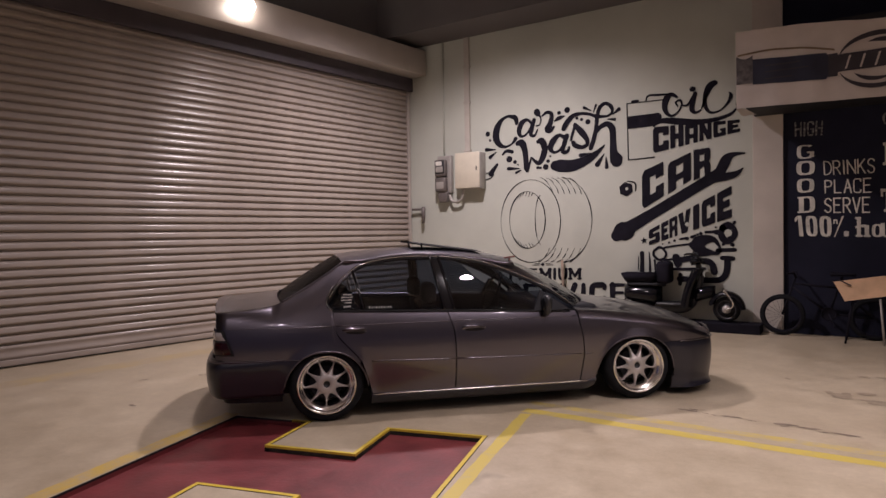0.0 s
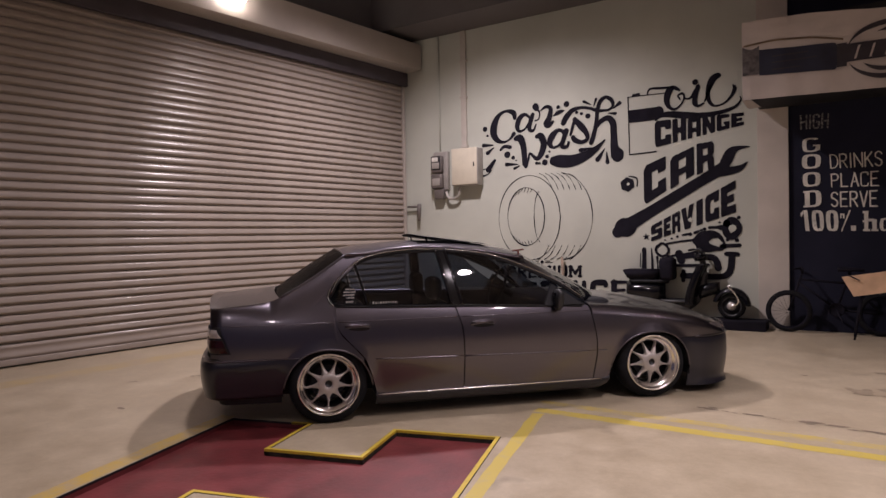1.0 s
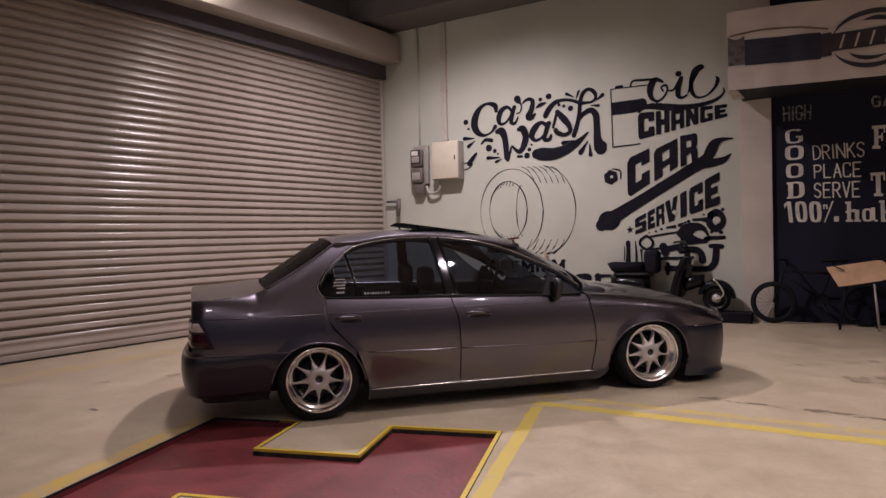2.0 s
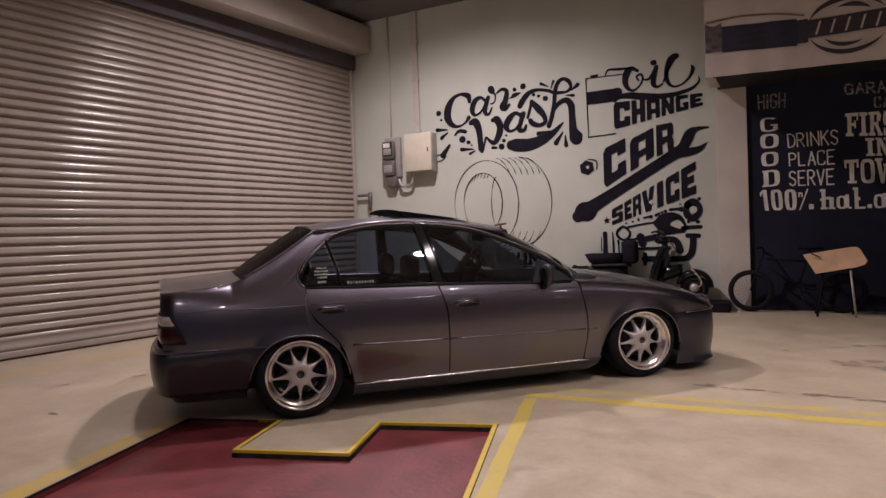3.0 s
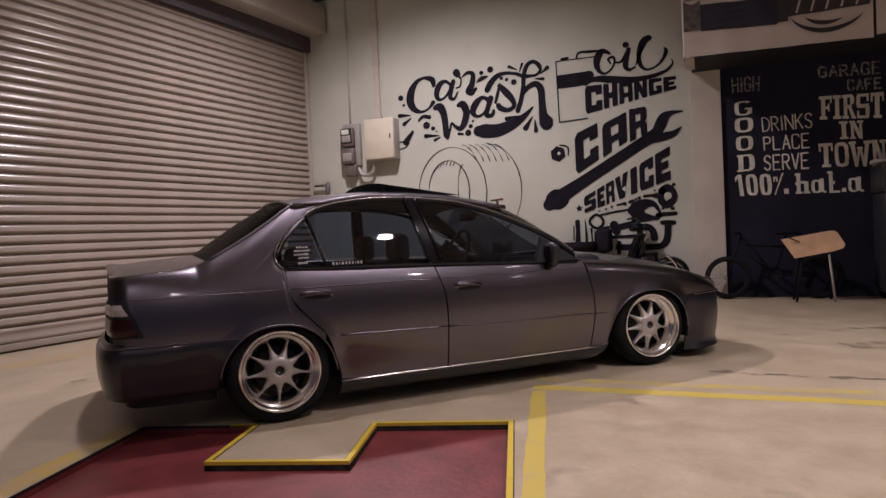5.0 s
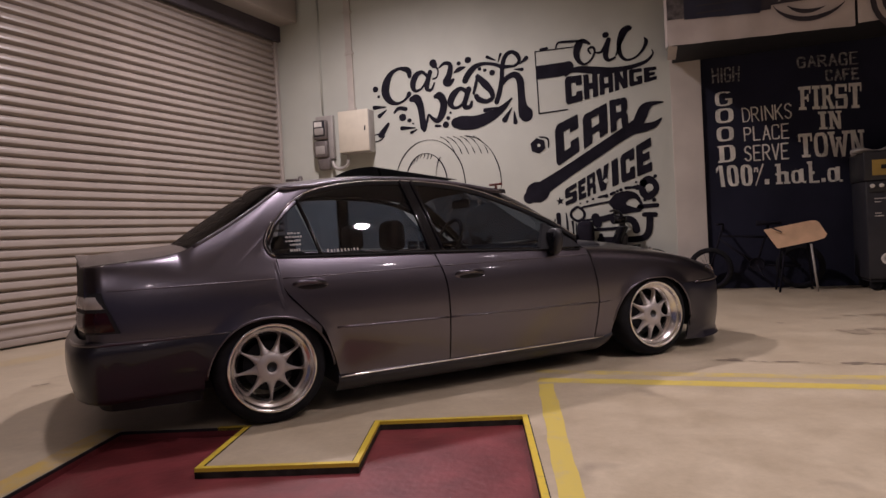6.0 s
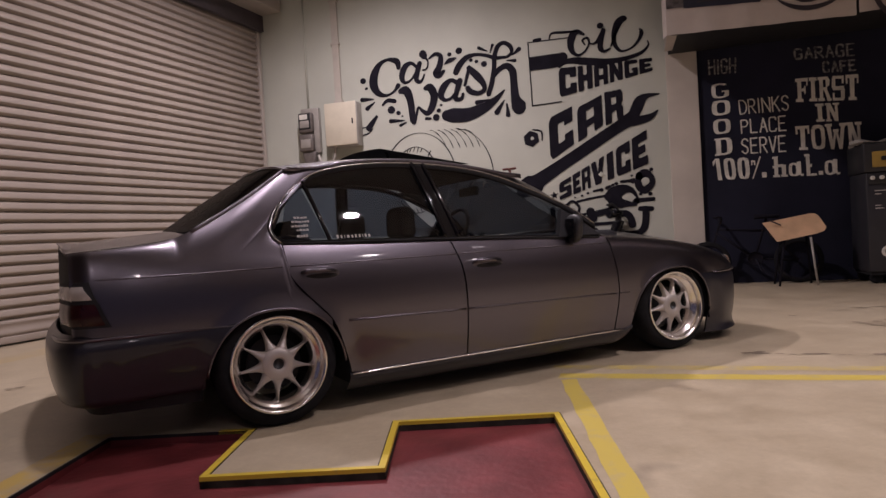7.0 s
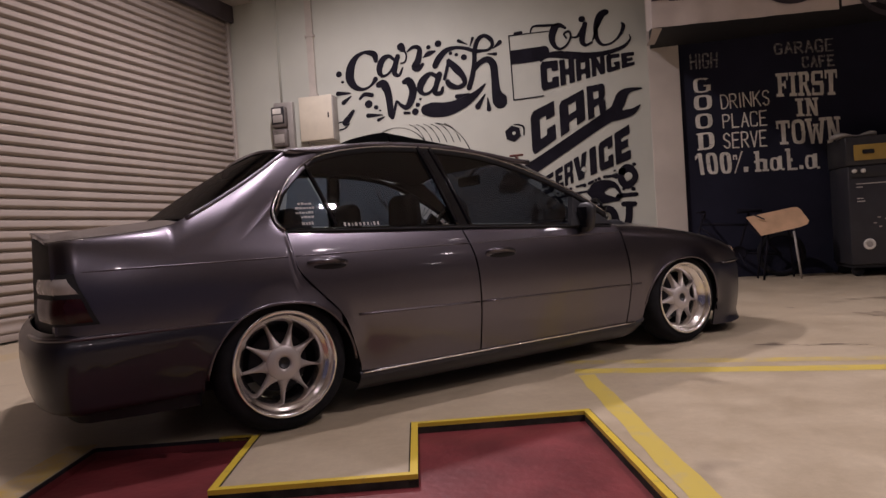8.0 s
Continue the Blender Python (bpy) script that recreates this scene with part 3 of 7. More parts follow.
def front_bumper(a, b):
    z = 0.062 + 0.395 * b
    k1 = k_at(FA + arch_s(z, ARCH_F) + 0.004)
    lip = 0.030 * max(0, 1 - b / 0.16) ** 1.5
    out = lip - 0.030 * (1 - b) ** 2 + 0.012 * math.sin(b * math.pi) - 0.012 * max(0, b - 0.9) / 0.1
    fade = min(1.0, (1 - a) / 0.12)
    return round_plan(k1 * a, out * fade - inset(z) * (1 - fade) + flare(round_plan(k1 * a, 0, z).x, z) * (1 - fade), z)


def rear_lean(s, z):
    """How far the tail lies inside the plan's outline."""
    q = min(1, max(0, (-2.0 - s) / 0.035))
    fold = 0.085 * (max(0, z - 0.705) / 0.09) ** 2.2
    return (inset(z) + fold) * (1 - q) + (0.024 + 0.012 * (z - 0.47) / 0.345) * q


def tail_panel(a, b):
    k0 = k_at(-1.995)
    k = k0 + (1 - k0) * a
    z = 0.470 + (0.323 + 0.045 * max(0, 1 - (round_plan(k, 0, 0).y / 0.6) ** 2)) * b
    return round_plan(k, -rear_lean(round_plan(k, 0, z)[0], z), z)


def tail_lamp(z0, z1, s_low, s_high, proud=0.013):
    """A lamp wrapped round the rear corner."""
    def f(a, b):
        z = z0 + (z1 - z0) * b
        s = s_low + (s_high - s_low) * b
        k0, k1 = k_at(s), k_at(-2.06)
        k = k0 + (k1 - k0) * a
        p = round_plan(k, 0, z)
        lean = rear_lean(p[0], z)
        return round_plan(k, proud - lean + 0.006 * math.sin(math.pi * b), z)
    return f


def nose_panel(a, b):
    z = 0.452 + 0.070 * b
    k1 = k_at(1.925)
    return round_plan(k1 * a, -0.018 - 0.055 * b, z)


def head_lamp(a, b):
    z = 0.462 + 0.072 * b
    k0, k1 = k_at(1.70 + 0.05 * b), k_at(2.10)
    return round_plan(k0 + (k1 - k0) * a, -0.006 - 0.045 * b * (0.25 + 0.75 * a) + 0.006 * math.sin(math.pi * b), z + 0.012 * (1 - a))


def skirt(a, b):
    s = -0.905 + (0.875 + 0.905) * a
    prof = [(-0.072, 0.184), (-0.010, 0.181), (0.008, 0.174), (0.011, 0.160), (-0.016, 0.126), (-0.048, 0.098), (-0.076, 0.084), (-0.105, 0.078)]
    x = b * (len(prof) - 1)
    i = min(int(x), len(prof) - 2)
    u = x - i
    y = prof[i][0] + (prof[i + 1][0] - prof[i][0]) * u
    z = prof[i][1] + (prof[i + 1][1] - prof[i][1]) * u
    lift = 0.05 * max(0, (s - 0.78) / 0.095) ** 2
    return Vector((s, WIDTH(s) - 0.035 + y, z + lift * (0.3 + b * 0.2)))


hood_c = line([(1.02, 0.785), (1.3, 0.752), (1.65, 0.690), (1.9, 0.620), (2.04, 0.555)])


def hood_patch(a, b):
    y = (b - 0.5) * 2
    s = 0.74 + (2.03 - 0.74) * a
    front = 2.045 - 0.10 * y * y
    back = 1.03 - 0.30 * y * y
    s = back + (front - back) * a
    w = WIDTH(min(s, 1.93)) - inset(hood_edge(s) - 0.085) - 0.135
    edge = hood_edge(s) + 0.001
    return Vector((s, y * w, edge + (hood_c(s) - edge) * (1 - abs(y) ** 2.2)))


deck_c = line([(-2.12, 0.842), (-1.9, 0.862), (-1.55, 0.892)])


def trunk_patch(a, b):
    y = (b - 0.5) * 2
    back, front = -2.053 + 0.04 * y * y, -1.600 + 0.055 * abs(y) ** 2.4
    s = back + (front - back) * a
    w = quarter_top(min(max(s, -2.0), -1.61)).x - 0.003 - 0.10 * max(0, -2.0 - s)
    e = deck_edge(s) + 0.002
    return Vector((s, y * w, e + (deck_c(s) - e) * (1 - abs(y) ** 2.4)))


dlo_top = line([(-1.212, 0.865), (-1.182, 0.93), (-1.122, 1.010), (-1.030, 1.085), (-0.94, 1.130), (-0.78, 1.163), (-0.58, 1.180), (-0.28, 1.170), (0.0, 1.128),
                (0.235, 1.045), (0.52, 0.905), (0.70, 0.775), (0.74, 0.745)])


roof_c = line([(-1.10, 1.195), (-0.92, 1.218), (-0.56, 1.243), (-0.27, 1.236), (0.06, 1.204), (0.31, 1.152)])
roof_e = line([(-1.09, 1.150), (-0.94, 1.150), (-0.78, 1.175), (-0.58, 1.190), (-0.28, 1.180), (0.0, 1.142), (0.15, 1.112), (0.27, 1.100)])


def roof_patch(a, b):
    s = -1.095 + (0.27 + 1.095) * a
    y = (b - 0.5) * 2
    bow = 0.035 * (1 - y * y) * (1 if a > 0.5 else -1) * (abs(a - 0.5) * 2) ** 3
    s += bow
    e, c = roof_e(s), roof_c(s)
    return Vector((s, y * glass_y(e), e + (c - e) * (1 - abs(y) ** 3.2)))


def screen_edge(b):
    return Vector((0.27 + 0.46 * b, 0.535 + 0.165 * b + 0.02 * math.sin(math.pi * b), 1.105 - 0.352 * b + 0.025 * math.sin(math.pi * b)))


def windscreen(a, b):
    y = (a - 0.5) * 2
    e = screen_edge(b)
    c = Vector((0.305 + 0.735 * b, 0, 1.150 - 0.365 * b + 0.022 * math.sin(math.pi * b)))
    p = c + (e - c) * y * y
    return Vector((p.x, y * e.y, p.z))


def rear_screen(a, b):
    y = (a - 0.5) * 2
    e = rear_edge(b)
    c = Vector((-1.122 - 0.468 * b, 0, 1.190 - 0.307 * b + 0.012 * math.sin(math.pi * b)))
    p = c + (e - c) * abs(y) ** 3
    return Vector((p.x, y * e.y, p.z - 0.004))


def a_pillar(a, b):
    e = screen_edge(b)
    s = 0.06 + 0.585 * b
    r = Vector((s, 0, dlo_top(s) + 0.004))
    r.y = glass_y(r.z) + 0.004
    p = e.lerp(r, a)
    p.y += 0.012 * math.sin(math.pi * a)
    return p


def both(name, f, na, nb, material, parent, label="", thick=0.012):
    out = []
    for side in (-1, 1):
        out.append(part(name, patch(bmesh.new(), mirrored(f, side), na, nb, thick), material, parent, label))
    return out


def build_wheel():
    w = new("road_wheel")
    prof = [(0.196, -0.150), (0.250, -0.148), (0.266, -0.125), (0.272, -0.09), (0.272, -0.03), (0.264, 0.000), (0.240, 0.020), (0.216, 0.026), (0.208, 0.018)]
    part("tyre", lathe(bmesh.new(), prof, 64), RUBBER, w, "stretched black low-profile tyre")
    prof = [(0.206, 0.014), (0.213, 0.030), (0.211, 0.036), (0.203, 0.036), (0.197, 0.030), (0.192, 0.010), (0.187, 0.002), (0.178, -0.001), (0.175, -0.006), (0.168, -0.012), (0.162, -0.030), (0.155, -0.040), (0.151, -0.060), (0.150, -0.15)]
    part("rim_lip", lathe(bmesh.new(), prof, 72), POLISH, w, "deep polished stepped lip")
    bm = bmesh.new()
    n = 9
    for k in range(n):
        rot = Matrix.Rotation(2 * math.pi * k / n + 0.152, 4, "Y")
        rows = []
        for r, half, face in ((0.045, 0.0235, 0.003), (0.066, 0.0235, 0.001), (0.078, 0.0165, -0.004), (0.096, 0.0105, -0.012), (0.125, 0.0055, -0.022), (0.158, 0.0032, -0.030)):
            rows.append([bm.verts.new(rot @ Vector(p)) for p in ((r, face - 0.03, -half * 1.2), (r, face - 0.004, -half), (r, face, -half * 0.35), (r, face, half * 0.35), (r, face - 0.004, half), (r, face - 0.03, half * 1.2))])
        for a, b in zip(rows, rows[1:]):
            for j in range(5):
                bm.faces.new((a[j], a[j + 1], b[j + 1], b[j]))
    part("spokes", bm, SILVER, w, "nine tapered silver spokes")
    part("hub", lathe(bmesh.new(), [(0.024, -0.03), (0.024, 0.004), (0.032, 0.009), (0.046, 0.008), (0.064, 0.004), (0.072, -0.002), (0.074, -0.04)], 40), SILVER, w, "flat silver hub face")
    part("hub_cap", lathe(bmesh.new(), [(0.0005, -0.012), (0.016, -0.012), (0.019, 0.002), (0.025, 0.004), (0.025, -0.02)], 28), BLACK, w, "black open centre bore")
    part("brake_disc", lathe(bmesh.new(), [(0.001, -0.075), (0.12, -0.075), (0.12, -0.09), (0.001, -0.09)], 36), SATIN, w, "dark brake disc")
    return w


def slanted_glass(f0, f1, low=0.012, top=0.014):
    """Side glass between two leaning edges, given by their stations at the belt and at the top."""
    def f(a, b):
        s = (f0[0] + (f0[1] - f0[0]) * b) * (1 - a) + (f1[0] + (f1[1] - f1[0]) * b) * a
        for _ in range(2):
            lo, hi = belt(s) + low, dlo_top(s) - top
            z = lo + max(hi - lo, 0.004) * b
        return Vector((s, glass_y(z) - 0.006, z))
    return f


def frame_bar(f0, f1, proud=0.004):
    g = slanted_glass(f0, f1, 0.0, 0.0)

    def f(a, b):
        p = g(a, b)
        p.y += proud + 0.006
        return p
    return f


def cabin_seat(parent, s, y, back):
    bm = bmesh.new()
    box(bm, s, y - 0.24, 0.26, s + 0.48, y + 0.24, 0.42, 0.05)
    part("seat_cushion", bm, CLOTH, parent, "dark seat cushion")
    bm = bmesh.new()
    vs = bmesh.ops.create_cube(bm, size=1)["verts"]
    for v in vs:
        h = v.co.z + 0.5
        v.co = Vector((s - 0.04 - back * h + v.co.x * (0.16 - 0.05 * h), y + v.co.y * (0.46 - 0.12 * h), 0.36 + h * 0.42))
    bmesh.ops.bevel(bm, geom=bm.edges[:], offset=0.045, segments=3, affect="EDGES", profile=0.5)
    part("seat_back", bm, CLOTH, parent, "dark seat back")
    bm = bmesh.new()
    vs = bmesh.ops.create_cube(bm, size=1)["verts"]
    for v in vs:
        v.co = Vector((s - 0.06 - back + v.co.x * 0.10, y + v.co.y * (0.26 if v.co.z < 0 else 0.22), 0.872 + v.co.z * 0.18))
    bmesh.ops.bevel(bm, geom=bm.edges[:], offset=0.048, segments=5, affect="EDGES", profile=0.5)
    part("headrest", bm, CLOTH, parent, "dark rounded headrest")


def door_handle(parent, s, z):
    for side in (-1, 1):
        y = WIDTH(s) - inset(z)
        bm = bmesh.new()
        vs = bmesh.ops.create_uvsphere(bm, u_segments=24, v_segments=10, radius=1)["verts"]
        for v in vs:
            v.co = Vector((s + v.co.x * 0.095, side * (y + 0.0005 + v.co.y * 0.004), z + v.co.z * 0.034))
        cup = part("door_handle", bm, PAINT, parent, "body-coloured handle surround")
        bm = bmesh.new()
        vs = bmesh.ops.create_uvsphere(bm, u_segments=24, v_segments=10, radius=1)["verts"]
        for v in vs:
            v.co = Vector((s + 0.006 + v.co.x * 0.080, side * (y + 0.002 + v.co.y * 0.004), z - 0.010 + v.co.z * 0.014))
        part("recess", bm, SATIN, cup, "dark finger recess")
        bm = bmesh.new()
        tube(bm, [(s - 0.085, side * (y + 0.004), z + 0.010), (s - 0.05, side * (y + 0.016), z + 0.016), (s + 0.02, side * (y + 0.018), z + 0.016), (s + 0.075, side * (y + 0.006), z + 0.008)], [0.007, 0.011, 0.011, 0.007], 10)
        part("pull", bm, PAINT, cup, "body-coloured pull flap")


def side_mirror(parent, side):
    s, z = 0.462, 0.796
    bm = bmesh.new()
    vs = bmesh.ops.create_uvsphere(bm, u_segments=24, v_segments=14, radius=1)["verts"]
    for v in vs:
        x, y, h = (math.copysign(abs(c) ** 0.7, c) for c in v.co)
        v.co = Vector((s + 0.040 * x * (1 if x > 0 else 0.55) - 0.012 * (1 - h) / 2, side * (0.826 + y * (0.056 + 0.010 * h)), z - 0.012 + h * 0.080))
    mirror = part("side_mirror", bm, BLACK, parent, "dark painted door mirror")
    bm = bmesh.new()
    box(bm, s - 0.036, side * 0.826 - 0.036, z - 0.066, s - 0.031, side * 0.826 + 0.036, z + 0.044, 0.002)
    part("mirror_glass", bm, BLACKGLOSS, mirror, "mirror glass")
    bm = bmesh.new()
    prism(bm, [(0.36, 0.0), (0.66, 0.0), (0.60, 0.045), (0.44, 0.155)], 0, 0.03)
    for v in bm.verts:
        zz = 0.745 + v.co.y
        v.co = Vector((v.co.x, side * (glass_y(zz) - 0.004 + v.co.z), zz))
    part("mirror_foot", bm, SATIN, mirror, "black triangular mirror foot", False)
    bm = bmesh.new()
    tube(bm, [(0.50, side * 0.76, 0.775), (0.47, side * 0.80, 0.78)], 0.022, 10)
    part("mirror_arm", bm, SATIN, mirror, "black mirror arm")


def trim_strip(parent, name, pts, r, material, label):
    for side in (-1, 1):
        bm = bmesh.new()
        tube(bm, [(p[0], side * p[1], p[2]) for p in pts], r, 8)
        part(name, bm, material, parent, label)


def window_bars(parent, name, x0, z0, widths, heights, gap, material, label):
    """Lettering on the glass that cannot be read, as plain bars."""
    x = x0
    for k, (w, h) in enumerate(zip(widths, heights)):
        bm = bmesh.new()
        vs = [bm.verts.new((x + dx, -(glass_y(z0 + dz) - 0.006) - 0.002, z0 + dz)) for dx, dz in ((0, 0), (w, 0), (w, h), (0, h))]
        bm.faces.new(vs)
        part(name, bm, material, parent, label, False)
        x += w + gap


def build_car():
    car = thing("sedan_car", "lowered grey metallic four-door sedan with polished wheels", "car", CAR)
    both("rear_door", door_patch(0.180, belt, seam_c_s, seam_b), 28, 24, PAINT, car)
    both("front_door", door_patch(0.180, belt, seam_b, seam_a), 28, 24, PAINT, car)
    both("quarter_panel", quarter_patch, 100, 40, PAINT, car, "rear wing and roof pillar in one pressing")
    both("front_fender", fender_patch, 60, 30, PAINT, car)
    part("bonnet", patch(bmesh.new(), hood_patch, 30, 28, 0.012), PAINT, car)
    lid = part("boot_lid", patch(bmesh.new(), trunk_patch, 20, 28, 0.012), PAINT, car)
    bm = bmesh.new()
    rows = []
    for k in range(25):
        y = -0.57 + 1.14 * k / 24
        s = -2.048 + 0.04 * (y / 0.66) ** 2
        q = 1 - abs(y / 0.57) ** 2
        z = trunk_patch(0.03, 0.5 + y / 1.32).z
        rows.append([bm.verts.new((s + dx * (0.4 + 0.6 * q), y, z + dz * q + 0.001)) for dx, dz in ((0.10, -0.004), (0.05, 0.005), (-0.004, 0.010), (-0.010, 0.008), (-0.006, -0.002), (0.01, -0.02))])
    for a, b in zip(rows, rows[1:]):
        for j in range(5):
            bm.faces.new((a[j], a[j + 1], b[j + 1], b[j]))
    part("spoiler_lip", bm, PAINT, lid, "low dark boot lip")
    part("roof", patch(bmesh.new(), roof_patch, 36, 30, 0.010), PAINT, car)
    part("headliner", patch(bmesh.new(), lambda a, b: roof_patch(0.02 + 0.96 * a, 0.03 + 0.94 * b) - Vector((0, 0, 0.024)), 20, 16, 0.004), SATIN, car, "black roof lining")
    both("front_pillar", a_pillar, 6, 24, PAINT, car, "", 0.006)
    both("rear_bumper", rear_bumper, 44, 24, SHADEPAINT, car, "grey painted rear bumper with upper ledge")
    # Beads in the lighter body paint, added to draw highlights along the bumpers.
    for side in (-1, 1):
        bm = bmesh.new()
        ks = [k_at(-1.57) + (k_at(-2.07) - k_at(-1.57)) * k / 16 for k in range(17)]
        tube(bm, [(p.x, side * p.y, p.z) for p in (rear_bumper((k - k_at(-1.57)) / (1 - k_at(-1.57)) * 0.999, 0.93) for k in ks)], [0.002 + 0.0065 * min(1, k / 5) for k in range(17)], 8)
        part("highlight_bead", bm, PAINT, car, "bead added for a highlight along the bumper's top")
        bm = bmesh.new()
        ks = [k_at(1.60) + (k_at(2.12) - k_at(1.60)) * k / 16 for k in range(17)]
        tube(bm, [(p.x, side * p.y, p.z) for p in (round_plan(k, 0.004, 0.452) for k in ks)], 0.006, 8)
        part("highlight_bead", bm, PAINT, car, "bead added for a highlight along the bumper's top")
    both("rear_valance", rear_valance, 24, 4, SATIN, car, "black lower rear valance")
    both("front_bumper", front_bumper, 44, 24, SHADEPAINT, car, "grey painted front bumper with low lip")
    corner_share = (k_at(-2.035) - k_at(-1.995)) / (1 - k_at(-1.995))
    both("tail_corner", lambda a, b: tail_panel(corner_share * a, b), 8, 12, PAINT, car, "painted rear corner", 0)
    # Black in place of body paint: the rear face's shade is in the colour.
    both("tail_panel", lambda a, b: tail_panel(corner_share + (1 - corner_share) * a, b), 16, 12, SATIN, car, "tail panel in black for its shaded rear face", 0)
    both("nose_panel", nose_panel, 24, 6, PAINT, car, "", 0)
    both("side_skirt", skirt, 40, 14, SHADEPAINT, car, "grey side skirt with bright upper edge", 0)
    for side in (-1, 1):
        base = part("tail_lamp", patch(bmesh.new(), mirrored(tail_lamp(0.520, 0.612, -1.888, -1.925), side), 14, 8, 0.004), REDLENS, car, "dark red tail lamp lens")
        part("clear_lens", patch(bmesh.new(), mirrored(tail_lamp(0.614, 0.672, -1.926, -1.968), side), 14, 6, 0.004), CLEARLENS, base, "milky clear upper lens")
        part("lamp_seal", patch(bmesh.new(), mirrored(tail_lamp(0.510, 0.688, -1.872, -1.945, 0.009), side), 14, 8, 0.004), SATIN, base, "black lamp surround")
        lamp_h = part("head_lamp", patch(bmesh.new(), mirrored(head_lamp, side), 16, 6, 0.004), HEADLENS, car, "clear head lamp lens")
    part("windscreen", patch(bmesh.new(), windscreen, 24, 14), FRONTTINT, car, "lightly tinted windscreen")
    part("rear_window", patch(bmesh.new(), rear_screen, 24, 14), DARKGLASS, car, "black-edged rear window")
    both("rear_side_glass", slanted_glass((-0.935, -1.010), (-0.335, -0.405)), 24, 12, TINT, car, "tinted rear door glass", 0)
    both("quarter_glass", slanted_glass((-1.188, -1.118), (-0.962, -1.040)), 10, 12, TINT, car, "small tinted quarter glass", 0)
    both("front_side_glass", slanted_glass((-0.265, -0.345), (0.66, 0.10)), 30, 12, FRONTTINT, car, "tinted front door glass", 0)
    both("centre_pillar", frame_bar((-0.345, -0.420), (-0.258, -0.338)), 4, 14, BLACKGLOSS, car, "black centre pillar", 0.004)
    mid = frame_bar((-0.949, -1.026), (-0.948, -1.025), 0.002)
    trim_strip(car, "glass_divider", [tuple(mid(0, k / 12)) for k in range(13)], 0.010, BLACKGLOSS, "black quarter glass divider")
    # window surround: black channel inside a bright edge
    top = [(s, glass_y(dlo_top(s)) + 0.004, dlo_top(s) - 0.006) for s in [-1.205 + (0.66 + 1.205) * k / 40 for k in range(41)]]
    trim_strip(car, "window_channel", [(p[0], p[1] - 0.002, p[2] - 0.010) for p in top], 0.013, SATIN, "black window channel")
    trim_strip(car, "window_trim", [(p[0], p[1] + 0.006, p[2] + 0.007) for p in top], 0.0045, DARKCHROME, "thin dark chrome window trim")
    rear_bow = curve([(-1.178, glass_y(0.80) + 0.012, 0.800), (-1.206, glass_y(0.83) + 0.012, 0.825), (-1.217, glass_y(0.87) + 0.012, 0.865), (-1.200, glass_y(0.92) + 0.012, 0.915), (-1.165, glass_y(0.97) + 0.012, 0.968)], 14)
    trim_strip(car, "window_trim", rear_bow, [0.006 + 0.006 * math.sin(math.pi * k / 14) for k in range(15)], BLACKGLOSS, "glossy rounded window corner trim")
    trim_strip(car, "window_trim", [(p[0] - 0.004, p[1] + 0.008, p[2]) for p in rear_bow], 0.0045, DARKCHROME, "thin dark chrome window corner trim")
    trim_strip(car, "belt_strip", [(s, glass_y(belt(s)) + 0.010, belt(s) + 0.003) for s in [-1.19 + 1.86 * k / 20 for k in range(21)]], 0.004, BLACKGLOSS, "gloss black belt moulding")
    trim_strip(car, "belt_seal", [(s, glass_y(belt(s)) + 0.011, belt(s) - 0.006) for s in [-1.17 + 1.83 * k / 20 for k in range(21)]], 0.006, SATIN, "black rubber belt seal")
    for x0, x1 in ((-0.340, -0.412), (-0.264, -0.346)):
        edge = frame_bar((x0, x1), (x0 + 0.001, x1 + 0.001), 0.005)
        trim_strip(car, "pillar_edge", [tuple(edge(0, k / 14)) for k in range(15)], 0.011, BLACKGLOSS, "glossy rounded pillar edge")
    trim_strip(car, "pillar_edge", [tuple(rear_edge(k / 20) + Vector((0.004, 0.002, -0.004))) for k in range(21)], 0.011, PAINT, "rounded painted edge beside the rear window")
    trim_strip(car, "roof_gutter", [(s, glass_y(roof_e(s)) + 0.002, roof_e(s) + 0.004) for s in [-1.08 + 1.34 * k / 30 for k in range(31)]], [0.003, 0.006, 0.008, 0.010] + [0.011] * 27, PAINT, "rounded roof edge")
    mould = line([(-0.93, 0.428), (-0.27, 0.412), (0.84, 0.392)])
    for s0, s1 in ((-0.905, -0.278), (-0.262, 0.745), (0.775, 0.845)):
        trim_strip(car, "side_moulding", [(s, side_y(s, mould(s)) + 0.001, mould(s)) for s in [s0 + (s1 - s0) * k / 10 for k in range(11)]], 0.0055, PAINT, "slim painted door moulding")
    # Polished strip stands in for the lamplit line on the skirt's ledge.
    trim_strip(car, "sill_strip", [(s, WIDTH(s) - 0.024, 0.174) for s in [-0.895 + 1.70 * k / 20 for k in range(21)]], 0.0045, POLISH, "polished strip for the lit skirt ledge")
    for x, r, s0, s1 in ((RA, ARCH_R, 8, 176), (FA, ARCH_F, 6, 174)):
        lips = [(x + r * (1.13 if x == FA and math.cos(radians(a)) < 0 else 1) * math.copysign(abs(math.cos(radians(a))) ** (2 / 2.3), math.cos(radians(a))), 0.20 + 0.312 * math.sin(radians(a))) for a in range(s0, s1, 6)]
        trim_strip(car, "arch_lip", [(s, side_y(s, z) - 0.002, z + 0.002) for s, z in lips], 0.006, PAINT, "rolled wheel arch edge")
    for s0, s1 in ((-1.965, -1.19), (-1.155, -0.29), (-0.27, 0.715)):
        trim_strip(car, "crease_line", [(s, side_y(s, 0.692), 0.692) for s in [s0 + (s1 - s0) * k / 12 for k in range(13)]], 0.0032, PAINT, "pressed crease along the side")
    door_handle(car, -1.028, 0.650)
    door_handle(car, -0.125, 0.634)
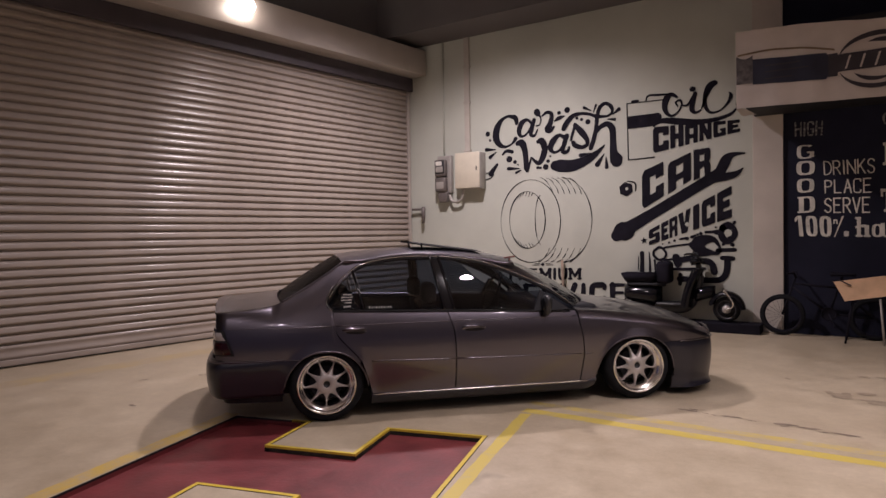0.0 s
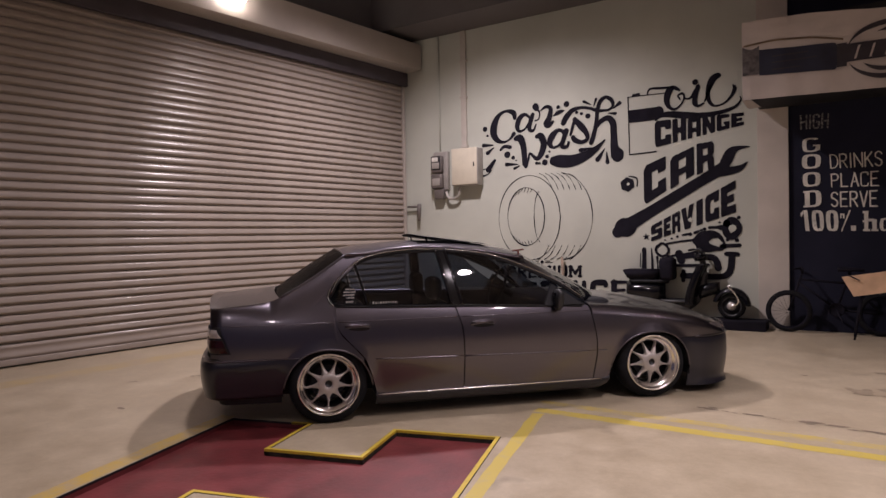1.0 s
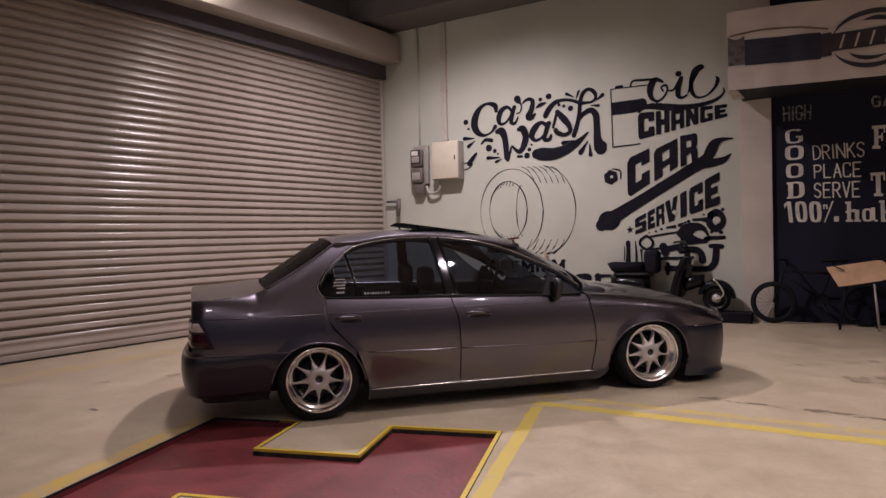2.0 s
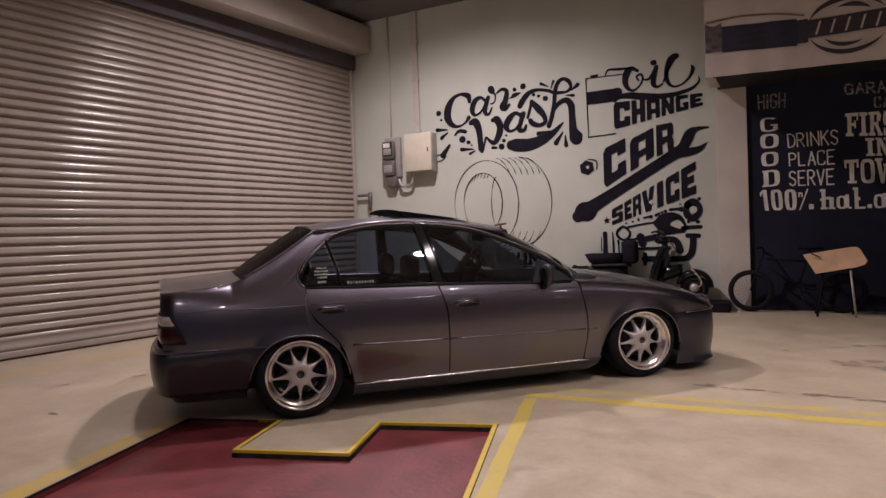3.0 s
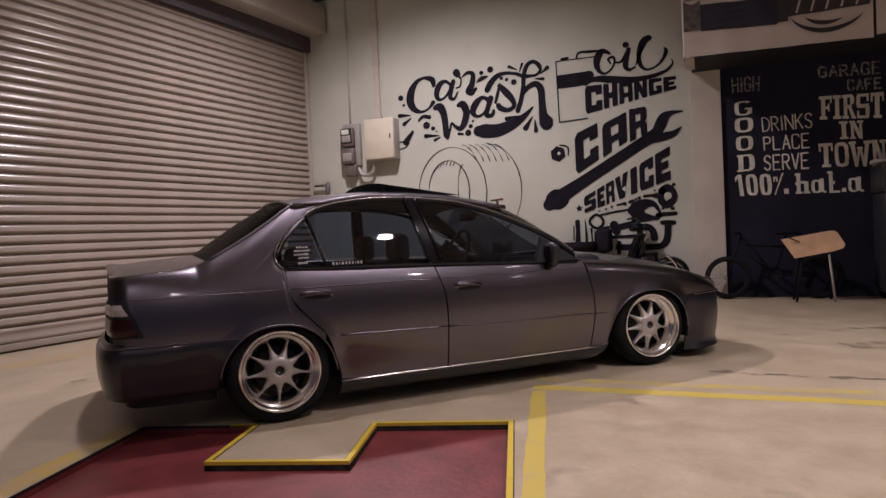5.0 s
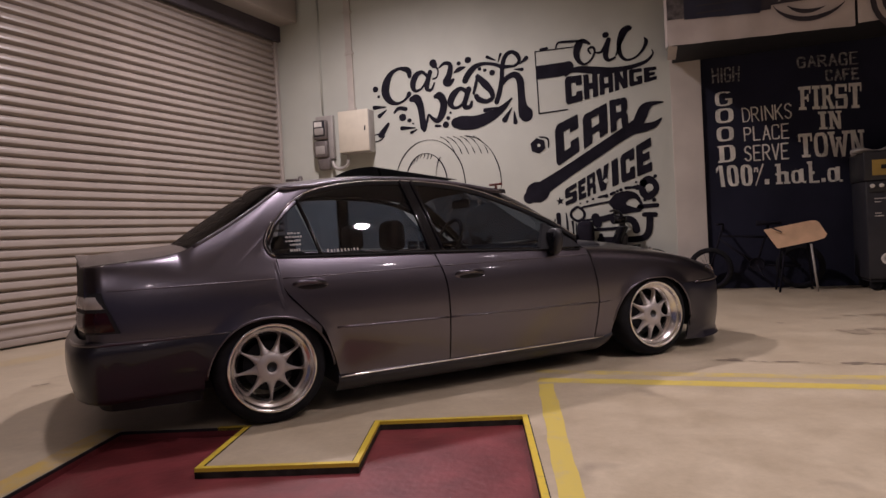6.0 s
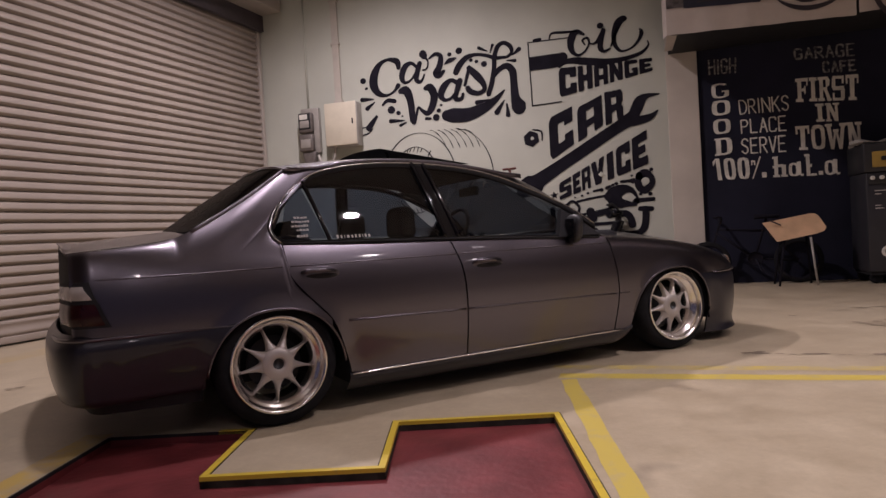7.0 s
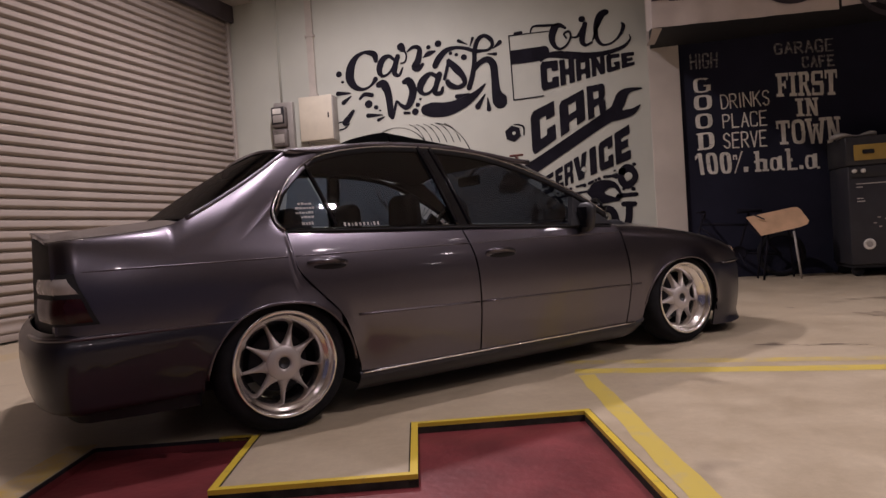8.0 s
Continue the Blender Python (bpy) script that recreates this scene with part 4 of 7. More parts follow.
    for side in (-1, 1):
        side_mirror(car, side)
    # tilted glass sunroof
    bm = bmesh.new()
    g = []
    for i in range(13):
        a = i / 12
        g.append([])
        for j in range(13):
            y = -0.40 + 0.80 * j / 12
            s = 0.06 - 0.565 * a - 0.025 * (1 - (y / 0.4) ** 2) * a
            crown = 0.018 * (1 - (y / 0.40) ** 2)
            g[-1].append(bm.verts.new((s, y, roof_c(0.06) - 0.006 + crown + 0.082 * a)))
    for i in range(12):
        for j in range(12):
            bm.faces.new((g[i][j], g[i + 1][j], g[i + 1][j + 1], g[i][j + 1]))
    bmesh.ops.solidify(bm, geom=bm.faces[:], thickness=0.026)
    panel = part("sunroof", bm, SATIN, car, "tilted-up dark glass sunroof")
    for y in (-0.33, 0.33):
        bm = bmesh.new()
        tube(bm, [(-0.42, y, 1.215), (-0.44, y, 1.275)], 0.008, 6)
        part("sunroof_arm", bm, SATIN, panel, "black lifting arm")
    bm = bmesh.new()
    tube(bm, [(0.255, -0.52, 1.105), (0.262, -0.52, 1.140), (0.250, -0.518, 1.152)], [0.010, 0.008, 0.006], 8)
    tube(bm, [(0.215, -0.517, 1.150), (0.305, -0.517, 1.158)], 0.007, 8)
    part("aerial", bm, RUST, car, "reddish folded roof aerial")
    # dark inner structure
    for x0, half, z0, x1, z1 in ((-1.94, 0.58, 0.20, 1.90, 0.44), (-0.86, 0.70, 0.10, 0.84, 0.195), (-1.93, 0.64, 0.22, -1.60, 0.60), (1.60, 0.64, 0.14, 1.84, 0.44)):
        part("underbody_panel", boxed(x0, -half, z0, x1, half, z1), SATIN, car, "black underbody", False)
    for x in (RA, FA):
        for side in (-1, 1):
            bm = bmesh.new()
            n = 20
            g = []
            for i in range(n + 1):
                t = math.pi * i / n
                r = 0.372 if x == FA and t > math.pi / 2 else 0.325
                g.append([bm.verts.new((x + r * math.cos(t), side * y, max(0.16 + 0.375 * math.sin(t), 0.05))) for y in (0.815, 0.55)])
            for i in range(n):
                bm.faces.new((g[i][0], g[i + 1][0], g[i + 1][1], g[i][1]))
            bm.faces.new([g[i][1] for i in range(n + 1)])
            part("wheel_well", bm, SATIN, car, "black wheel well liner", False)
    for side in (-1, 1):
        bm = bmesh.new()
        prism(bm, [(-0.86, 0.0), (0.70, 0.0), (0.70, 0.018), (-0.86, 0.018)], 0.22, 0.745)
        for v in bm.verts:
            v.co.y = side * (0.750 + v.co.y)
        part("door_lining", bm, SATIN, car, "dark door lining", False)
    bm = bmesh.new()
    box(bm, -1.60, -0.70, 0.44, -1.02, 0.70, 0.83, 0.03)
    part("parcel_shelf", bm, SATIN, car, "dark parcel shelf")
    bm = bmesh.new()
    box(bm, 0.50, -0.66, 0.45, 0.98, 0.66, 0.765, 0.05)
    part("dashboard", bm, SATIN, car, "dark dashboard")
    bm = bmesh.new()
    ring = [(0.36 + 0.07 * math.sin(a), 0.36 + 0.18 * math.cos(a), 0.80 + 0.165 * math.sin(a)) for a in [2 * math.pi * k / 28 for k in range(28)]]
    tube(bm, ring, 0.014, 8, closed=True)
    tube(bm, [(0.36, 0.19, 0.80), (0.40, 0.36, 0.79), (0.36, 0.53, 0.80)], 0.016, 8)
    tube(bm, [(0.40, 0.36, 0.79), (0.56, 0.36, 0.70)], 0.03, 8)
    part("steering_wheel", bm, SATIN, car, "black steering wheel")
    bm = bmesh.new()
    box(bm, 0.28, -0.10, 1.035, 0.31, 0.12, 1.095, 0.012)
    tube(bm, [(0.30, 0.01, 1.09), (0.34, 0.01, 1.135)], 0.008, 6)
    part("rear_view_mirror", bm, SATIN, car, "black interior mirror")
    for y in (-0.36, 0.36):
        cabin_seat(car, -0.20, y, 0.13)
    bm = bmesh.new()
    vs = bmesh.ops.create_cube(bm, size=1)["verts"]
    for v in vs:
        h = v.co.z + 0.5
        v.co = Vector((-0.93 - 0.12 * h + v.co.x * 0.16, v.co.y * 1.28, 0.36 + h * 0.46))
    bmesh.ops.bevel(bm, geom=bm.edges[:], offset=0.05, segments=3, affect="EDGES", profile=0.5)
    part("rear_bench", bm, CLOTH, car, "dark rear bench back")
    for y in (-0.40, 0.40):
        bm = bmesh.new()
        box(bm, -1.10, y - 0.13, 0.78, -1.00, y + 0.13, 0.905, 0.045)
        part("rear_headrest", bm, CLOTH, car, "dark rear headrest")
    # stickers on the near-side glass
    rng = random.Random(5)
    for x, z, n, h in ((-1.098, 0.905, 4, 0.008), (-1.112, 0.886, 6, 0.009), (-1.115, 0.866, 6, 0.009), (-1.095, 0.847, 4, 0.008), (-1.098, 0.818, 4, 0.013)):
        window_bars(car, "sticker_bar", x, z, [rng.uniform(0.007, 0.015) for _ in range(n)], [h * rng.uniform(0.8, 1.2) for _ in range(n)], 0.003, STICKER, "white sticker bar on the glass")
    window_bars(car, "sticker_bar", -0.912, 0.804, [0.010, 0.009, 0.004, 0.012, 0.009, 0.009, 0.009, 0.003, 0.009, 0.009], [0.017, 0.013, 0.014, 0.014, 0.014, 0.015, 0.014, 0.014, 0.015, 0.014], 0.0095, STICKER, "white sticker bar on the glass")
    w = build_wheel()
    for x, side in ((RA, -1), (FA, -1), (RA, 1), (FA, 1)):
        m = pose(x, side * 0.806, HUB - 0.002, -2.5 if side > 0 else 2.5, 0, (0 if side > 0 else 180) - (4.5 if x > 0 else 0))
        c = copy_thing(w, m)
        c.parent = car
    for o in list(w.children):
        bpy.data.objects.remove(o)
    bpy.data.objects.remove(w)
    return car


car = build_car()

# ---- the painted wall ----
CHALK = plain("white wall paint", (0.68, 0.66, 0.60), 0.7, vary=0.2, scale=7, bump=0.08)
LAYER = [0]


def painted(name, label, category):
    return thing(name, label, category)


def on_wall(parent, name, bm, material=INK, y=None):
    """Lays a flat mesh, drawn in (x, height), on the wall."""
    LAYER[0] = (LAYER[0] + 1) % 8
    yy = (WALL_Y - 0.0045 if y is None else y) - 0.0003 * LAYER[0]
    for v in bm.verts:
        v.co = Vector((v.co.x, yy - v.co.z, v.co.y))
    return part(name, bm, material, parent, "", False)


def ribbon(bm, pts, n=6, lift=0.0):
    """A brush stroke with round ends through (x, height, width)."""
    f = curve(pts)
    N = n * (len(pts) - 1)
    mid = [f(i / N) for i in range(N + 1)]
    rows = []
    for i, p in enumerate(mid):
        d = (mid[min(i + 1, N)] - mid[max(i - 1, 0)]).to_2d()
        d = d.normalized() if d.length > 1e-9 else Vector((1, 0))
        o = Vector((-d.y, d.x)) * abs(p.z) / 2
        rows.append((bm.verts.new((p.x + o.x, p.y + o.y, lift)), bm.verts.new((p.x - o.x, p.y - o.y, lift)), d, p))
    for a, b in zip(rows, rows[1:]):
        bm.faces.new((a[0], b[0], b[1], a[1]))
    for row, sign in ((rows[0], -1), (rows[-1], 1)):
        d, p = row[2] * sign, row[3]
        a0 = math.atan2(row[0].co.y - p.y, row[0].co.x - p.x)
        turn = -1 if Vector((-(row[0].co.y - p.y), row[0].co.x - p.x)).dot(d) < 0 else 1
        fan = [row[0]] + [bm.verts.new((p.x + abs(p.z) / 2 * math.cos(a0 + turn * math.pi * k / 8), p.y + abs(p.z) / 2 * math.sin(a0 + turn * math.pi * k / 8), lift)) for k in range(1, 8)] + [row[1]]
        bm.faces.new(fan)


def brush(parent, name, *strokes):
    bm = bmesh.new()
    for k, s in enumerate(strokes):
        ribbon(bm, s, lift=0.0004 * k)
    return on_wall(parent, name, bm)


def arc(parent, cx, cz, rx, rz, a0, a1, w):
    n = 10 if a1 - a0 < 200 else 16
    pts = [(cx + rx * math.cos(radians(a0 + (a1 - a0) * k / n)), cz + rz * math.sin(radians(a0 + (a1 - a0) * k / n)), w * (0.8 + 0.4 * math.sin(k * 1.3))) for k in range(n + 1)]
    return brush(parent, "drawn_line", pts)


_ROUND = [(.5, 1), (.12, .97), (0, .8), (0, .2), (.12, .03), (.5, 0), (.88, .03), (1, .2), (1, .8), (.88, .97), (.5, 1)]
_STEM, _BOWL = [(0, 0), (0, 1)], [(0, 1), (.7, .98), (.95, .76), (.7, .52), (0, .5)]
_HOOK = [(.95, .82), (.88, .97), (.5, 1), (.12, .97), (0, .8), (0, .2), (.12, .03), (.5, 0), (.88, .03), (.95, .18)]
STROKES = {
    "A": [[(0, 0), (.5, 1)], [(.5, 1), (1, 0)], [(.2, .36), (.8, .36)]], "C": [_HOOK], "D": [_STEM, [(0, 1), (.6, .97), (1, .7), (1, .3), (.6, .03), (0, 0)]],
    "E": [_STEM, [(0, 1), (.95, 1)], [(0, .52), (.75, .52)], [(0, 0), (.95, 0)]], "F": [_STEM, [(0, 1), (.95, 1)], [(0, .52), (.7, .52)]],
    "G": [_HOOK, [(.95, .18), (.95, .46)], [(.95, .46), (.6, .46)]], "H": [_STEM, [(1, 0), (1, 1)], [(0, .5), (1, .5)]], "I": [[(.5, 0), (.5, 1)]],
    "K": [_STEM, [(.95, 1), (.05, .45)], [(.3, .6), (1, 0)]], "L": [_STEM, [(0, 0), (.9, 0)]], "M": [_STEM, [(0, 1), (.5, .3)], [(.5, .3), (1, 1)], [(1, 0), (1, 1)]],
    "N": [_STEM, [(0, 1), (1, 0)], [(1, 0), (1, 1)]], "O": [_ROUND], "0": [_ROUND], "P": [_STEM, _BOWL], "R": [_STEM, _BOWL, [(.4, .5), (1, 0)]],
    "S": [[(.95, .85), (.6, 1), (.15, .9), (.1, .65), (.5, .52), (.9, .35), (.85, .1), (.45, 0), (.05, .15)]], "T": [[(0, 1), (1, 1)], [(.5, 0), (.5, 1)]],
    "U": [[(0, 1), (0, .3), (.25, .02), (.75, .02), (1, .3), (1, 1)]], "V": [[(0, 1), (.5, 0)], [(.5, 0), (1, 1)]],
    "W": [[(0, 1), (.25, 0)], [(.25, 0), (.5, .8)], [(.5, .8), (.75, 0)], [(.75, 0), (1, 1)]], "1": [[(.15, .78), (.5, 1)], [(.5, 0), (.5, 1)]],
    "%": [[(.05, 0), (.75, 1)], [(.02, .75), (.05, .92), (.2, .92), (.2, .75)], [(.72, .10), (.95, .10)]],
    "h": [_STEM, [(0, .38), (.35, .62), (.75, .52), (.8, .04)]], "a": [[(.8, .55), (.4, .62), (.08, .4), (.15, .08), (.5, .02), (.8, .25)], [(.85, .62), (.85, .02)]],
}
WIDE = {"I": 0.5, "1": 0.62, "M": 1.25, "W": 1.3, "N": 1.1, "%": 1.2}


def stroke_word(text, corners, width, label, serif=False, material=None, y=None):
    """Hand-painted letters of single brush strokes, between four corners on the wall."""
    tl, tr, bl, br = (Vector(c) for c in corners)
    sign = thing("wall_lettering", label, "lettering")
    widths = [WIDE.get(c, 1.0) for c in text]
    total, u = sum(widths), 0.0
    inset_w = width / 2
    rng = random.Random(len(text) + int(abs(tl.x) * 1000))
    for c, w in zip(text, widths):
        bm = bmesh.new()
        pad = min(0.06 * w + inset_w * total / (br - bl).length, 0.38 * w)
        x0, x1 = (u + pad) / total, (u + w - pad) / total

        def at(a, b):
            a = x0 + (x1 - x0) * a
            q = bl.lerp(br, a).lerp(tl.lerp(tr, a), b)
            h = (tl.lerp(tr, a) - bl.lerp(br, a)).length
            f = (h - width) / h
            m = bl.lerp(br, a).lerp(tl.lerp(tr, a), 0.5)
            return m + (q - m) * f
        strokes = [list(t) for t in STROKES[c]]
        if serif:
            for t in STROKES[c]:
                for a, b in (t[0], t[-1]):
                    if len(t) == 2 and abs(t[0][0] - t[1][0]) < 0.3 and b in (0, 1):
                        strokes.append([(a - 0.16, b), (a + 0.16, b)])
        for k, t in enumerate(strokes):
            thin = 0.6 if serif and (len(t) == 2 and abs(t[0][1] - t[1][1]) < 0.05) else 1.0
            if len(t) == 2:
                t = [t[0], ((t[0][0] + t[1][0]) / 2, (t[0][1] + t[1][1]) / 2), t[1]]
            pts = [at(*q) for q in t]
            ribbon(bm, [(q.x, q.y, width * thin * rng.uniform(0.85, 1.15)) for q in pts], 5, 0.0003 * k)
        on_wall(sign, "letter", bm, material or CHALK, WALL_Y + 0.026 if y is None else y)
        u += w
    return sign


def bar(a0, b0, a1, b1):
    return [(a0, b0), (a1, b0), (a1, b1), (a0, b1)]


def hoop(a0, b0, a1, b1, side, cap, start=0, end=16):
    """A rounded ring of short pieces: thick at the sides, thin at top and foot."""
    ca, cb, ra, rb = (a0 + a1) / 2, (b0 + b1) / 2, (a1 - a0) / 2, (b1 - b0) / 2

    def at(k, fa, fb):
        c, n = math.cos(math.pi * k / 8), math.sin(math.pi * k / 8)
        return (ca + fa * math.copysign(abs(c) ** 0.6, c), cb + fb * math.copysign(abs(n) ** 0.6, n))
    return [[at(k, ra, rb), at(k + 1, ra, rb), at(k + 1, ra - side, rb - cap), at(k, ra - side, rb - cap)] for k in range(start, end)]


SLAB = {
    "F": [bar(.14, .12, .46, .88), bar(0, .86, 1, 1), bar(0, 0, .62, .13), bar(.45, .44, .76, .57), bar(.70, .34, .80, .67), bar(.87, .68, 1, .88)],
    "I": [bar(.24, .12, .76, .88), bar(0, .86, 1, 1), bar(0, 0, 1, .13)],
    "R": [bar(.12, .12, .40, .88), bar(0, .87, .78, 1), bar(0, 0, .50, .13), [(.62, .56), (.88, .62), (.94, .86), (.78, 1), (.62, .90)], bar(.39, .44, .74, .57), [(.46, .46), (.74, .46), (1, .06), (.72, .06)], bar(.68, 0, 1.05, .10)],
    "S": [bar(.08, .88, .95, 1), bar(0, .52, .30, .92), bar(.06, .42, .94, .58), bar(.70, .08, 1, .48), bar(.05, 0, .92, .12), bar(.80, .68, .95, .90), bar(.05, .10, .20, .32)],
    "T": [bar(0, .87, 1, 1), bar(.33, .10, .67, .88), bar(.18, 0, .82, .12), bar(0, .66, .14, .88), bar(.86, .66, 1, .88)],
    "N": [bar(.10, .10, .32, .90), bar(.72, .06, .92, .90), [(.12, 1), (.42, 1), (.92, 0), (.66, 0)], bar(0, .89, .44, 1), bar(0, 0, .42, .11), bar(.58, .89, 1.04, 1)],
    "O": hoop(0, 0, 1, 1, .27, .13),
    "W": [[(0, 1), (.22, 1), (.38, 0), (.20, 0)], [(.22, 0), (.36, 0), (.55, .74), (.43, .74)], [(.45, .74), (.57, .74), (.80, 0), (.64, 0)], [(.62, 0), (.80, 0), (1, 1), (.80, 1)], bar(-.06, .89, .32, 1), bar(.70, .89, 1.06, 1), bar(.36, .66, .64, .78)],
    "1": [bar(.36, 0, .82, 1), [(.02, .66), (.36, .82), (.36, 1), (.20, .92), (.02, .84)]],
    "0": hoop(.04, 0, .98, 1, .33, .12),
    "%": [[(.02, 0), (.12, 0), (.66, 1), (.56, 1)], bar(.66, .04, .96, .28), bar(.02, .62, .10, .80), bar(.02, .76, .26, .84), bar(.20, .62, .28, .80)],
    "h": [bar(.10, .06, .38, .94), bar(0, .90, .38, 1), bar(0, 0, .48, .10), bar(.36, .48, .74, .62), bar(.62, .06, .90, .58), bar(.55, 0, 1, .10), bar(0, .44, .14, .54)],
    "a": hoop(0, 0, .72, .64, .22, .09) + [bar(.58, .06, .84, .68), bar(.80, 0, 1, .10)],
    "l": [bar(.12, .04, .46, .94), bar(0, .90, .46, 1), bar(.12, 0, 1, .09), bar(.44, .40, .60, .54)],
    ".": [bar(.1, .02, .9, .20)],
    "G": hoop(0, 0, 1, 1, .24, .10, 2, 15) + [bar(.60, .40, 1, .50), bar(.76, .10, 1, .46)],
    "D": [bar(.08, .06, .36, .94), bar(0, .90, .66, 1), bar(0, 0, .66, .10)] + hoop(.10, 0, 1, 1, .30, .10, 0, 4) + hoop(.10, 0, 1, 1, .30, .10, 12, 16),
}
SLAB_WIDE = {"I": 0.62, "1": 0.72, "W": 1.35, "%": 1.25, "l": 0.8, ".": 0.35}


def slab_word(text, corners, label, material=None, gap=0.10):
    """Heavy slab letters of short brushed pieces between four corners on the black wall."""
    tl, tr, bl, br = (Vector(c) for c in corners)
    sign = thing("wall_lettering", label, "lettering")
    widths = [SLAB_WIDE.get(c, 1.0) for c in text]
    total, u = sum(widths) + gap * (len(text) - 1), 0.0
    rng = random.Random(len(text) + int(abs(tl.x) * 1000))
    for c, w in zip(text, widths):
        bm = bmesh.new()
        for k, piece in enumerate(SLAB[c]):
            vs = []
            for a, b in piece:
                a = (u + w * a) / total + rng.uniform(-1, 1) * 0.004
                q = bl.lerp(br, a).lerp(tl.lerp(tr, a), b + rng.uniform(-1, 1) * 0.008)
                vs.append(bm.verts.new((q.x, q.y, 0.0003 * k)))
            bm.faces.new(vs)
        on_wall(sign, "letter", bm, material or CHALK, WALL_Y + 0.026)
        u += w + gap
    return sign


BLOCK = {
    "C": [[(0, .12), (.10, 0), (1, 0), (1, .40), (.64, .40), (.64, .26), (.37, .26), (.37, .74), (.64, .74), (.64, .62), (1, .62), (1, 1), (.12, 1), (0, .88)]],
    "H": [[(0, 0), (.38, 0), (.38, .38), (.62, .38), (.62, 0), (1, 0), (1, 1), (.62, 1), (.62, .62), (.38, .62), (.38, 1), (0, 1)]],
    "A": [[(0, 0), (.36, 0), (.36, .26), (.66, .26), (.66, 0), (1, 0), (1, 1), (.66, 1), (.66, .48), (.36, .48), (.36, 1), (.10, 1), (0, .88)], [(.36, .76), (.66, .76), (.66, 1), (.36, 1)]],
    "R": [[(0, 0), (.36, 0), (.36, .30), (.62, .36), (.66, 0), (1, 0), (1, .38), (.90, .48), (1, .58), (1, .90), (.90, 1), (.64, 1), (.64, .56), (.36, .56), (.36, 1), (0, 1)], [(.36, .78), (.64, .78), (.64, 1), (.36, 1)]],
    "N": [[(0, 0), (.34, 0), (.34, .46), (.64, 0), (1, 0), (1, 1), (.66, 1), (.66, .54), (.36, 1), (0, 1)]],
    "G": [[(0, .10), (.10, 0), (1, 0), (1, .52), (.54, .52), (.54, .34), (.66, .34), (.66, .25), (.37, .25), (.37, .76), (1, .76), (1, 1), (.10, 1), (0, .90)]],
    "E": [[(0, 0), (1, 0), (1, .27), (.42, .27), (.42, .38), (.86, .38), (.86, .62), (.42, .62), (.42, .73), (1, .73), (1, 1), (0, 1)]],
    "S": [[(0, 0), (.90, 0), (1, .10), (1, .54), (.90, .62), (.40, .62), (.40, .74), (1, .74), (1, 1), (.10, 1), (0, .90), (0, .48), (.10, .40), (.62, .40), (.62, .26), (0, .26)]],
    "V": [[(.28, 0), (.72, 0), (1, 1), (.62, 1), (.5, .45), (.38, 1), (0, 1)]],
    "I": [[(0, 0), (1, 0), (1, 1), (0, 1)]],
}


def block_word(text, cells, label):
    """Heavy hand-cut capitals, each in its own leaning cell: left and right edge, their feet and tops."""
    sign = thing("wall_lettering", label, "lettering")
    for c, (x0, x1, foot0, foot1, top0, top1) in zip(text, cells):
        bm = bmesh.new()
        for outline in BLOCK[c]:
            vs = [bm.verts.new((x0 + (x1 - x0) * a, (foot0 + (foot1 - foot0) * a) * (1 - b) + (top0 + (top1 - top0) * a) * b, 0)) for a, b in outline]
            bm.faces.new(vs)
        bmesh.ops.bevel(bm, geom=bm.verts[:], offset=0.006, segments=2, affect="VERTICES")
        bmesh.ops.triangulate(bm, faces=bm.faces[:])
        on_wall(sign, "letter", bm, INK, WALL_Y - 0.005)
    return sign


def polygon(parent, name, cx, cz, radii, start, material=INK, y=None):
    """A star or nut: corners at even angles, their distances from the middle in turn."""
    n = len(radii)
    bm = bmesh.new()
    bm.faces.new([bm.verts.new((cx + r * math.cos(radians(start + 360 * k / n)), cz + r * math.sin(radians(start + 360 * k / n)), 0)) for k, r in enumerate(radii)])
    bmesh.ops.triangulate(bm, faces=bm.faces[:])
    return on_wall(parent, name, bm, material, y)

# ---- mural: brush strokes on the wall (x, height, width) ----
car_wash = painted("wall_lettering", "black brush-script car wash lettering painted on the wall", "lettering")
brush(car_wash, "letter_c", [(-4.298, 3.122, 0.061), (-4.313, 3.201, 0.086), (-4.378, 3.236, 0.070), (-4.463, 3.248, 0.044), (-4.571, 3.202, 0.071), (-4.654, 3.084, 0.116), (-4.681, 2.931, 0.125), (-4.619, 2.810, 0.089), (-4.505, 2.762, 0.044), (-4.389, 2.800, 0.035), (-4.319, 2.877, 0.070)])
brush(car_wash, "letter_a", [(-4.029, 3.086, 0.042), (-4.109, 3.156, 0.051), (-4.204, 3.118, 0.086), (-4.257, 2.997, 0.086), (-4.223, 2.908, 0.051), (-4.129, 2.930, 0.034), (-4.041, 3.037, 0.042)], [(-3.990, 3.140, 0.068), (-4.033, 3.019, 0.077), (-4.046, 2.919, 0.068), (-3.983, 2.894, 0.042), (-3.933, 2.981, 0.025)])
brush(car_wash, "letter_r", [(-3.939, 3.259, 0.109), (-3.922, 3.231, 0.092)], [(-3.922, 3.239, 0.042), (-3.871, 3.148, 0.025), (-3.893, 3.059, 0.025), (-3.949, 3.042, 0.025)], [(-3.851, 3.187, 0.025), (-3.768, 3.234, 0.050), (-3.689, 3.198, 0.065), (-3.713, 3.060, 0.090), (-3.762, 2.975, 0.099), (-3.718, 2.944, 0.074), (-3.654, 2.994, 0.041)])
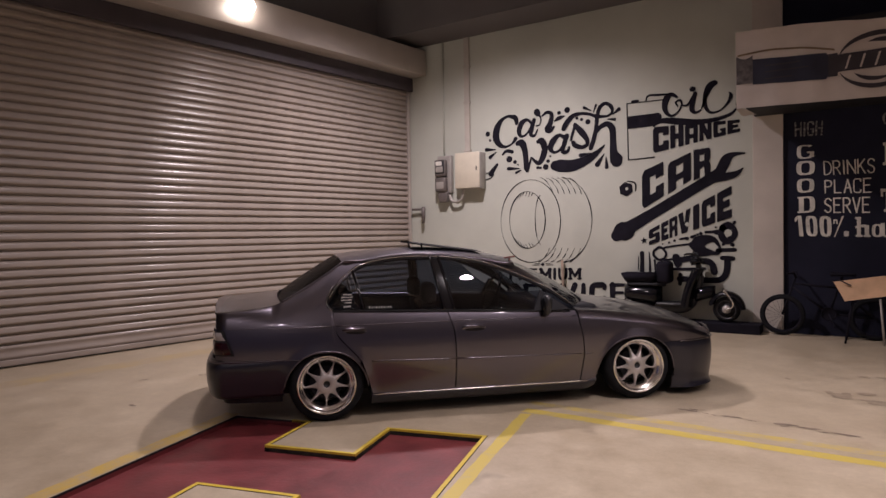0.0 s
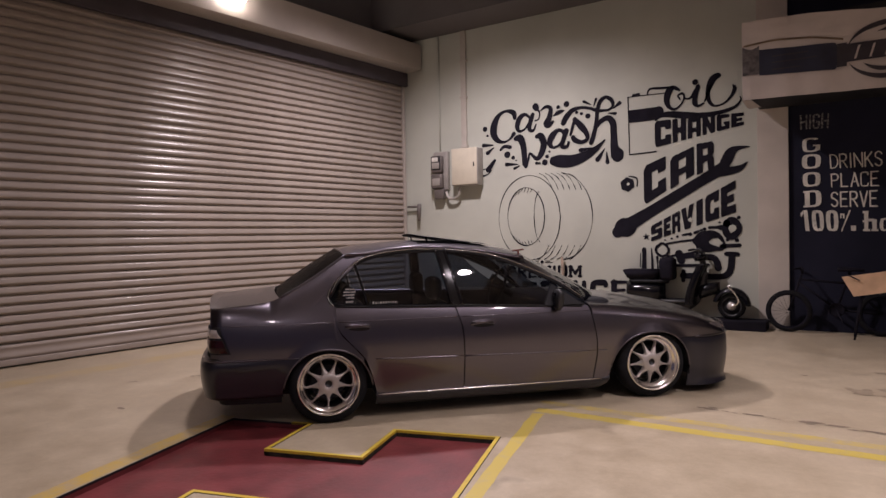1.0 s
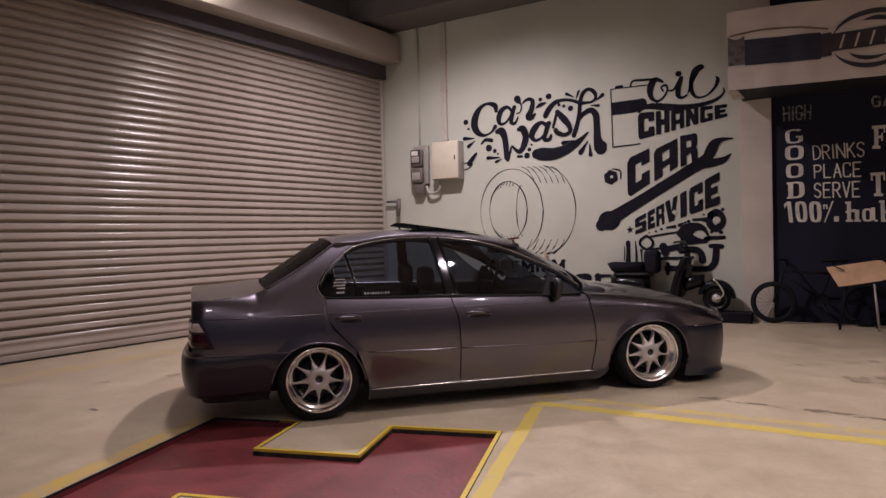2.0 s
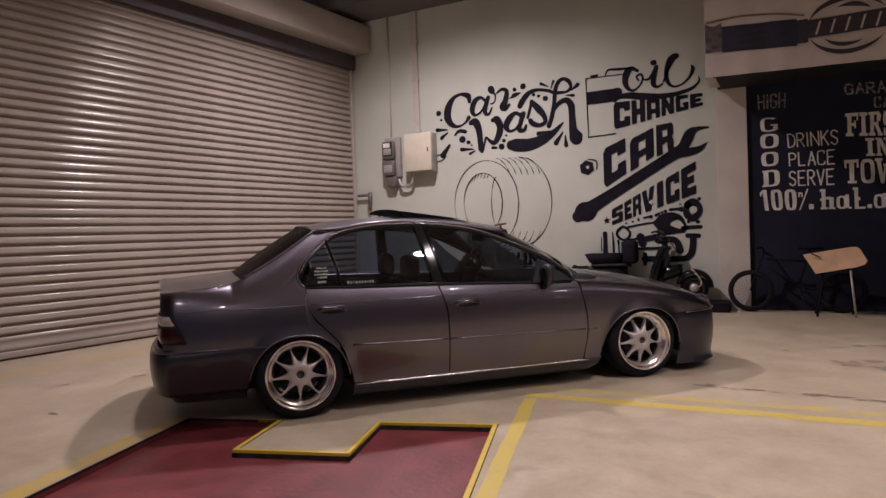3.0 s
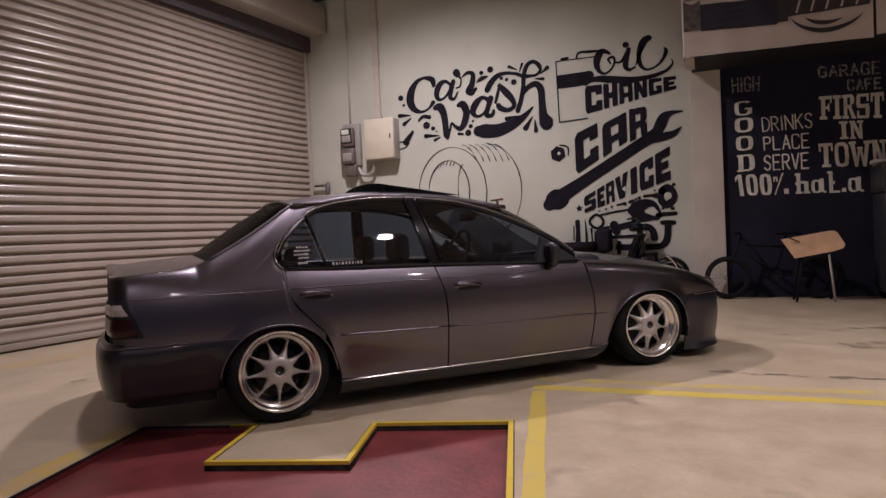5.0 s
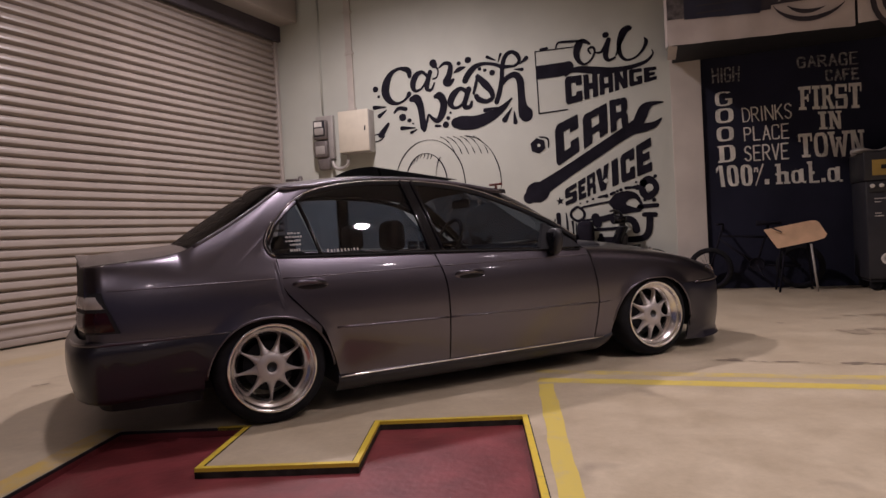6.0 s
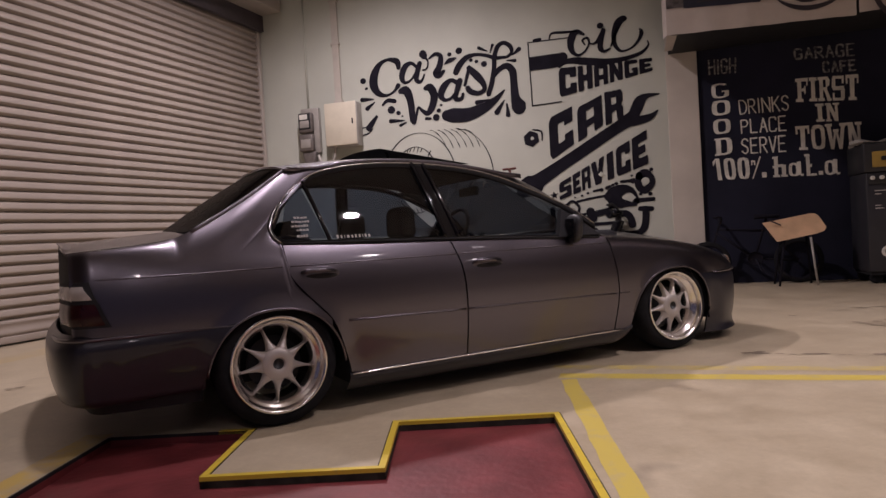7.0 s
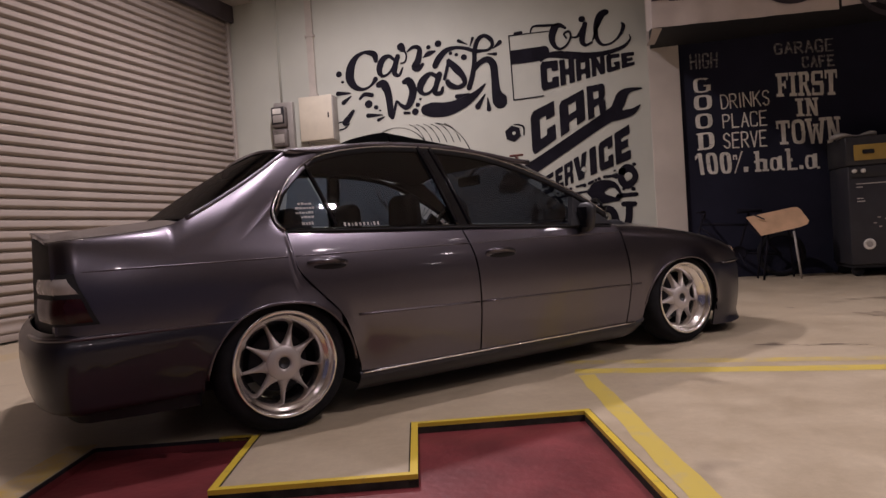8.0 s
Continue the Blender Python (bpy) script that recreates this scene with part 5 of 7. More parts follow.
brush(car_wash, "swash", [(-3.488, 2.955, 0.081), (-3.431, 3.046, 0.088), (-3.332, 3.131, 0.071), (-3.203, 3.153, 0.047), (-3.060, 3.124, 0.046), (-2.945, 3.076, 0.053), (-2.788, 3.070, 0.030)], [(-3.645, 2.395, 0.147), (-3.557, 2.386, 0.194), (-3.365, 2.374, 0.182), (-3.149, 2.432, 0.141), (-2.977, 2.526, 0.085), (-2.847, 2.639, 0.023)])
brush(car_wash, "letter_w", [(-4.285, 2.796, 0.078), (-4.210, 2.795, 0.121), (-4.159, 2.679, 0.103), (-4.140, 2.507, 0.094), (-4.136, 2.387, 0.086)], [(-4.136, 2.387, 0.068), (-4.077, 2.449, 0.042), (-4.045, 2.547, 0.034), (-3.984, 2.490, 0.051), (-3.912, 2.457, 0.075), (-3.845, 2.542, 0.100), (-3.811, 2.680, 0.108), (-3.860, 2.795, 0.109), (-3.924, 2.794, 0.067)])
brush(car_wash, "letter_a", [(-3.468, 2.805, 0.064), (-3.562, 2.858, 0.057), (-3.663, 2.787, 0.098), (-3.713, 2.677, 0.091), (-3.662, 2.605, 0.049), (-3.564, 2.626, 0.040), (-3.481, 2.724, 0.049)], [(-3.441, 2.834, 0.081), (-3.490, 2.700, 0.072), (-3.512, 2.604, 0.065), (-3.434, 2.595, 0.056), (-3.405, 2.657, 0.040)])
brush(car_wash, "letter_s", [(-3.303, 3.012, 0.032), (-3.334, 2.894, 0.047), (-3.374, 2.768, 0.040)], [(-3.304, 2.988, 0.071), (-3.206, 2.877, 0.102), (-3.126, 2.770, 0.078), (-3.113, 2.679, 0.062), (-3.199, 2.641, 0.062), (-3.300, 2.677, 0.079), (-3.333, 2.722, 0.072)])
brush(car_wash, "letter_h", [(-2.895, 3.077, 0.038), (-2.788, 3.070, 0.038), (-2.721, 3.124, 0.045), (-2.742, 3.206, 0.060), (-2.822, 3.258, 0.053), (-2.906, 3.214, 0.061), (-2.953, 3.085, 0.062), (-2.968, 2.927, 0.062), (-3.009, 2.747, 0.069), (-3.056, 2.616, 0.069)], [(-2.989, 2.825, 0.054), (-2.902, 2.918, 0.069), (-2.793, 2.951, 0.083), (-2.723, 2.870, 0.098), (-2.713, 2.710, 0.097), (-2.705, 2.526, 0.121), (-2.669, 2.419, 0.196), (-2.661, 2.394, 0.179)])
brush(car_wash, "splash", [(-4.867, 2.743, 0.064), (-4.691, 2.732, 0.018)])
brush(car_wash, "splash", [(-4.795, 2.613, 0.064), (-4.683, 2.687, 0.018)])
brush(car_wash, "splash", [(-4.559, 2.639, 0.035), (-4.490, 2.691, 0.053), (-4.386, 2.671, 0.062)])
brush(car_wash, "splash", [(-4.456, 2.403, 0.062), (-4.257, 2.391, 0.017)])
brush(car_wash, "splash", [(-4.317, 2.329, 0.044), (-4.230, 2.363, 0.017)])
brush(car_wash, "splash", [(-4.119, 2.352, 0.068), (-4.079, 2.407, 0.025)])
brush(car_wash, "splash", [(-3.943, 2.384, 0.042), (-3.879, 2.378, 0.033)])
brush(car_wash, "splash", [(-3.157, 3.235, 0.047), (-3.049, 3.179, 0.015)])
brush(car_wash, "splash", [(-2.971, 3.248, 0.039), (-3.009, 3.149, 0.015)])
brush(car_wash, "splash", [(-2.623, 3.149, 0.060), (-2.714, 3.083, 0.015)])
brush(car_wash, "splash", [(-2.685, 3.007, 0.045), (-2.790, 3.022, 0.015)])
brush(car_wash, "splash", [(-3.221, 2.521, 0.062), (-3.051, 2.542, 0.015)])
brush(car_wash, "splash", [(-2.958, 2.363, 0.076), (-2.853, 2.511, 0.015)])
brush(car_wash, "splash", [(-2.812, 2.315, 0.061), (-2.822, 2.460, 0.015)])
brush(car_wash, "splash", [(-3.641, 3.083, 0.016), (-3.568, 3.123, 0.065), (-3.479, 3.143, 0.024)])
brush(car_wash, "splash", [(-4.838, 3.003, 0.082), (-4.832, 3.002, 0.082)])
brush(car_wash, "splash", [(-4.794, 2.892, 0.040), (-4.788, 2.892, 0.040)])
brush(car_wash, "splash", [(-4.442, 2.557, 0.106), (-4.436, 2.556, 0.106)])
brush(car_wash, "splash", [(-4.340, 2.503, 0.061), (-4.334, 2.502, 0.061)])
brush(car_wash, "splash", [(-4.285, 2.454, 0.026), (-4.280, 2.453, 0.026)])
brush(car_wash, "splash", [(-3.760, 2.474, 0.058), (-3.755, 2.473, 0.058)])
brush(car_wash, "splash", [(-3.721, 2.545, 0.033), (-3.716, 2.544, 0.033)])
brush(car_wash, "splash", [(-3.800, 2.386, 0.091), (-3.795, 2.386, 0.091)])
brush(car_wash, "splash", [(-3.276, 3.090, 0.047), (-3.271, 3.090, 0.047)])
brush(car_wash, "splash", [(-3.201, 3.063, 0.047), (-3.196, 3.063, 0.047)])
brush(car_wash, "splash", [(-3.101, 3.017, 0.078), (-3.096, 3.016, 0.078)])
brush(car_wash, "splash", [(-3.434, 3.235, 0.088), (-3.429, 3.235, 0.088)])
brush(car_wash, "splash", [(-3.567, 3.205, 0.057), (-3.562, 3.205, 0.057)])
brush(car_wash, "hose_plug", [(-4.917, 2.345, 0.018), (-4.807, 2.360, 0.018)], [(-4.902, 2.246, 0.018), (-4.792, 2.271, 0.018), (-4.730, 2.326, 0.018)], [(-4.788, 2.341, 0.090), (-4.726, 2.413, 0.072), (-4.664, 2.485, 0.045)])
oil_sign = painted("wall_lettering", "black brush-script oil lettering over a drawn oil can", "lettering")
brush(oil_sign, "letter_o", [(-1.794, 3.220, 0.034), (-1.867, 3.262, 0.062), (-1.928, 3.226, 0.096), (-1.963, 3.116, 0.084), (-1.936, 3.013, 0.055), (-1.863, 2.965, 0.034), (-1.779, 3.013, 0.027), (-1.731, 3.104, 0.027), (-1.751, 3.168, 0.034), (-1.811, 3.147, 0.027), (-1.784, 3.090, 0.021)])
brush(oil_sign, "letter_i", [(-1.732, 3.097, 0.020), (-1.651, 3.092, 0.033), (-1.574, 3.193, 0.054)], [(-1.551, 3.234, 0.060), (-1.584, 3.120, 0.067), (-1.595, 3.024, 0.067), (-1.553, 2.973, 0.040), (-1.480, 2.999, 0.026)], [(-1.589, 3.300, 0.074), (-1.581, 3.299, 0.074)])
brush(oil_sign, "letter_l", [(-1.465, 3.027, 0.020), (-1.410, 3.167, 0.040), (-1.334, 3.303, 0.046), (-1.276, 3.338, 0.039), (-1.310, 3.358, 0.052), (-1.383, 3.311, 0.059), (-1.424, 3.169, 0.059), (-1.415, 3.034, 0.053), (-1.346, 2.950, 0.033), (-1.226, 2.969, 0.026), (-1.132, 3.057, 0.039), (-1.094, 3.147, 0.051), (-1.113, 3.194, 0.019)])
brush(oil_sign, "swash", [(-2.118, 2.847, 0.028), (-2.047, 2.899, 0.057), (-1.933, 2.906, 0.084), (-1.748, 2.872, 0.096), (-1.529, 2.842, 0.079), (-1.315, 2.849, 0.059), (-1.117, 2.894, 0.045), (-1.024, 2.975, 0.025), (-1.029, 3.034, 0.013)])
brush(oil_sign, "can_outline", [(-1.997, 3.206, 0.014), (-2.250, 3.210, 0.014), (-2.502, 3.213, 0.015)], [(-2.502, 3.213, 0.015), (-2.494, 2.804, 0.015), (-2.487, 2.394, 0.015)], [(-2.487, 2.394, 0.018), (-2.298, 2.399, 0.018), (-2.112, 2.407, 0.018)], [(-2.226, 3.226, 0.021), (-2.185, 3.289, 0.028), (-2.032, 3.280, 0.035), (-1.881, 3.272, 0.021)], [(-2.422, 3.232, 0.037), (-2.343, 3.236, 0.036)])
brush(oil_sign, "can_band", [(-2.408, 2.934, 0.176), (-2.316, 2.936, 0.181), (-2.152, 2.940, 0.177), (-2.075, 2.964, 0.141)])
tool_mural = painted("wall_mural", "black painted wrench, nuts, pipes and tools", "mural")
brush(tool_mural, "wrench", [(-2.674, 1.290, 0.166), (-2.608, 1.334, 0.271), (-2.512, 1.377, 0.268), (-2.431, 1.437, 0.147)], [(-2.479, 1.408, 0.193), (-2.165, 1.589, 0.158), (-1.786, 1.807, 0.151), (-1.457, 1.997, 0.147), (-1.245, 2.114, 0.169)], [(-1.281, 2.058, 0.117), (-1.200, 2.214, 0.141), (-1.148, 2.312, 0.128), (-1.063, 2.361, 0.063), (-0.927, 2.367, 0.019)], [(-1.240, 2.055, 0.104), (-1.129, 2.075, 0.103), (-1.031, 2.102, 0.076), (-0.954, 2.166, 0.019)])
brush(tool_mural, "spanner", [(-1.982, 1.113, 0.028), (-1.809, 1.142, 0.028), (-1.587, 1.168, 0.027)], [(-1.989, 0.936, 0.028), (-1.778, 0.965, 0.028), (-1.556, 1.008, 0.027)], [(-2.125, 1.067, 0.035), (-2.046, 1.121, 0.035), (-1.965, 1.052, 0.035), (-1.976, 0.975, 0.035), (-2.053, 0.940, 0.035), (-2.128, 0.997, 0.036), (-2.133, 1.052, 0.035)])
brush(tool_mural, "pipe_wrench", [(-1.593, 1.150, 0.107), (-1.519, 1.184, 0.172), (-1.403, 1.230, 0.119), (-1.304, 1.209, 0.065), (-1.244, 1.117, 0.033)], [(-1.539, 1.057, 0.121), (-1.438, 1.052, 0.119), (-1.339, 1.040, 0.066), (-1.268, 1.029, 0.039)], [(-1.558, 1.133, 0.136), (-1.487, 1.085, 0.147)])
brush(tool_mural, "big_nut", [(-1.200, 1.378, 0.103), (-1.132, 1.403, 0.116), (-1.065, 1.325, 0.089), (-1.082, 1.253, 0.090), (-1.153, 1.198, 0.090), (-1.218, 1.261, 0.090), (-1.207, 1.379, 0.090)])
brush(tool_mural, "bolt", [(-1.259, 1.070, 0.085), (-1.239, 1.077, 0.059), (-1.053, 1.082, 0.051)])
brush(tool_mural, "bolt", [(-1.423, 1.325, 0.040), (-1.333, 1.327, 0.040), (-1.284, 1.324, 0.072)])
brush(tool_mural, "bolt", [(-1.769, 1.231, 0.028), (-1.696, 1.242, 0.034), (-1.674, 1.241, 0.054)], [(-1.610, 1.260, 0.041), (-1.566, 1.280, 0.033)])
brush(tool_mural, "rivet", [(-1.490, 1.307, 0.043), (-1.486, 1.306, 0.043)])
brush(tool_mural, "rivet", [(-1.533, 1.294, 0.033), (-1.528, 1.294, 0.033)])
brush(tool_mural, "rivet", [(-1.844, 1.212, 0.033), (-1.841, 1.212, 0.033)])
brush(tool_mural, "rivet", [(-1.919, 1.185, 0.028), (-1.915, 1.185, 0.028)])
brush(tool_mural, "rivet", [(-2.009, 1.167, 0.021), (-2.004, 1.167, 0.021)])
brush(tool_mural, "rivet", [(-1.087, 1.150, 0.051), (-1.083, 1.150, 0.051)])
brush(tool_mural, "rivet", [(-1.203, 1.156, 0.039), (-1.199, 1.156, 0.039)])
brush(tool_mural, "rivet", [(-1.063, 1.450, 0.044), (-1.059, 1.450, 0.045)])
brush(tool_mural, "rivet", [(-2.123, 1.087, 0.021), (-2.119, 1.086, 0.021)])
brush(tool_mural, "rivet", [(-1.266, 1.145, 0.026), (-1.261, 1.145, 0.026)])
brush(tool_mural, "rivet", [(-1.298, 1.391, 0.026), (-1.294, 1.391, 0.026)])
brush(tool_mural, "pipe", [(-1.215, 0.972, 0.059), (-1.147, 0.969, 0.064), (-1.078, 0.965, 0.058)], [(-1.147, 0.961, 0.083), (-1.159, 0.799, 0.085), (-1.196, 0.711, 0.085), (-1.280, 0.668, 0.078), (-1.532, 0.668, 0.080), (-1.775, 0.674, 0.083)], [(-1.765, 0.735, 0.055), (-1.770, 0.605, 0.055)])
brush(tool_mural, "pipe_elbow", [(-1.593, 0.919, 0.087), (-1.416, 0.927, 0.086), (-1.342, 0.879, 0.086), (-1.318, 0.781, 0.092)], [(-1.822, 0.973, 0.110), (-1.796, 0.889, 0.110)], [(-1.808, 0.934, 0.083), (-1.591, 0.964, 0.067)], [(-1.849, 0.813, 0.041), (-1.632, 0.814, 0.040), (-1.442, 0.823, 0.040)])
brush(tool_mural, "screwdriver", [(-2.300, 1.033, 0.065), (-2.297, 0.915, 0.058), (-2.303, 0.758, 0.073)])
brush(tool_mural, "screwdriver", [(-2.349, 0.980, 0.015), (-2.356, 0.791, 0.015)], [(-2.198, 1.051, 0.014), (-2.188, 0.910, 0.029), (-2.186, 0.754, 0.036)], [(-2.119, 0.931, 0.035), (-2.115, 0.845, 0.021), (-2.111, 0.752, 0.021)], [(-2.075, 0.906, 0.014), (-2.074, 0.751, 0.021)])
tyre_mural = painted("wall_mural", "thin black line drawing of a tyre", "mural")
# ellipses: centre, radii, start and end angle
arc(tyre_mural, -4.081, 1.541, 0.526, 0.660, 0, 360, 0.0138)
arc(tyre_mural, -3.584, 1.544, 0.534, 0.668, -82, 84, 0.0133)
arc(tyre_mural, -4.131, 1.561, 0.317, 0.454, 0, 360, 0.0158)
arc(tyre_mural, -3.883, 1.553, 0.108, 0.394, 100, 260, 0.0128)
arc(tyre_mural, -3.938, 1.726, 0.291, 0.502, 28, 80, 0.0118)
arc(tyre_mural, -3.840, 1.722, 0.288, 0.499, 28, 80, 0.0117)
arc(tyre_mural, -3.743, 1.718, 0.285, 0.497, 28, 80, 0.0116)
arc(tyre_mural, -3.647, 1.714, 0.282, 0.494, 28, 80, 0.0115)
arc(tyre_mural, -3.552, 1.710, 0.279, 0.492, 28, 80, 0.0114)
arc(tyre_mural, -3.458, 1.706, 0.276, 0.489, 28, 80, 0.0112)
arc(tyre_mural, -3.994, 1.403, 0.293, 0.523, -80, -35, 0.0120)
arc(tyre_mural, -3.885, 1.401, 0.289, 0.519, -80, -35, 0.0117)
arc(tyre_mural, -3.778, 1.398, 0.286, 0.517, -80, -35, 0.0116)
arc(tyre_mural, -3.672, 1.396, 0.283, 0.513, -80, -35, 0.0115)
arc(tyre_mural, -3.567, 1.393, 0.280, 0.511, -80, -35, 0.0114)
arc(tyre_mural, -3.464, 1.391, 0.277, 0.507, -80, -35, 0.0114)
# words: text, corners (top left, top right, bottom left, bottom right), boldness
stroke_word("PREMIUM", ((-4.475, 0.786), (-3.217, 0.809), (-4.479, 0.582), (-3.220, 0.618)), 0.046, "black painted serif lettering on the wall", True, INK, WALL_Y - 0.005)
stroke_word("SERVICE", ((-4.543, 0.534), (-2.480, 0.609), (-4.550, 0.161), (-2.484, 0.294)), 0.080, "black painted serif lettering on the wall", True, INK, WALL_Y - 0.005)
stroke_word("HIGH", ((-0.354, 2.714), (-0.023, 2.704), (-0.351, 2.530), (-0.034, 2.517)), 0.020, "worn white lettering, dimmed for the canopy's shade on the black wall", False, SHADEDWHITE)
slab_word("G", ((-0.326, 2.418), (-0.128, 2.414), (-0.323, 2.241), (-0.131, 2.239)), "white painted lettering on the black wall")
slab_word("O", ((-0.330, 2.215), (-0.120, 2.210), (-0.328, 2.030), (-0.123, 2.035)), "white painted lettering on the black wall")
slab_word("O", ((-0.324, 1.989), (-0.126, 1.988), (-0.321, 1.805), (-0.129, 1.812)), "white painted lettering on the black wall")
slab_word("D", ((-0.318, 1.757), (-0.119, 1.763), (-0.316, 1.552), (-0.118, 1.560)), "white painted lettering on the black wall")
stroke_word("DRINKS", ((-0.039, 2.194), (0.519, 2.195), (-0.029, 2.017), (0.522, 2.009)), 0.015, "white painted lettering on the black wall")
stroke_word("PLACE", ((-0.027, 1.956), (0.483, 1.960), (-0.023, 1.787), (0.485, 1.774)), 0.016, "white painted lettering on the black wall")
stroke_word("SERVE", ((-0.032, 1.734), (0.471, 1.729), (-0.030, 1.544), (0.472, 1.529)), 0.017, "white painted lettering on the black wall")
slab_word("100%", ((-0.356, 1.521), (0.249, 1.497), (-0.332, 1.259), (0.247, 1.235)), "white painted lettering on the black wall")
slab_word("hal.a", ((0.310, 1.484), (1.005, 1.483), (0.310, 1.243), (1.010, 1.220)), "white painted lettering on the black wall")
stroke_word("GARAGE", ((0.577, 2.723), (1.225, 2.707), (0.583, 2.591), (1.229, 2.551)), 0.022, "worn white lettering, dimmed for the canopy's shade on the black wall", True, SHADEDWHITE)
stroke_word("CAFE", ((0.868, 2.533), (1.221, 2.519), (0.874, 2.402), (1.226, 2.383)), 0.022, "worn white lettering, dimmed for the canopy's shade on the black wall", False, SHADEDWHITE)
slab_word("FIRST", ((0.589, 2.372), (1.236, 2.343), (0.588, 2.101), (1.233, 2.051)), "white painted lettering on the black wall")
slab_word("IN", ((0.784, 2.058), (1.022, 2.044), (0.792, 1.847), (1.029, 1.834)), "white painted lettering on the black wall")
slab_word("TOWN", ((0.567, 1.818), (1.239, 1.804), (0.571, 1.539), (1.247, 1.498)), "white painted lettering on the black wall")

PAINTED = "black painted block lettering on the wall"
_x = (-2.130, -1.910, -1.890, -1.710, -1.690, -1.520, -1.500, -1.340, -1.320, -1.160, -1.140, -0.985)
block_word("CHANGE", [(a, b, 2.473 + 0.17 * (a + 2.075), 2.473 + 0.17 * (b + 2.075), 2.834 - 0.013 * (a + 2.13), 2.834 - 0.013 * (b + 2.13)) for a, b in zip(_x[::2], _x[1::2])], PAINTED)
block_word("CAR", [(-2.292, -1.985, 1.662, 1.848, 2.212, 2.334), (-1.926, -1.612, 1.868, 2.053, 2.305, 2.437), (-1.578, -1.358, 2.040, 2.125, 2.463, 2.483)], PAINTED)
_x = (-2.200, -2.045, -2.025, -1.925, -1.910, -1.800, -1.790, -1.620, -1.590, -1.508, -1.476, -1.302, -1.277, -1.092)
block_word("SERVICE", [(a, b, 1.167 + 0.337 * (a + 2.14), 1.167 + 0.337 * (b + 2.14), 1.361 + 0.5245 * (a + 2.205), 1.361 + 0.5245 * (b + 2.205)) for a, b in zip(_x[::2], _x[1::2])], PAINTED)
polygon(tool_mural, "nut", -2.525, 1.970, [0.108] * 6, 38)
brush(tool_mural, "nut_edge", [(-2.500, 2.085, 0.016), (-2.425, 2.070, 0.022), (-2.385, 2.035, 0.022), (-2.387, 1.940, 0.016)])
polygon(tool_mural, "star", -2.268, 1.215, [0.055, 0.024] * 5, 96)
for _k in range(7):
    _a = radians(128 - 9.5 * _k)
    _p, _q = (-4.131 + 0.317 * math.cos(_a), 1.561 + 0.454 * math.sin(_a)), 0.055 + 0.012 * (_k % 3)
    brush(tyre_mural, "drawn_line", [(_p[0], _p[1], 0.010), (_p[0] - 0.010, _p[1] - _q * 0.5, 0.011), (_p[0] - 0.028, _p[1] - _q, 0.006)])
    brush(tyre_mural, "drawn_line", [(_p[0], 3.122 - _p[1], 0.010), (_p[0] - 0.010, 3.122 - _p[1] + _q * 0.5, 0.011), (_p[0] - 0.028, 3.122 - _p[1] + _q, 0.006)])
_bm = bmesh.new()
_bm.faces.new([_bm.verts.new(p) for p in ((-2.495, 2.847, 0), (-2.365, 2.848, 0), (-2.365, 3.024, 0), (-2.499, 3.023, 0))])
on_wall(oil_sign, "can_band", _bm, INK, WALL_Y - 0.0082)
brush(tyre_mural, "drawn_line", [(-4.05, 0.838, 0.010), (-3.93, 0.840, 0.012)])
brush(tyre_mural, "drawn_line", [(-3.81, 0.842, 0.012), (-3.69, 0.844, 0.010)])
brush(tyre_mural, "drawn_line", [(-4.00, 0.862, 0.008), (-3.92, 0.863, 0.008)])
brush(tyre_mural, "drawn_line", [(-3.82, 0.865, 0.008), (-3.74, 0.866, 0.008)])
polygon(tyre_mural, "diamond", -3.87, 0.850, [0.034] * 4, 0)
for _x, _z, _r, _n in ((-2.512, 1.975, 0.022, 12), (-1.137, 1.310, 0.050, 8), (-1.667, 1.438, 0.036, 4)):
    _bm = bmesh.new()
    _c = [(_x + _r * math.cos(2 * math.pi * k / _n), _z + _r * math.sin(2 * math.pi * k / _n), 0) for k in range(_n)]
    _bm.faces.new([_bm.verts.new(p) for p in _c])
    on_wall(tool_mural, "unpainted_hole", _bm, WALL, WALL_Y - 0.0085)

# ---- on the mural wall: meter, breaker box, pipes, tap ----
GREY = plain("grey metal paint", (0.38, 0.355, 0.325), 0.5, metal=0.3, vary=0.12, scale=8)
TAPGREY = plain("dull dark zinc", (0.16, 0.14, 0.13), 0.5, metal=0.3, vary=0.2, scale=14)
CREAM = plain("cream box paint", (0.60, 0.55, 0.44), 0.45, vary=0.06, scale=6)
WALLPIPE = plain("pipe painted with the wall", (0.46, 0.42, 0.37), 0.7, vary=0.08, scale=6)


def build_breaker_box():
    ob = thing("breaker_box", "cream metal breaker box on the wall", "electrical box")
    part("box_body", boxed(-5.355, 9.60, 2.10, -4.885, WALL_Y - 0.001, 2.70, bevel=0.006), GREY, ob, "grey box sides")
    door = part("box_door", boxed(-5.365, 9.578, 2.115, -4.895, 9.598, 2.705, bevel=0.006), CREAM, ob, "cream box door")
    part("latch", boxed(-4.955, 9.566, 2.40, -4.938, 9.579, 2.47, bevel=0.003), SATIN, door, "small black latch")


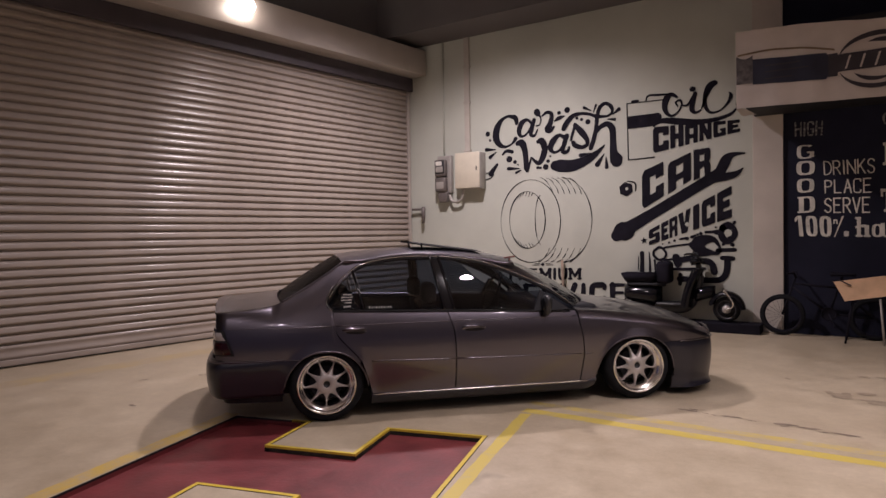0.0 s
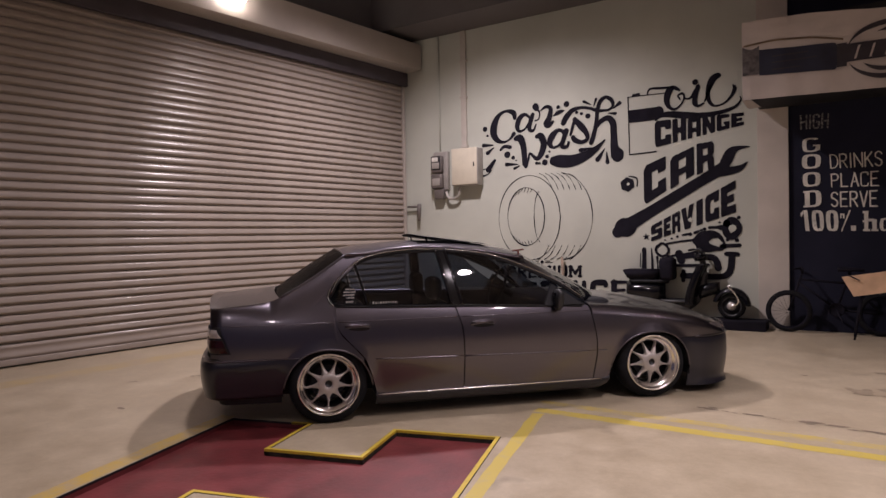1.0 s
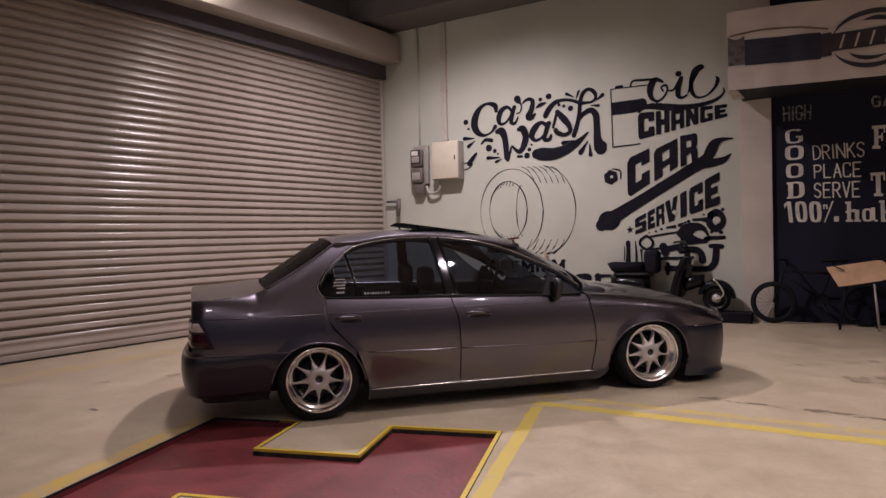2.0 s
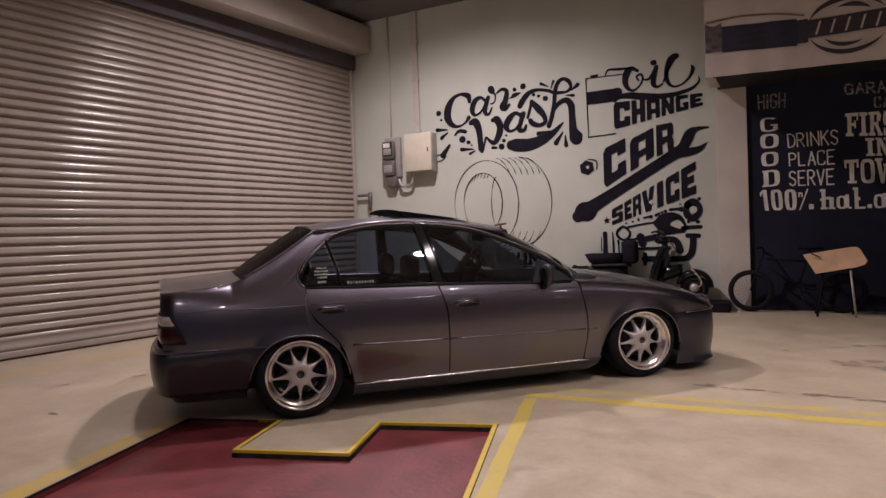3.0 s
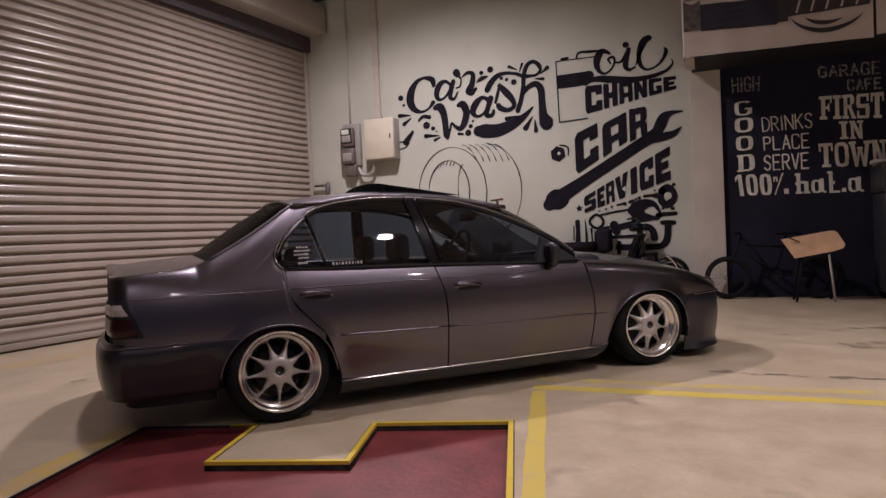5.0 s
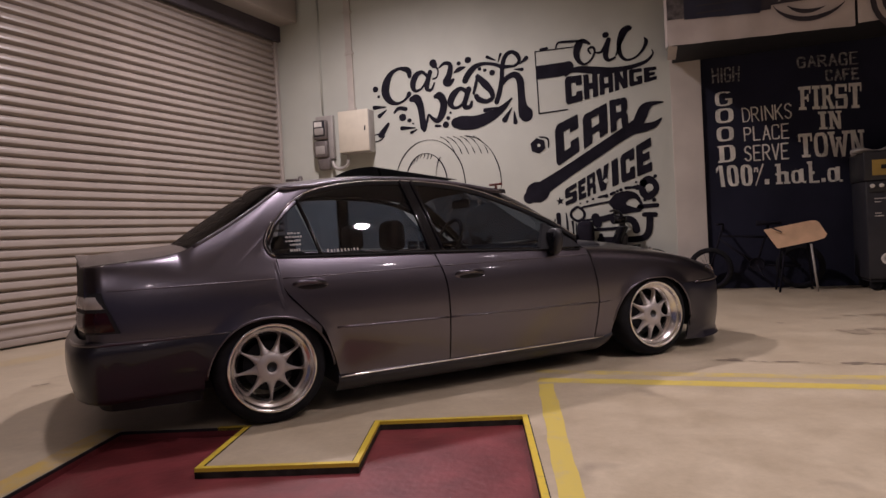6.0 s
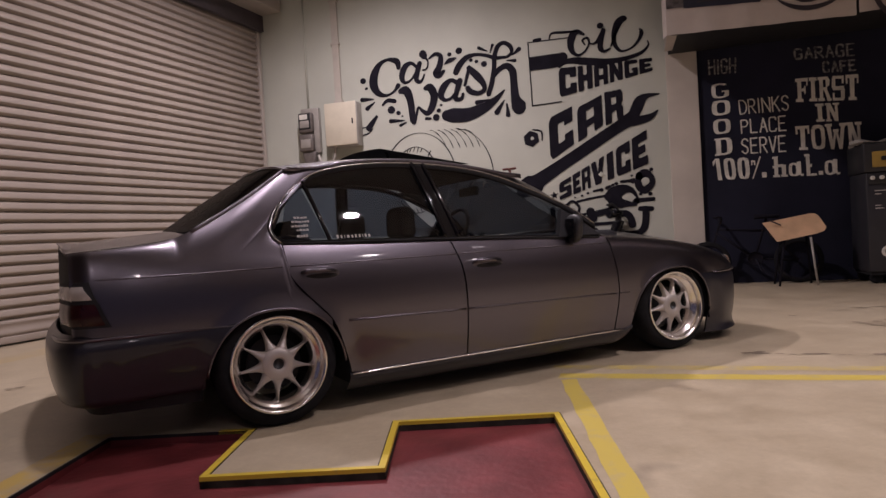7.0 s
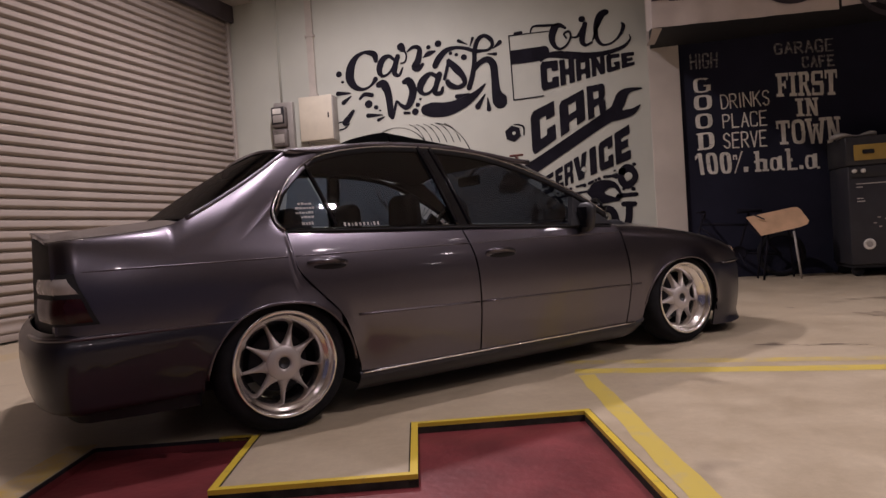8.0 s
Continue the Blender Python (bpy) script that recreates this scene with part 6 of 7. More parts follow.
def build_meter():
    ob = thing("electric_meter", "grey electric meter with glass window on the wall", "electric meter")
    part("meter_back", boxed(-5.80, 9.70, 2.06, -5.52, WALL_Y - 0.001, 2.70, bevel=0.01), GREY, ob, "grey mounting board")
    bm = bmesh.new()
    box(bm, -5.80, 9.60, 2.34, -5.585, 9.70, 2.63, 0.03)
    body = part("meter_body", bm, TAPGREY, ob, "dark grey meter housing")
    part("meter_bezel", boxed(-5.785, 9.592, 2.39, -5.600, 9.603, 2.612, bevel=0.003), SATIN, body, "black window bezel")
    part("meter_dial", boxed(-5.765, 9.586, 2.525, -5.64, 9.5915, 2.598, bevel=0.003), CHALK, body, "pale meter dial")
    part("meter_window", boxed(-5.765, 9.588, 2.41, -5.62, 9.5915, 2.51, bevel=0.003), GREY, body, "grey meter plate")
    bm = bmesh.new()
    box(bm, -5.805, 9.61, 2.08, -5.585, 9.70, 2.325, 0.025)
    lower = part("lower_housing", bm, TAPGREY, ob, "dark grey lower housing")
    part("cover_plate", boxed(-5.77, 9.602, 2.13, -5.62, 9.611, 2.25, bevel=0.004), GREY, lower, "paler cover plate")
    bm = bmesh.new()
    box(bm, -5.775, 9.64, 1.90, -5.56, 9.75, 2.075, 0.02)
    for v in bm.verts:
        if v.co.z < 1.98:
            v.co.x = -5.667 + (v.co.x + 5.667) * 0.72
    part("terminal_cover", bm, TAPGREY, ob, "tapered dark terminal cover")


build_breaker_box()
build_meter()


def build_pipe(name, label, category, pts, r, material, seg=10):
    bm = bmesh.new()
    tube(bm, pts, r, seg)
    return tagged(part(name, bm, material, None), label, category)


tagged(part("cable_duct", boxed(-5.262, WALL_Y - 0.045, 2.72, -5.165, WALL_Y - 0.001, 4.655, bevel=0.004), WALLPIPE, None, "", False), "flat painted cable duct running up the wall", "cable duct")
for _z in (2.74, 3.55, 4.15):
    tagged(part("duct_clip", boxed(-5.28, WALL_Y - 0.052, _z, -5.147, WALL_Y - 0.001, _z + 0.03, bevel=0.004), WALLPIPE, None, "", False), "painted clip over the cable duct", "duct clip", "duct clips")
build_pipe("wall_conduit", "thin painted conduit above the meter", "conduit", [(-5.70, WALL_Y - 0.018, 2.69), (-5.70, WALL_Y - 0.018, 4.655)], 0.014, WALL)
build_pipe("bent_conduit", "bent white conduit from meter to breaker box", "conduit", curve([(-5.55, 9.70, 2.02), (-5.50, 9.68, 1.92), (-5.40, 9.68, 1.90), (-5.30, 9.68, 1.95), (-5.27, 9.68, 2.11)], 20), 0.024, GREY)
_tap = thing("wall_tap", "grey tap on a short pipe beside the shutter", "tap")
_bm = bmesh.new()
tube(_bm, [(-6.350, 9.70, 1.80), (-6.110, 9.70, 1.80)], 0.022, 10)
part("tap_pipe", _bm, TAPGREY, _tap)
_bm = bmesh.new()
tube(_bm, [(-6.110, 9.70, 1.84), (-6.110, 9.69, 1.74), (-6.105, 9.68, 1.55)], [0.034, 0.040, 0.026], 10)
part("tap_body", _bm, TAPGREY, _tap, "drooping tap body")
_bm = bmesh.new()
tube(_bm, [(-6.140, 9.72, 1.80), (-6.140, WALL_Y, 1.80)], 0.018, 8)
part("tap_bracket", _bm, TAPGREY, _tap)

# ---- canopy with banners over the black wall ----
CLOTHWHITE = plain("white banner cloth", (0.50, 0.445, 0.405), 0.7, vary=0.08, scale=4, bump=0.15, fine=30)
NAVY = plain("navy banner print", (0.014, 0.016, 0.034), 0.6, vary=0.3, scale=6)
PRINT = plain("dark banner print", (0.030, 0.024, 0.030), 0.6, vary=0.25, scale=6)
KHAKI = plain("khaki banner print", (0.17, 0.12, 0.07), 0.6, vary=0.25, scale=6)
PHOTO = plain("dark photo print", (0.09, 0.08, 0.08), 0.6, vary=0.6, scale=16)
structure("canopy", boxed(-0.80, 8.78, 2.83, 6.0, WALL_Y - 0.004, 3.66), SATIN, "dark boxed canopy above the black wall")


def drape(x, z):
    """Small waves of hanging cloth: how far it stands out."""
    return 0.010 * math.sin(7.3 * x + 1.1) * math.sin(2.1 * z) + 0.006 * math.sin(17 * x + 3 * z)


def cloth_panel(parent, name, f, na, nb, material, label="", lift=0.0):
    """A flat print on the banner; f gives (x, height) over 0..1."""
    bm = bmesh.new()

    def g(a, b):
        x, z = f(a, b)
        return Vector((x, 8.735 - lift - drape(x, z), z))
    patch(bm, g, na, nb)
    return part(name, bm, material, parent, label)


def quad_of(x0, x1, z0, z1, skew=0.0):
    return lambda a, b: (x0 + (x1 - x0) * a + skew * b, z0 + (z1 - z0) * b)


banner = thing("shop_banner", "white cloth banner with dark blue print over a canopy", "banner")
bottom = line([(-0.85, 2.785), (0.2, 2.755), (0.93, 2.735)])
top_edge = line([(-0.87, 3.675), (-0.3, 3.665), (0.1, 3.625), (0.6, 3.575), (0.93, 3.57)])
sheet = cloth_panel(banner, "banner_sheet", lambda a, b: (-0.86 + 1.79 * a, bottom(-0.86 + 1.79 * a) + (top_edge(-0.86 + 1.79 * a) - bottom(-0.86 + 1.79 * a)) * b), 40, 14, CLOTHWHITE, "wrinkled white cloth")
cloth_panel(banner, "printed_field", lambda a, b: (-0.68 + (0.80 - 0.06 * (2 * b - 1) ** 2) * a, 3.045 + 0.29 * b - 0.045 * a), 20, 6, NAVY, "dark blue printed field", 0.006)
cloth_panel(banner, "printed_photo", lambda a, b: (-0.855 + 0.175 * a, 3.06 + (0.33 - 0.04 * math.sin(3 * a)) * b), 6, 6, PHOTO, "dark printed photo", 0.006)
cloth_panel(banner, "printed_stripe", lambda a, b: (-0.84 + 0.98 * a, 3.345 + 0.10 * math.sin(math.pi * (0.2 + 0.72 * a)) - 0.02 + 0.022 * b - 0.05 * a), 24, 1, KHAKI, "khaki printed stripe", 0.008)
for z, w in ((3.24, 0.36), (3.17, 0.44), (3.09, 0.28)):
    cloth_panel(banner, "print_bar", quad_of(-0.55, -0.55 + w, z - 0.008, z + 0.008), 6, 1, PRINT, "faint line of small print", 0.009)
# emblem: two swept arcs round a slanted band
for r, a0, a1, t in ((1.0, 25, 165, 0.055), (1.0, 200, 330, 0.05), (0.74, 40, 110, 0.05), (0.72, 215, 300, 0.045)):
    cloth_panel(banner, "emblem_arc", lambda a, b, r=r, a0=a0, a1=a1, t=t: (
        0.535 + (r * 0.37 + t * (b - 0.5) * math.sin(math.pi * a)) * math.cos(radians(a0 + (a1 - a0) * a)),
        3.150 + (r * 0.28 + t * (b - 0.5) * math.sin(math.pi * a)) * math.sin(radians(a0 + (a1 - a0) * a))), 20, 2, PRINT, "dark emblem arc", 0.008)
cloth_panel(banner, "emblem_band", lambda a, b: (0.10 + 0.80 * a + 0.05 * b, 3.06 + 0.19 * b + 0.01 * a), 16, 3, PRINT, "slanted dark emblem band", 0.011)
cloth_panel(banner, "emblem_band", lambda a, b: (0.08 + 0.09 * a, 3.02 + 0.25 * b), 3, 3, PRINT, "slanted dark emblem band", 0.010)
for k in range(5):
    cloth_panel(banner, "emblem_gap", lambda a, b, k=k: (0.235 + 0.135 * k + 0.02 * a + 0.04 * b, 3.085 + 0.14 * b), 1, 2, CLOTHWHITE, "pale gap in the emblem", 0.014)
bm = bmesh.new()
patch(bm, lambda a, b: Vector((-0.86 - 0.02 * math.sin(3 * a), 8.735 + 0.62 * a, 2.785 + 0.10 * a + (0.89 - 0.25 * a) * b)), 10, 8)
part("banner_return", bm, CLOTHWHITE, banner, "cloth folded round the canopy's end")
bm = bmesh.new()
patch(bm, lambda a, b: Vector((-0.86 + 0.10 * a, 8.74 + 0.9 * b, 2.785 - 0.012 * a + 0.06 * b - 0.05 * math.sin(math.pi * b) * (1 - a))), 4, 8)
part("banner_hem", bm, CLOTHWHITE, banner, "loose hem under the canopy")
second = thing("shop_banner", "second pale banner with dark curved print on the canopy", "banner")
cloth_panel(second, "banner_sheet", quad_of(0.955, 2.9, 2.76, 3.57), 20, 8, CLOTHWHITE, "wrinkled pale cloth", -0.004)
for r in (0.34, 0.24):
    cloth_panel(second, "printed_arc", lambda a, b, r=r: (1.45 + (r + 0.05 * b) * math.cos(math.pi * 1.3 * a + 2.4), 2.98 + (r + 0.05 * b) * math.sin(math.pi * 1.3 * a + 2.4)), 16, 1, PRINT, "dark printed arc", 0.006)

# ---- black motor scooter on the kerb ----
GLOSSBLACK = plain("scooter gloss black", (0.006, 0.006, 0.008), 0.12, vary=0.15, scale=10, bump=0, spec=0.3)


def hull(bm, x0, x1, y, half, low, high, bulge=2.0, n=14, seg=14):
    """A rounded shell between stations x0 and x1; low and high are functions of 0..1."""
    rows = []
    for i in range(n + 1):
        a = i / n
        w = half * (max(1 - abs(2 * a - 1) ** bulge, 0.02)) ** 0.5
        lo, hi = low(a), high(a)
        rows.append([bm.verts.new((x0 + (x1 - x0) * a, y + w * math.cos(t), (lo + hi) / 2 + (hi - lo) / 2 * math.sin(t))) for t in (2 * math.pi * k / seg for k in range(seg))])
    for a, b in zip(rows, rows[1:]):
        for k in range(seg):
            bm.faces.new((a[k], a[(k + 1) % seg], b[(k + 1) % seg], b[k]))
    bm.faces.new(rows[0][::-1])
    bm.faces.new(rows[-1])
    return bm


def wheel_parts(parent, x, y, z, r, width, rim_material, spokes=0):
    bm = bmesh.new()
    lathe(bm, [(r - 0.045, -width / 2), (r - 0.012, -width / 2), (r, -width / 4), (r, width / 4), (r - 0.012, width / 2), (r - 0.045, width / 2), (r - 0.045, -width / 2)], 32)
    tyre = part("tyre", bm, RUBBER, parent, "black tyre", True, pose(x, y, z))
    bm = bmesh.new()
    lathe(bm, [(r - 0.044, -width / 3), (r - 0.062, -width / 4), (r - 0.062, width / 4), (r - 0.044, width / 3)], 32)
    part("rim", bm, rim_material, parent, "", True, pose(x, y, z))
    bm = bmesh.new()
    if spokes:
        for k in range(spokes):
            a = 2 * math.pi * k / spokes
            tube(bm, [(0.02 * math.cos(a + 0.6), 0.02 * (-1) ** k, 0.02 * math.sin(a + 0.6)), ((r - 0.06) * math.cos(a), 0, (r - 0.06) * math.sin(a))], 0.0015, 4)
        part("spokes", bm, rim_material, parent, "thin wire spokes", True, pose(x, y, z))
    else:
        lathe(bm, [(0.001, -0.035), (0.035, -0.035), (0.045, -0.02), (r - 0.06, -0.012), (r - 0.06, 0.012), (0.04, 0.02), (0.001, 0.02)], 24)
        part("wheel_disc", bm, rim_material, parent, "", True, pose(x, y, z))


def build_scooter():
    sc = thing("motor_scooter", "black motor scooter with round chrome-hubbed wheels on the kerb", "scooter")
    y, g = 9.60, 0.125
    wheel_parts(sc, -1.130, y, g + 0.170, 0.170, 0.08, BLACK)
    part("hub", lathe(bmesh.new(), [(0.001, -0.062), (0.030, -0.060), (0.048, -0.052), (0.055, -0.036), (0.055, 0.05)], 24), SILVER, sc, "bright wheel hub", True, pose(-1.130, y, g + 0.170))
    wheel_parts(sc, -2.25, y, g + 0.170, 0.170, 0.09, BLACK)
    bm = bmesh.new()
    n = 14
    rows = []
    for i in range(n + 1):
        t = radians(-2 + 172 * i / n)
        rows.append([bm.verts.new((-1.130 + (0.222 + dr) * math.cos(t), y + dy, g + 0.185 + (0.222 + dr) * math.sin(t))) for dy, dr in ((-0.07, -0.05), (-0.06, -0.005), (0, 0.012), (0.06, -0.005), (0.07, -0.05))])
    for a, b in zip(rows, rows[1:]):
        for k in range(4):
            bm.faces.new((a[k], a[k + 1], b[k + 1], b[k]))
    part("front_mudguard", bm, GLOSSBLACK, sc, "glossy black front mudguard")
    bm = bmesh.new()
    for dy in (-0.075, 0.075):
        tube(bm, curve([(-1.130, y + dy, g + 0.170), (-1.065, y + dy, 0.32), (-1.040, y + dy, 0.39), (-1.10, y + dy, 0.49), (-1.17, y + 0.8 * dy, 0.56)], 12), 0.013, 8)
    part("fork", bm, POLISH, sc, "bright front fork")
    bm = bmesh.new()
    rows = []
    for i in range(13):
        a = i / 12
        p = Vector((-1.68 + 0.14 * a ** 1.6, 0, 0.31 + 0.52 * a))
        w = 0.19 - 0.08 * a ** 2
        rows.append([bm.verts.new((p.x + 0.05 * (1 - (k / 4 - 1) ** 2) + d, y + w * (k / 4 - 1), p.z)) for d in (0.0, 0.085) for k in range(9)])
    for a, b in zip(rows, rows[1:]):
        for k in range(8):
            bm.faces.new((a[k], a[k + 1], b[k + 1], b[k]))
            bm.faces.new((a[9 + k], a[10 + k], b[10 + k], b[9 + k]))
        bm.faces.new((a[0], b[0], b[9], a[9]))
        bm.faces.new((a[8], b[8], b[17], a[17]))
    part("leg_shield", bm, GLOSSBLACK, sc, "glossy black leg shield")
    bm = bmesh.new()
    tube(bm, curve([(-2.05, y, 0.32), (-1.90, y, 0.285), (-1.70, y, 0.29), (-1.58, y, 0.38), (-1.50, y, 0.56), (-1.47, y, 0.74)], 18), [0.075] * 12 + [0.06] * 7, 12)
    part("step_through_frame", bm, BLACK, sc, "black step-through frame")
    bm = bmesh.new()
    box(bm, -2.02, y - 0.16, 0.325, -1.62, y + 0.16, 0.365, 0.018)
    part("floorboard", bm, BLACK, sc, "black floorboard")
    part("rear_body", hull(bmesh.new(), -2.50, -1.97, y, 0.18, lambda a: 0.31 + 0.06 * (1 - a), lambda a: 0.61 - 0.03 * abs(a - 0.5), 5.0), GLOSSBLACK, sc, "rounded glossy black rear body")
    part("seat", hull(bmesh.new(), -2.46, -1.92, y, 0.15, lambda a: 0.575, lambda a: 0.635 + 0.01 * a, 5.0), SATIN, sc, "matt black seat")
    bm = bmesh.new()
    vs = bmesh.ops.create_cube(bm, size=1)["verts"]
    for v in vs:
        k = 1.0 if v.co.z > 0 else 0.74
        v.co = Vector((-2.265 + v.co.x * 0.50 * k, y + v.co.y * 0.34 * k, 0.700 + v.co.z * 0.13))
    bmesh.ops.bevel(bm, geom=bm.edges[:], offset=0.012, segments=2, affect="EDGES")
    part("carrier_tray", bm, INK, sc, "shallow black tray behind the seat")
    bm = bmesh.new()
    box(bm, -2.030, y - 0.13, 0.62, -1.835, y + 0.13, 0.930, 0.05)
    part("top_box", bm, INK, sc, "black rounded box on the seat")
    bm = bmesh.new()
    tube(bm, [(-1.50, y, 0.55), (-1.47, y, 0.80), (-1.505, y, 1.00)], [0.05, 0.045, 0.03], 10)
    part("steering_column", bm, BLACK, sc, "black steering column")
    bm = bmesh.new()
    tube(bm, curve([(-1.60, y - 0.30, 1.03), (-1.54, y - 0.22, 1.04), (-1.50, y, 1.00), (-1.54, y + 0.14, 1.04), (-1.60, y + 0.155, 1.03)], 16), 0.014, 8)
    part("handlebar", bm, BLACK, sc, "black handlebar")
    part("headlamp", hull(bmesh.new(), -1.58, -1.42, y, 0.09, lambda a: 0.87 + 0.03 * a, lambda a: 0.99 - 0.03 * a), GLOSSBLACK, sc, "black headlamp cowl")
    part("front_apron", hull(bmesh.new(), -1.56, -1.27, y, 0.11, lambda a: 0.36 + 0.10 * a, lambda a: 0.58 + 0.03 * a), GLOSSBLACK, sc, "glossy black front apron")

build_scooter()


def build_bicycle():
    b = thing("bicycle", "small black bicycle leaning by the black wall", "bicycle")
    y = 9.62
    wheel_parts(b, -0.475, y, 0.262, 0.26, 0.045, INK, 20)
    wheel_parts(b, 0.50, y, 0.262, 0.26, 0.045, INK, 20)
    bm = bmesh.new()
    for pts in (((-0.475, 0.262), (-0.33, 0.72)), ((-0.36, 0.62), (0.04, 0.30)), ((-0.34, 0.66), (0.16, 0.62)), ((0.04, 0.30), (0.18, 0.76)), ((0.04, 0.30), (0.50, 0.262)), ((0.16, 0.62), (0.50, 0.262))):
        tube(bm, [(pts[0][0], y, pts[0][1]), (pts[1][0], y, pts[1][1])], 0.014, 8)
    part("frame", bm, INK, b, "black tube frame")
    bm = bmesh.new()
    tube(bm, curve([(-0.40, y - 0.26, 0.80), (-0.33, y - 0.20, 0.80), (-0.32, y, 0.73), (-0.33, y + 0.12, 0.80), (-0.38, y + 0.14, 0.80)], 14), 0.012, 8)
    part("handlebar", bm, INK, b, "black handlebar")
    part("saddle", hull(bmesh.new(), 0.05, 0.32, y, 0.07, lambda a: 0.76, lambda a: 0.82 - 0.02 * a), INK, b, "black saddle")
    bm = bmesh.new()
    lathe(bm, [(0.08, -0.006), (0.085, 0), (0.08, 0.006), (0.001, 0.006)], 20)
    part("chain_wheel", bm, INK, b, "black chain wheel", True, pose(0.04, y - 0.04, 0.30))
    bm = bmesh.new()
    tube(bm, [(0.04, y - 0.06, 0.30), (0.10, y - 0.07, 0.16), (0.10, y - 0.15, 0.16)], 0.010, 6)
    part("pedal", bm, INK, b, "black crank and pedal")


build_bicycle()
CARD = plain("brown cardboard", (0.62, 0.40, 0.24), 0.85, vary=0.12, scale=7, bump=0.1)
_bm = bmesh.new()
prism(_bm, [(0.0, 0.0), (0.40, 0.075), (0.485, 0.105), (0.512, 0.150), (0.455, 0.292), (0.425, 0.318), (0.37, 0.320), (-0.12, 0.235)], 0, 0.012)
for _v in _bm.verts:
    _x, _z, _d = _v.co
    _v.co = Vector((_x, _d + 0.55 * _z, _z * 0.92))
_card = tagged(part("cardboard_sheet", _bm, CARD, None, "", False, pose(0.215, 9.25, 0.495)), "torn brown cardboard sheet on a thin stand", "cardboard")
_bm = bmesh.new()
box(_bm, 0.03, 0.0, 0.06, 0.17, 0.004, 0.075)
part("tear", _bm, PRINT, _card, "dark tear in the cardboard", False, pose(-0.12, 0.075, 0.20, 0, 28, 0))
_stand = thing("work_stand", "thin black folding stand under the cardboard", "stand")
for _x0, _x1 in ((0.30, 0.22), (0.56, 0.60)):
    for _dy in (0.02, 0.22):
        _bm = bmesh.new()
        tube(_bm, [(_x0, 9.28 + _dy, 0.52 + 0.4 * _dy), (_x1, 9.22 + 1.4 * _dy, 0.0)], 0.012, 8)
        part("leg", _bm, GREY if _x0 > 0.5 and _dy < 0.1 else INK, _stand)
_bm = bmesh.new()
tube(_bm, [(0.30, 9.36, 0.555), (0.585, 9.36, 0.555)], 0.012, 8)
part("crossbar", _bm, BLACK, _stand)


_wood = plain("weathered wood", (0.26, 0.20, 0.15), 0.8, vary=0.2, scale=12, bump=0.2)
_bm = bmesh.new()
tube(_bm, [(-3.47, 9.66, 0.135), (-3.49, 9.69, 0.50), (-3.515, 9.715, 0.93)], 0.021, 10)
tagged(part("wooden_pole", _bm, _wood, None), "short weathered wooden pole leaning on the wall", "pole")


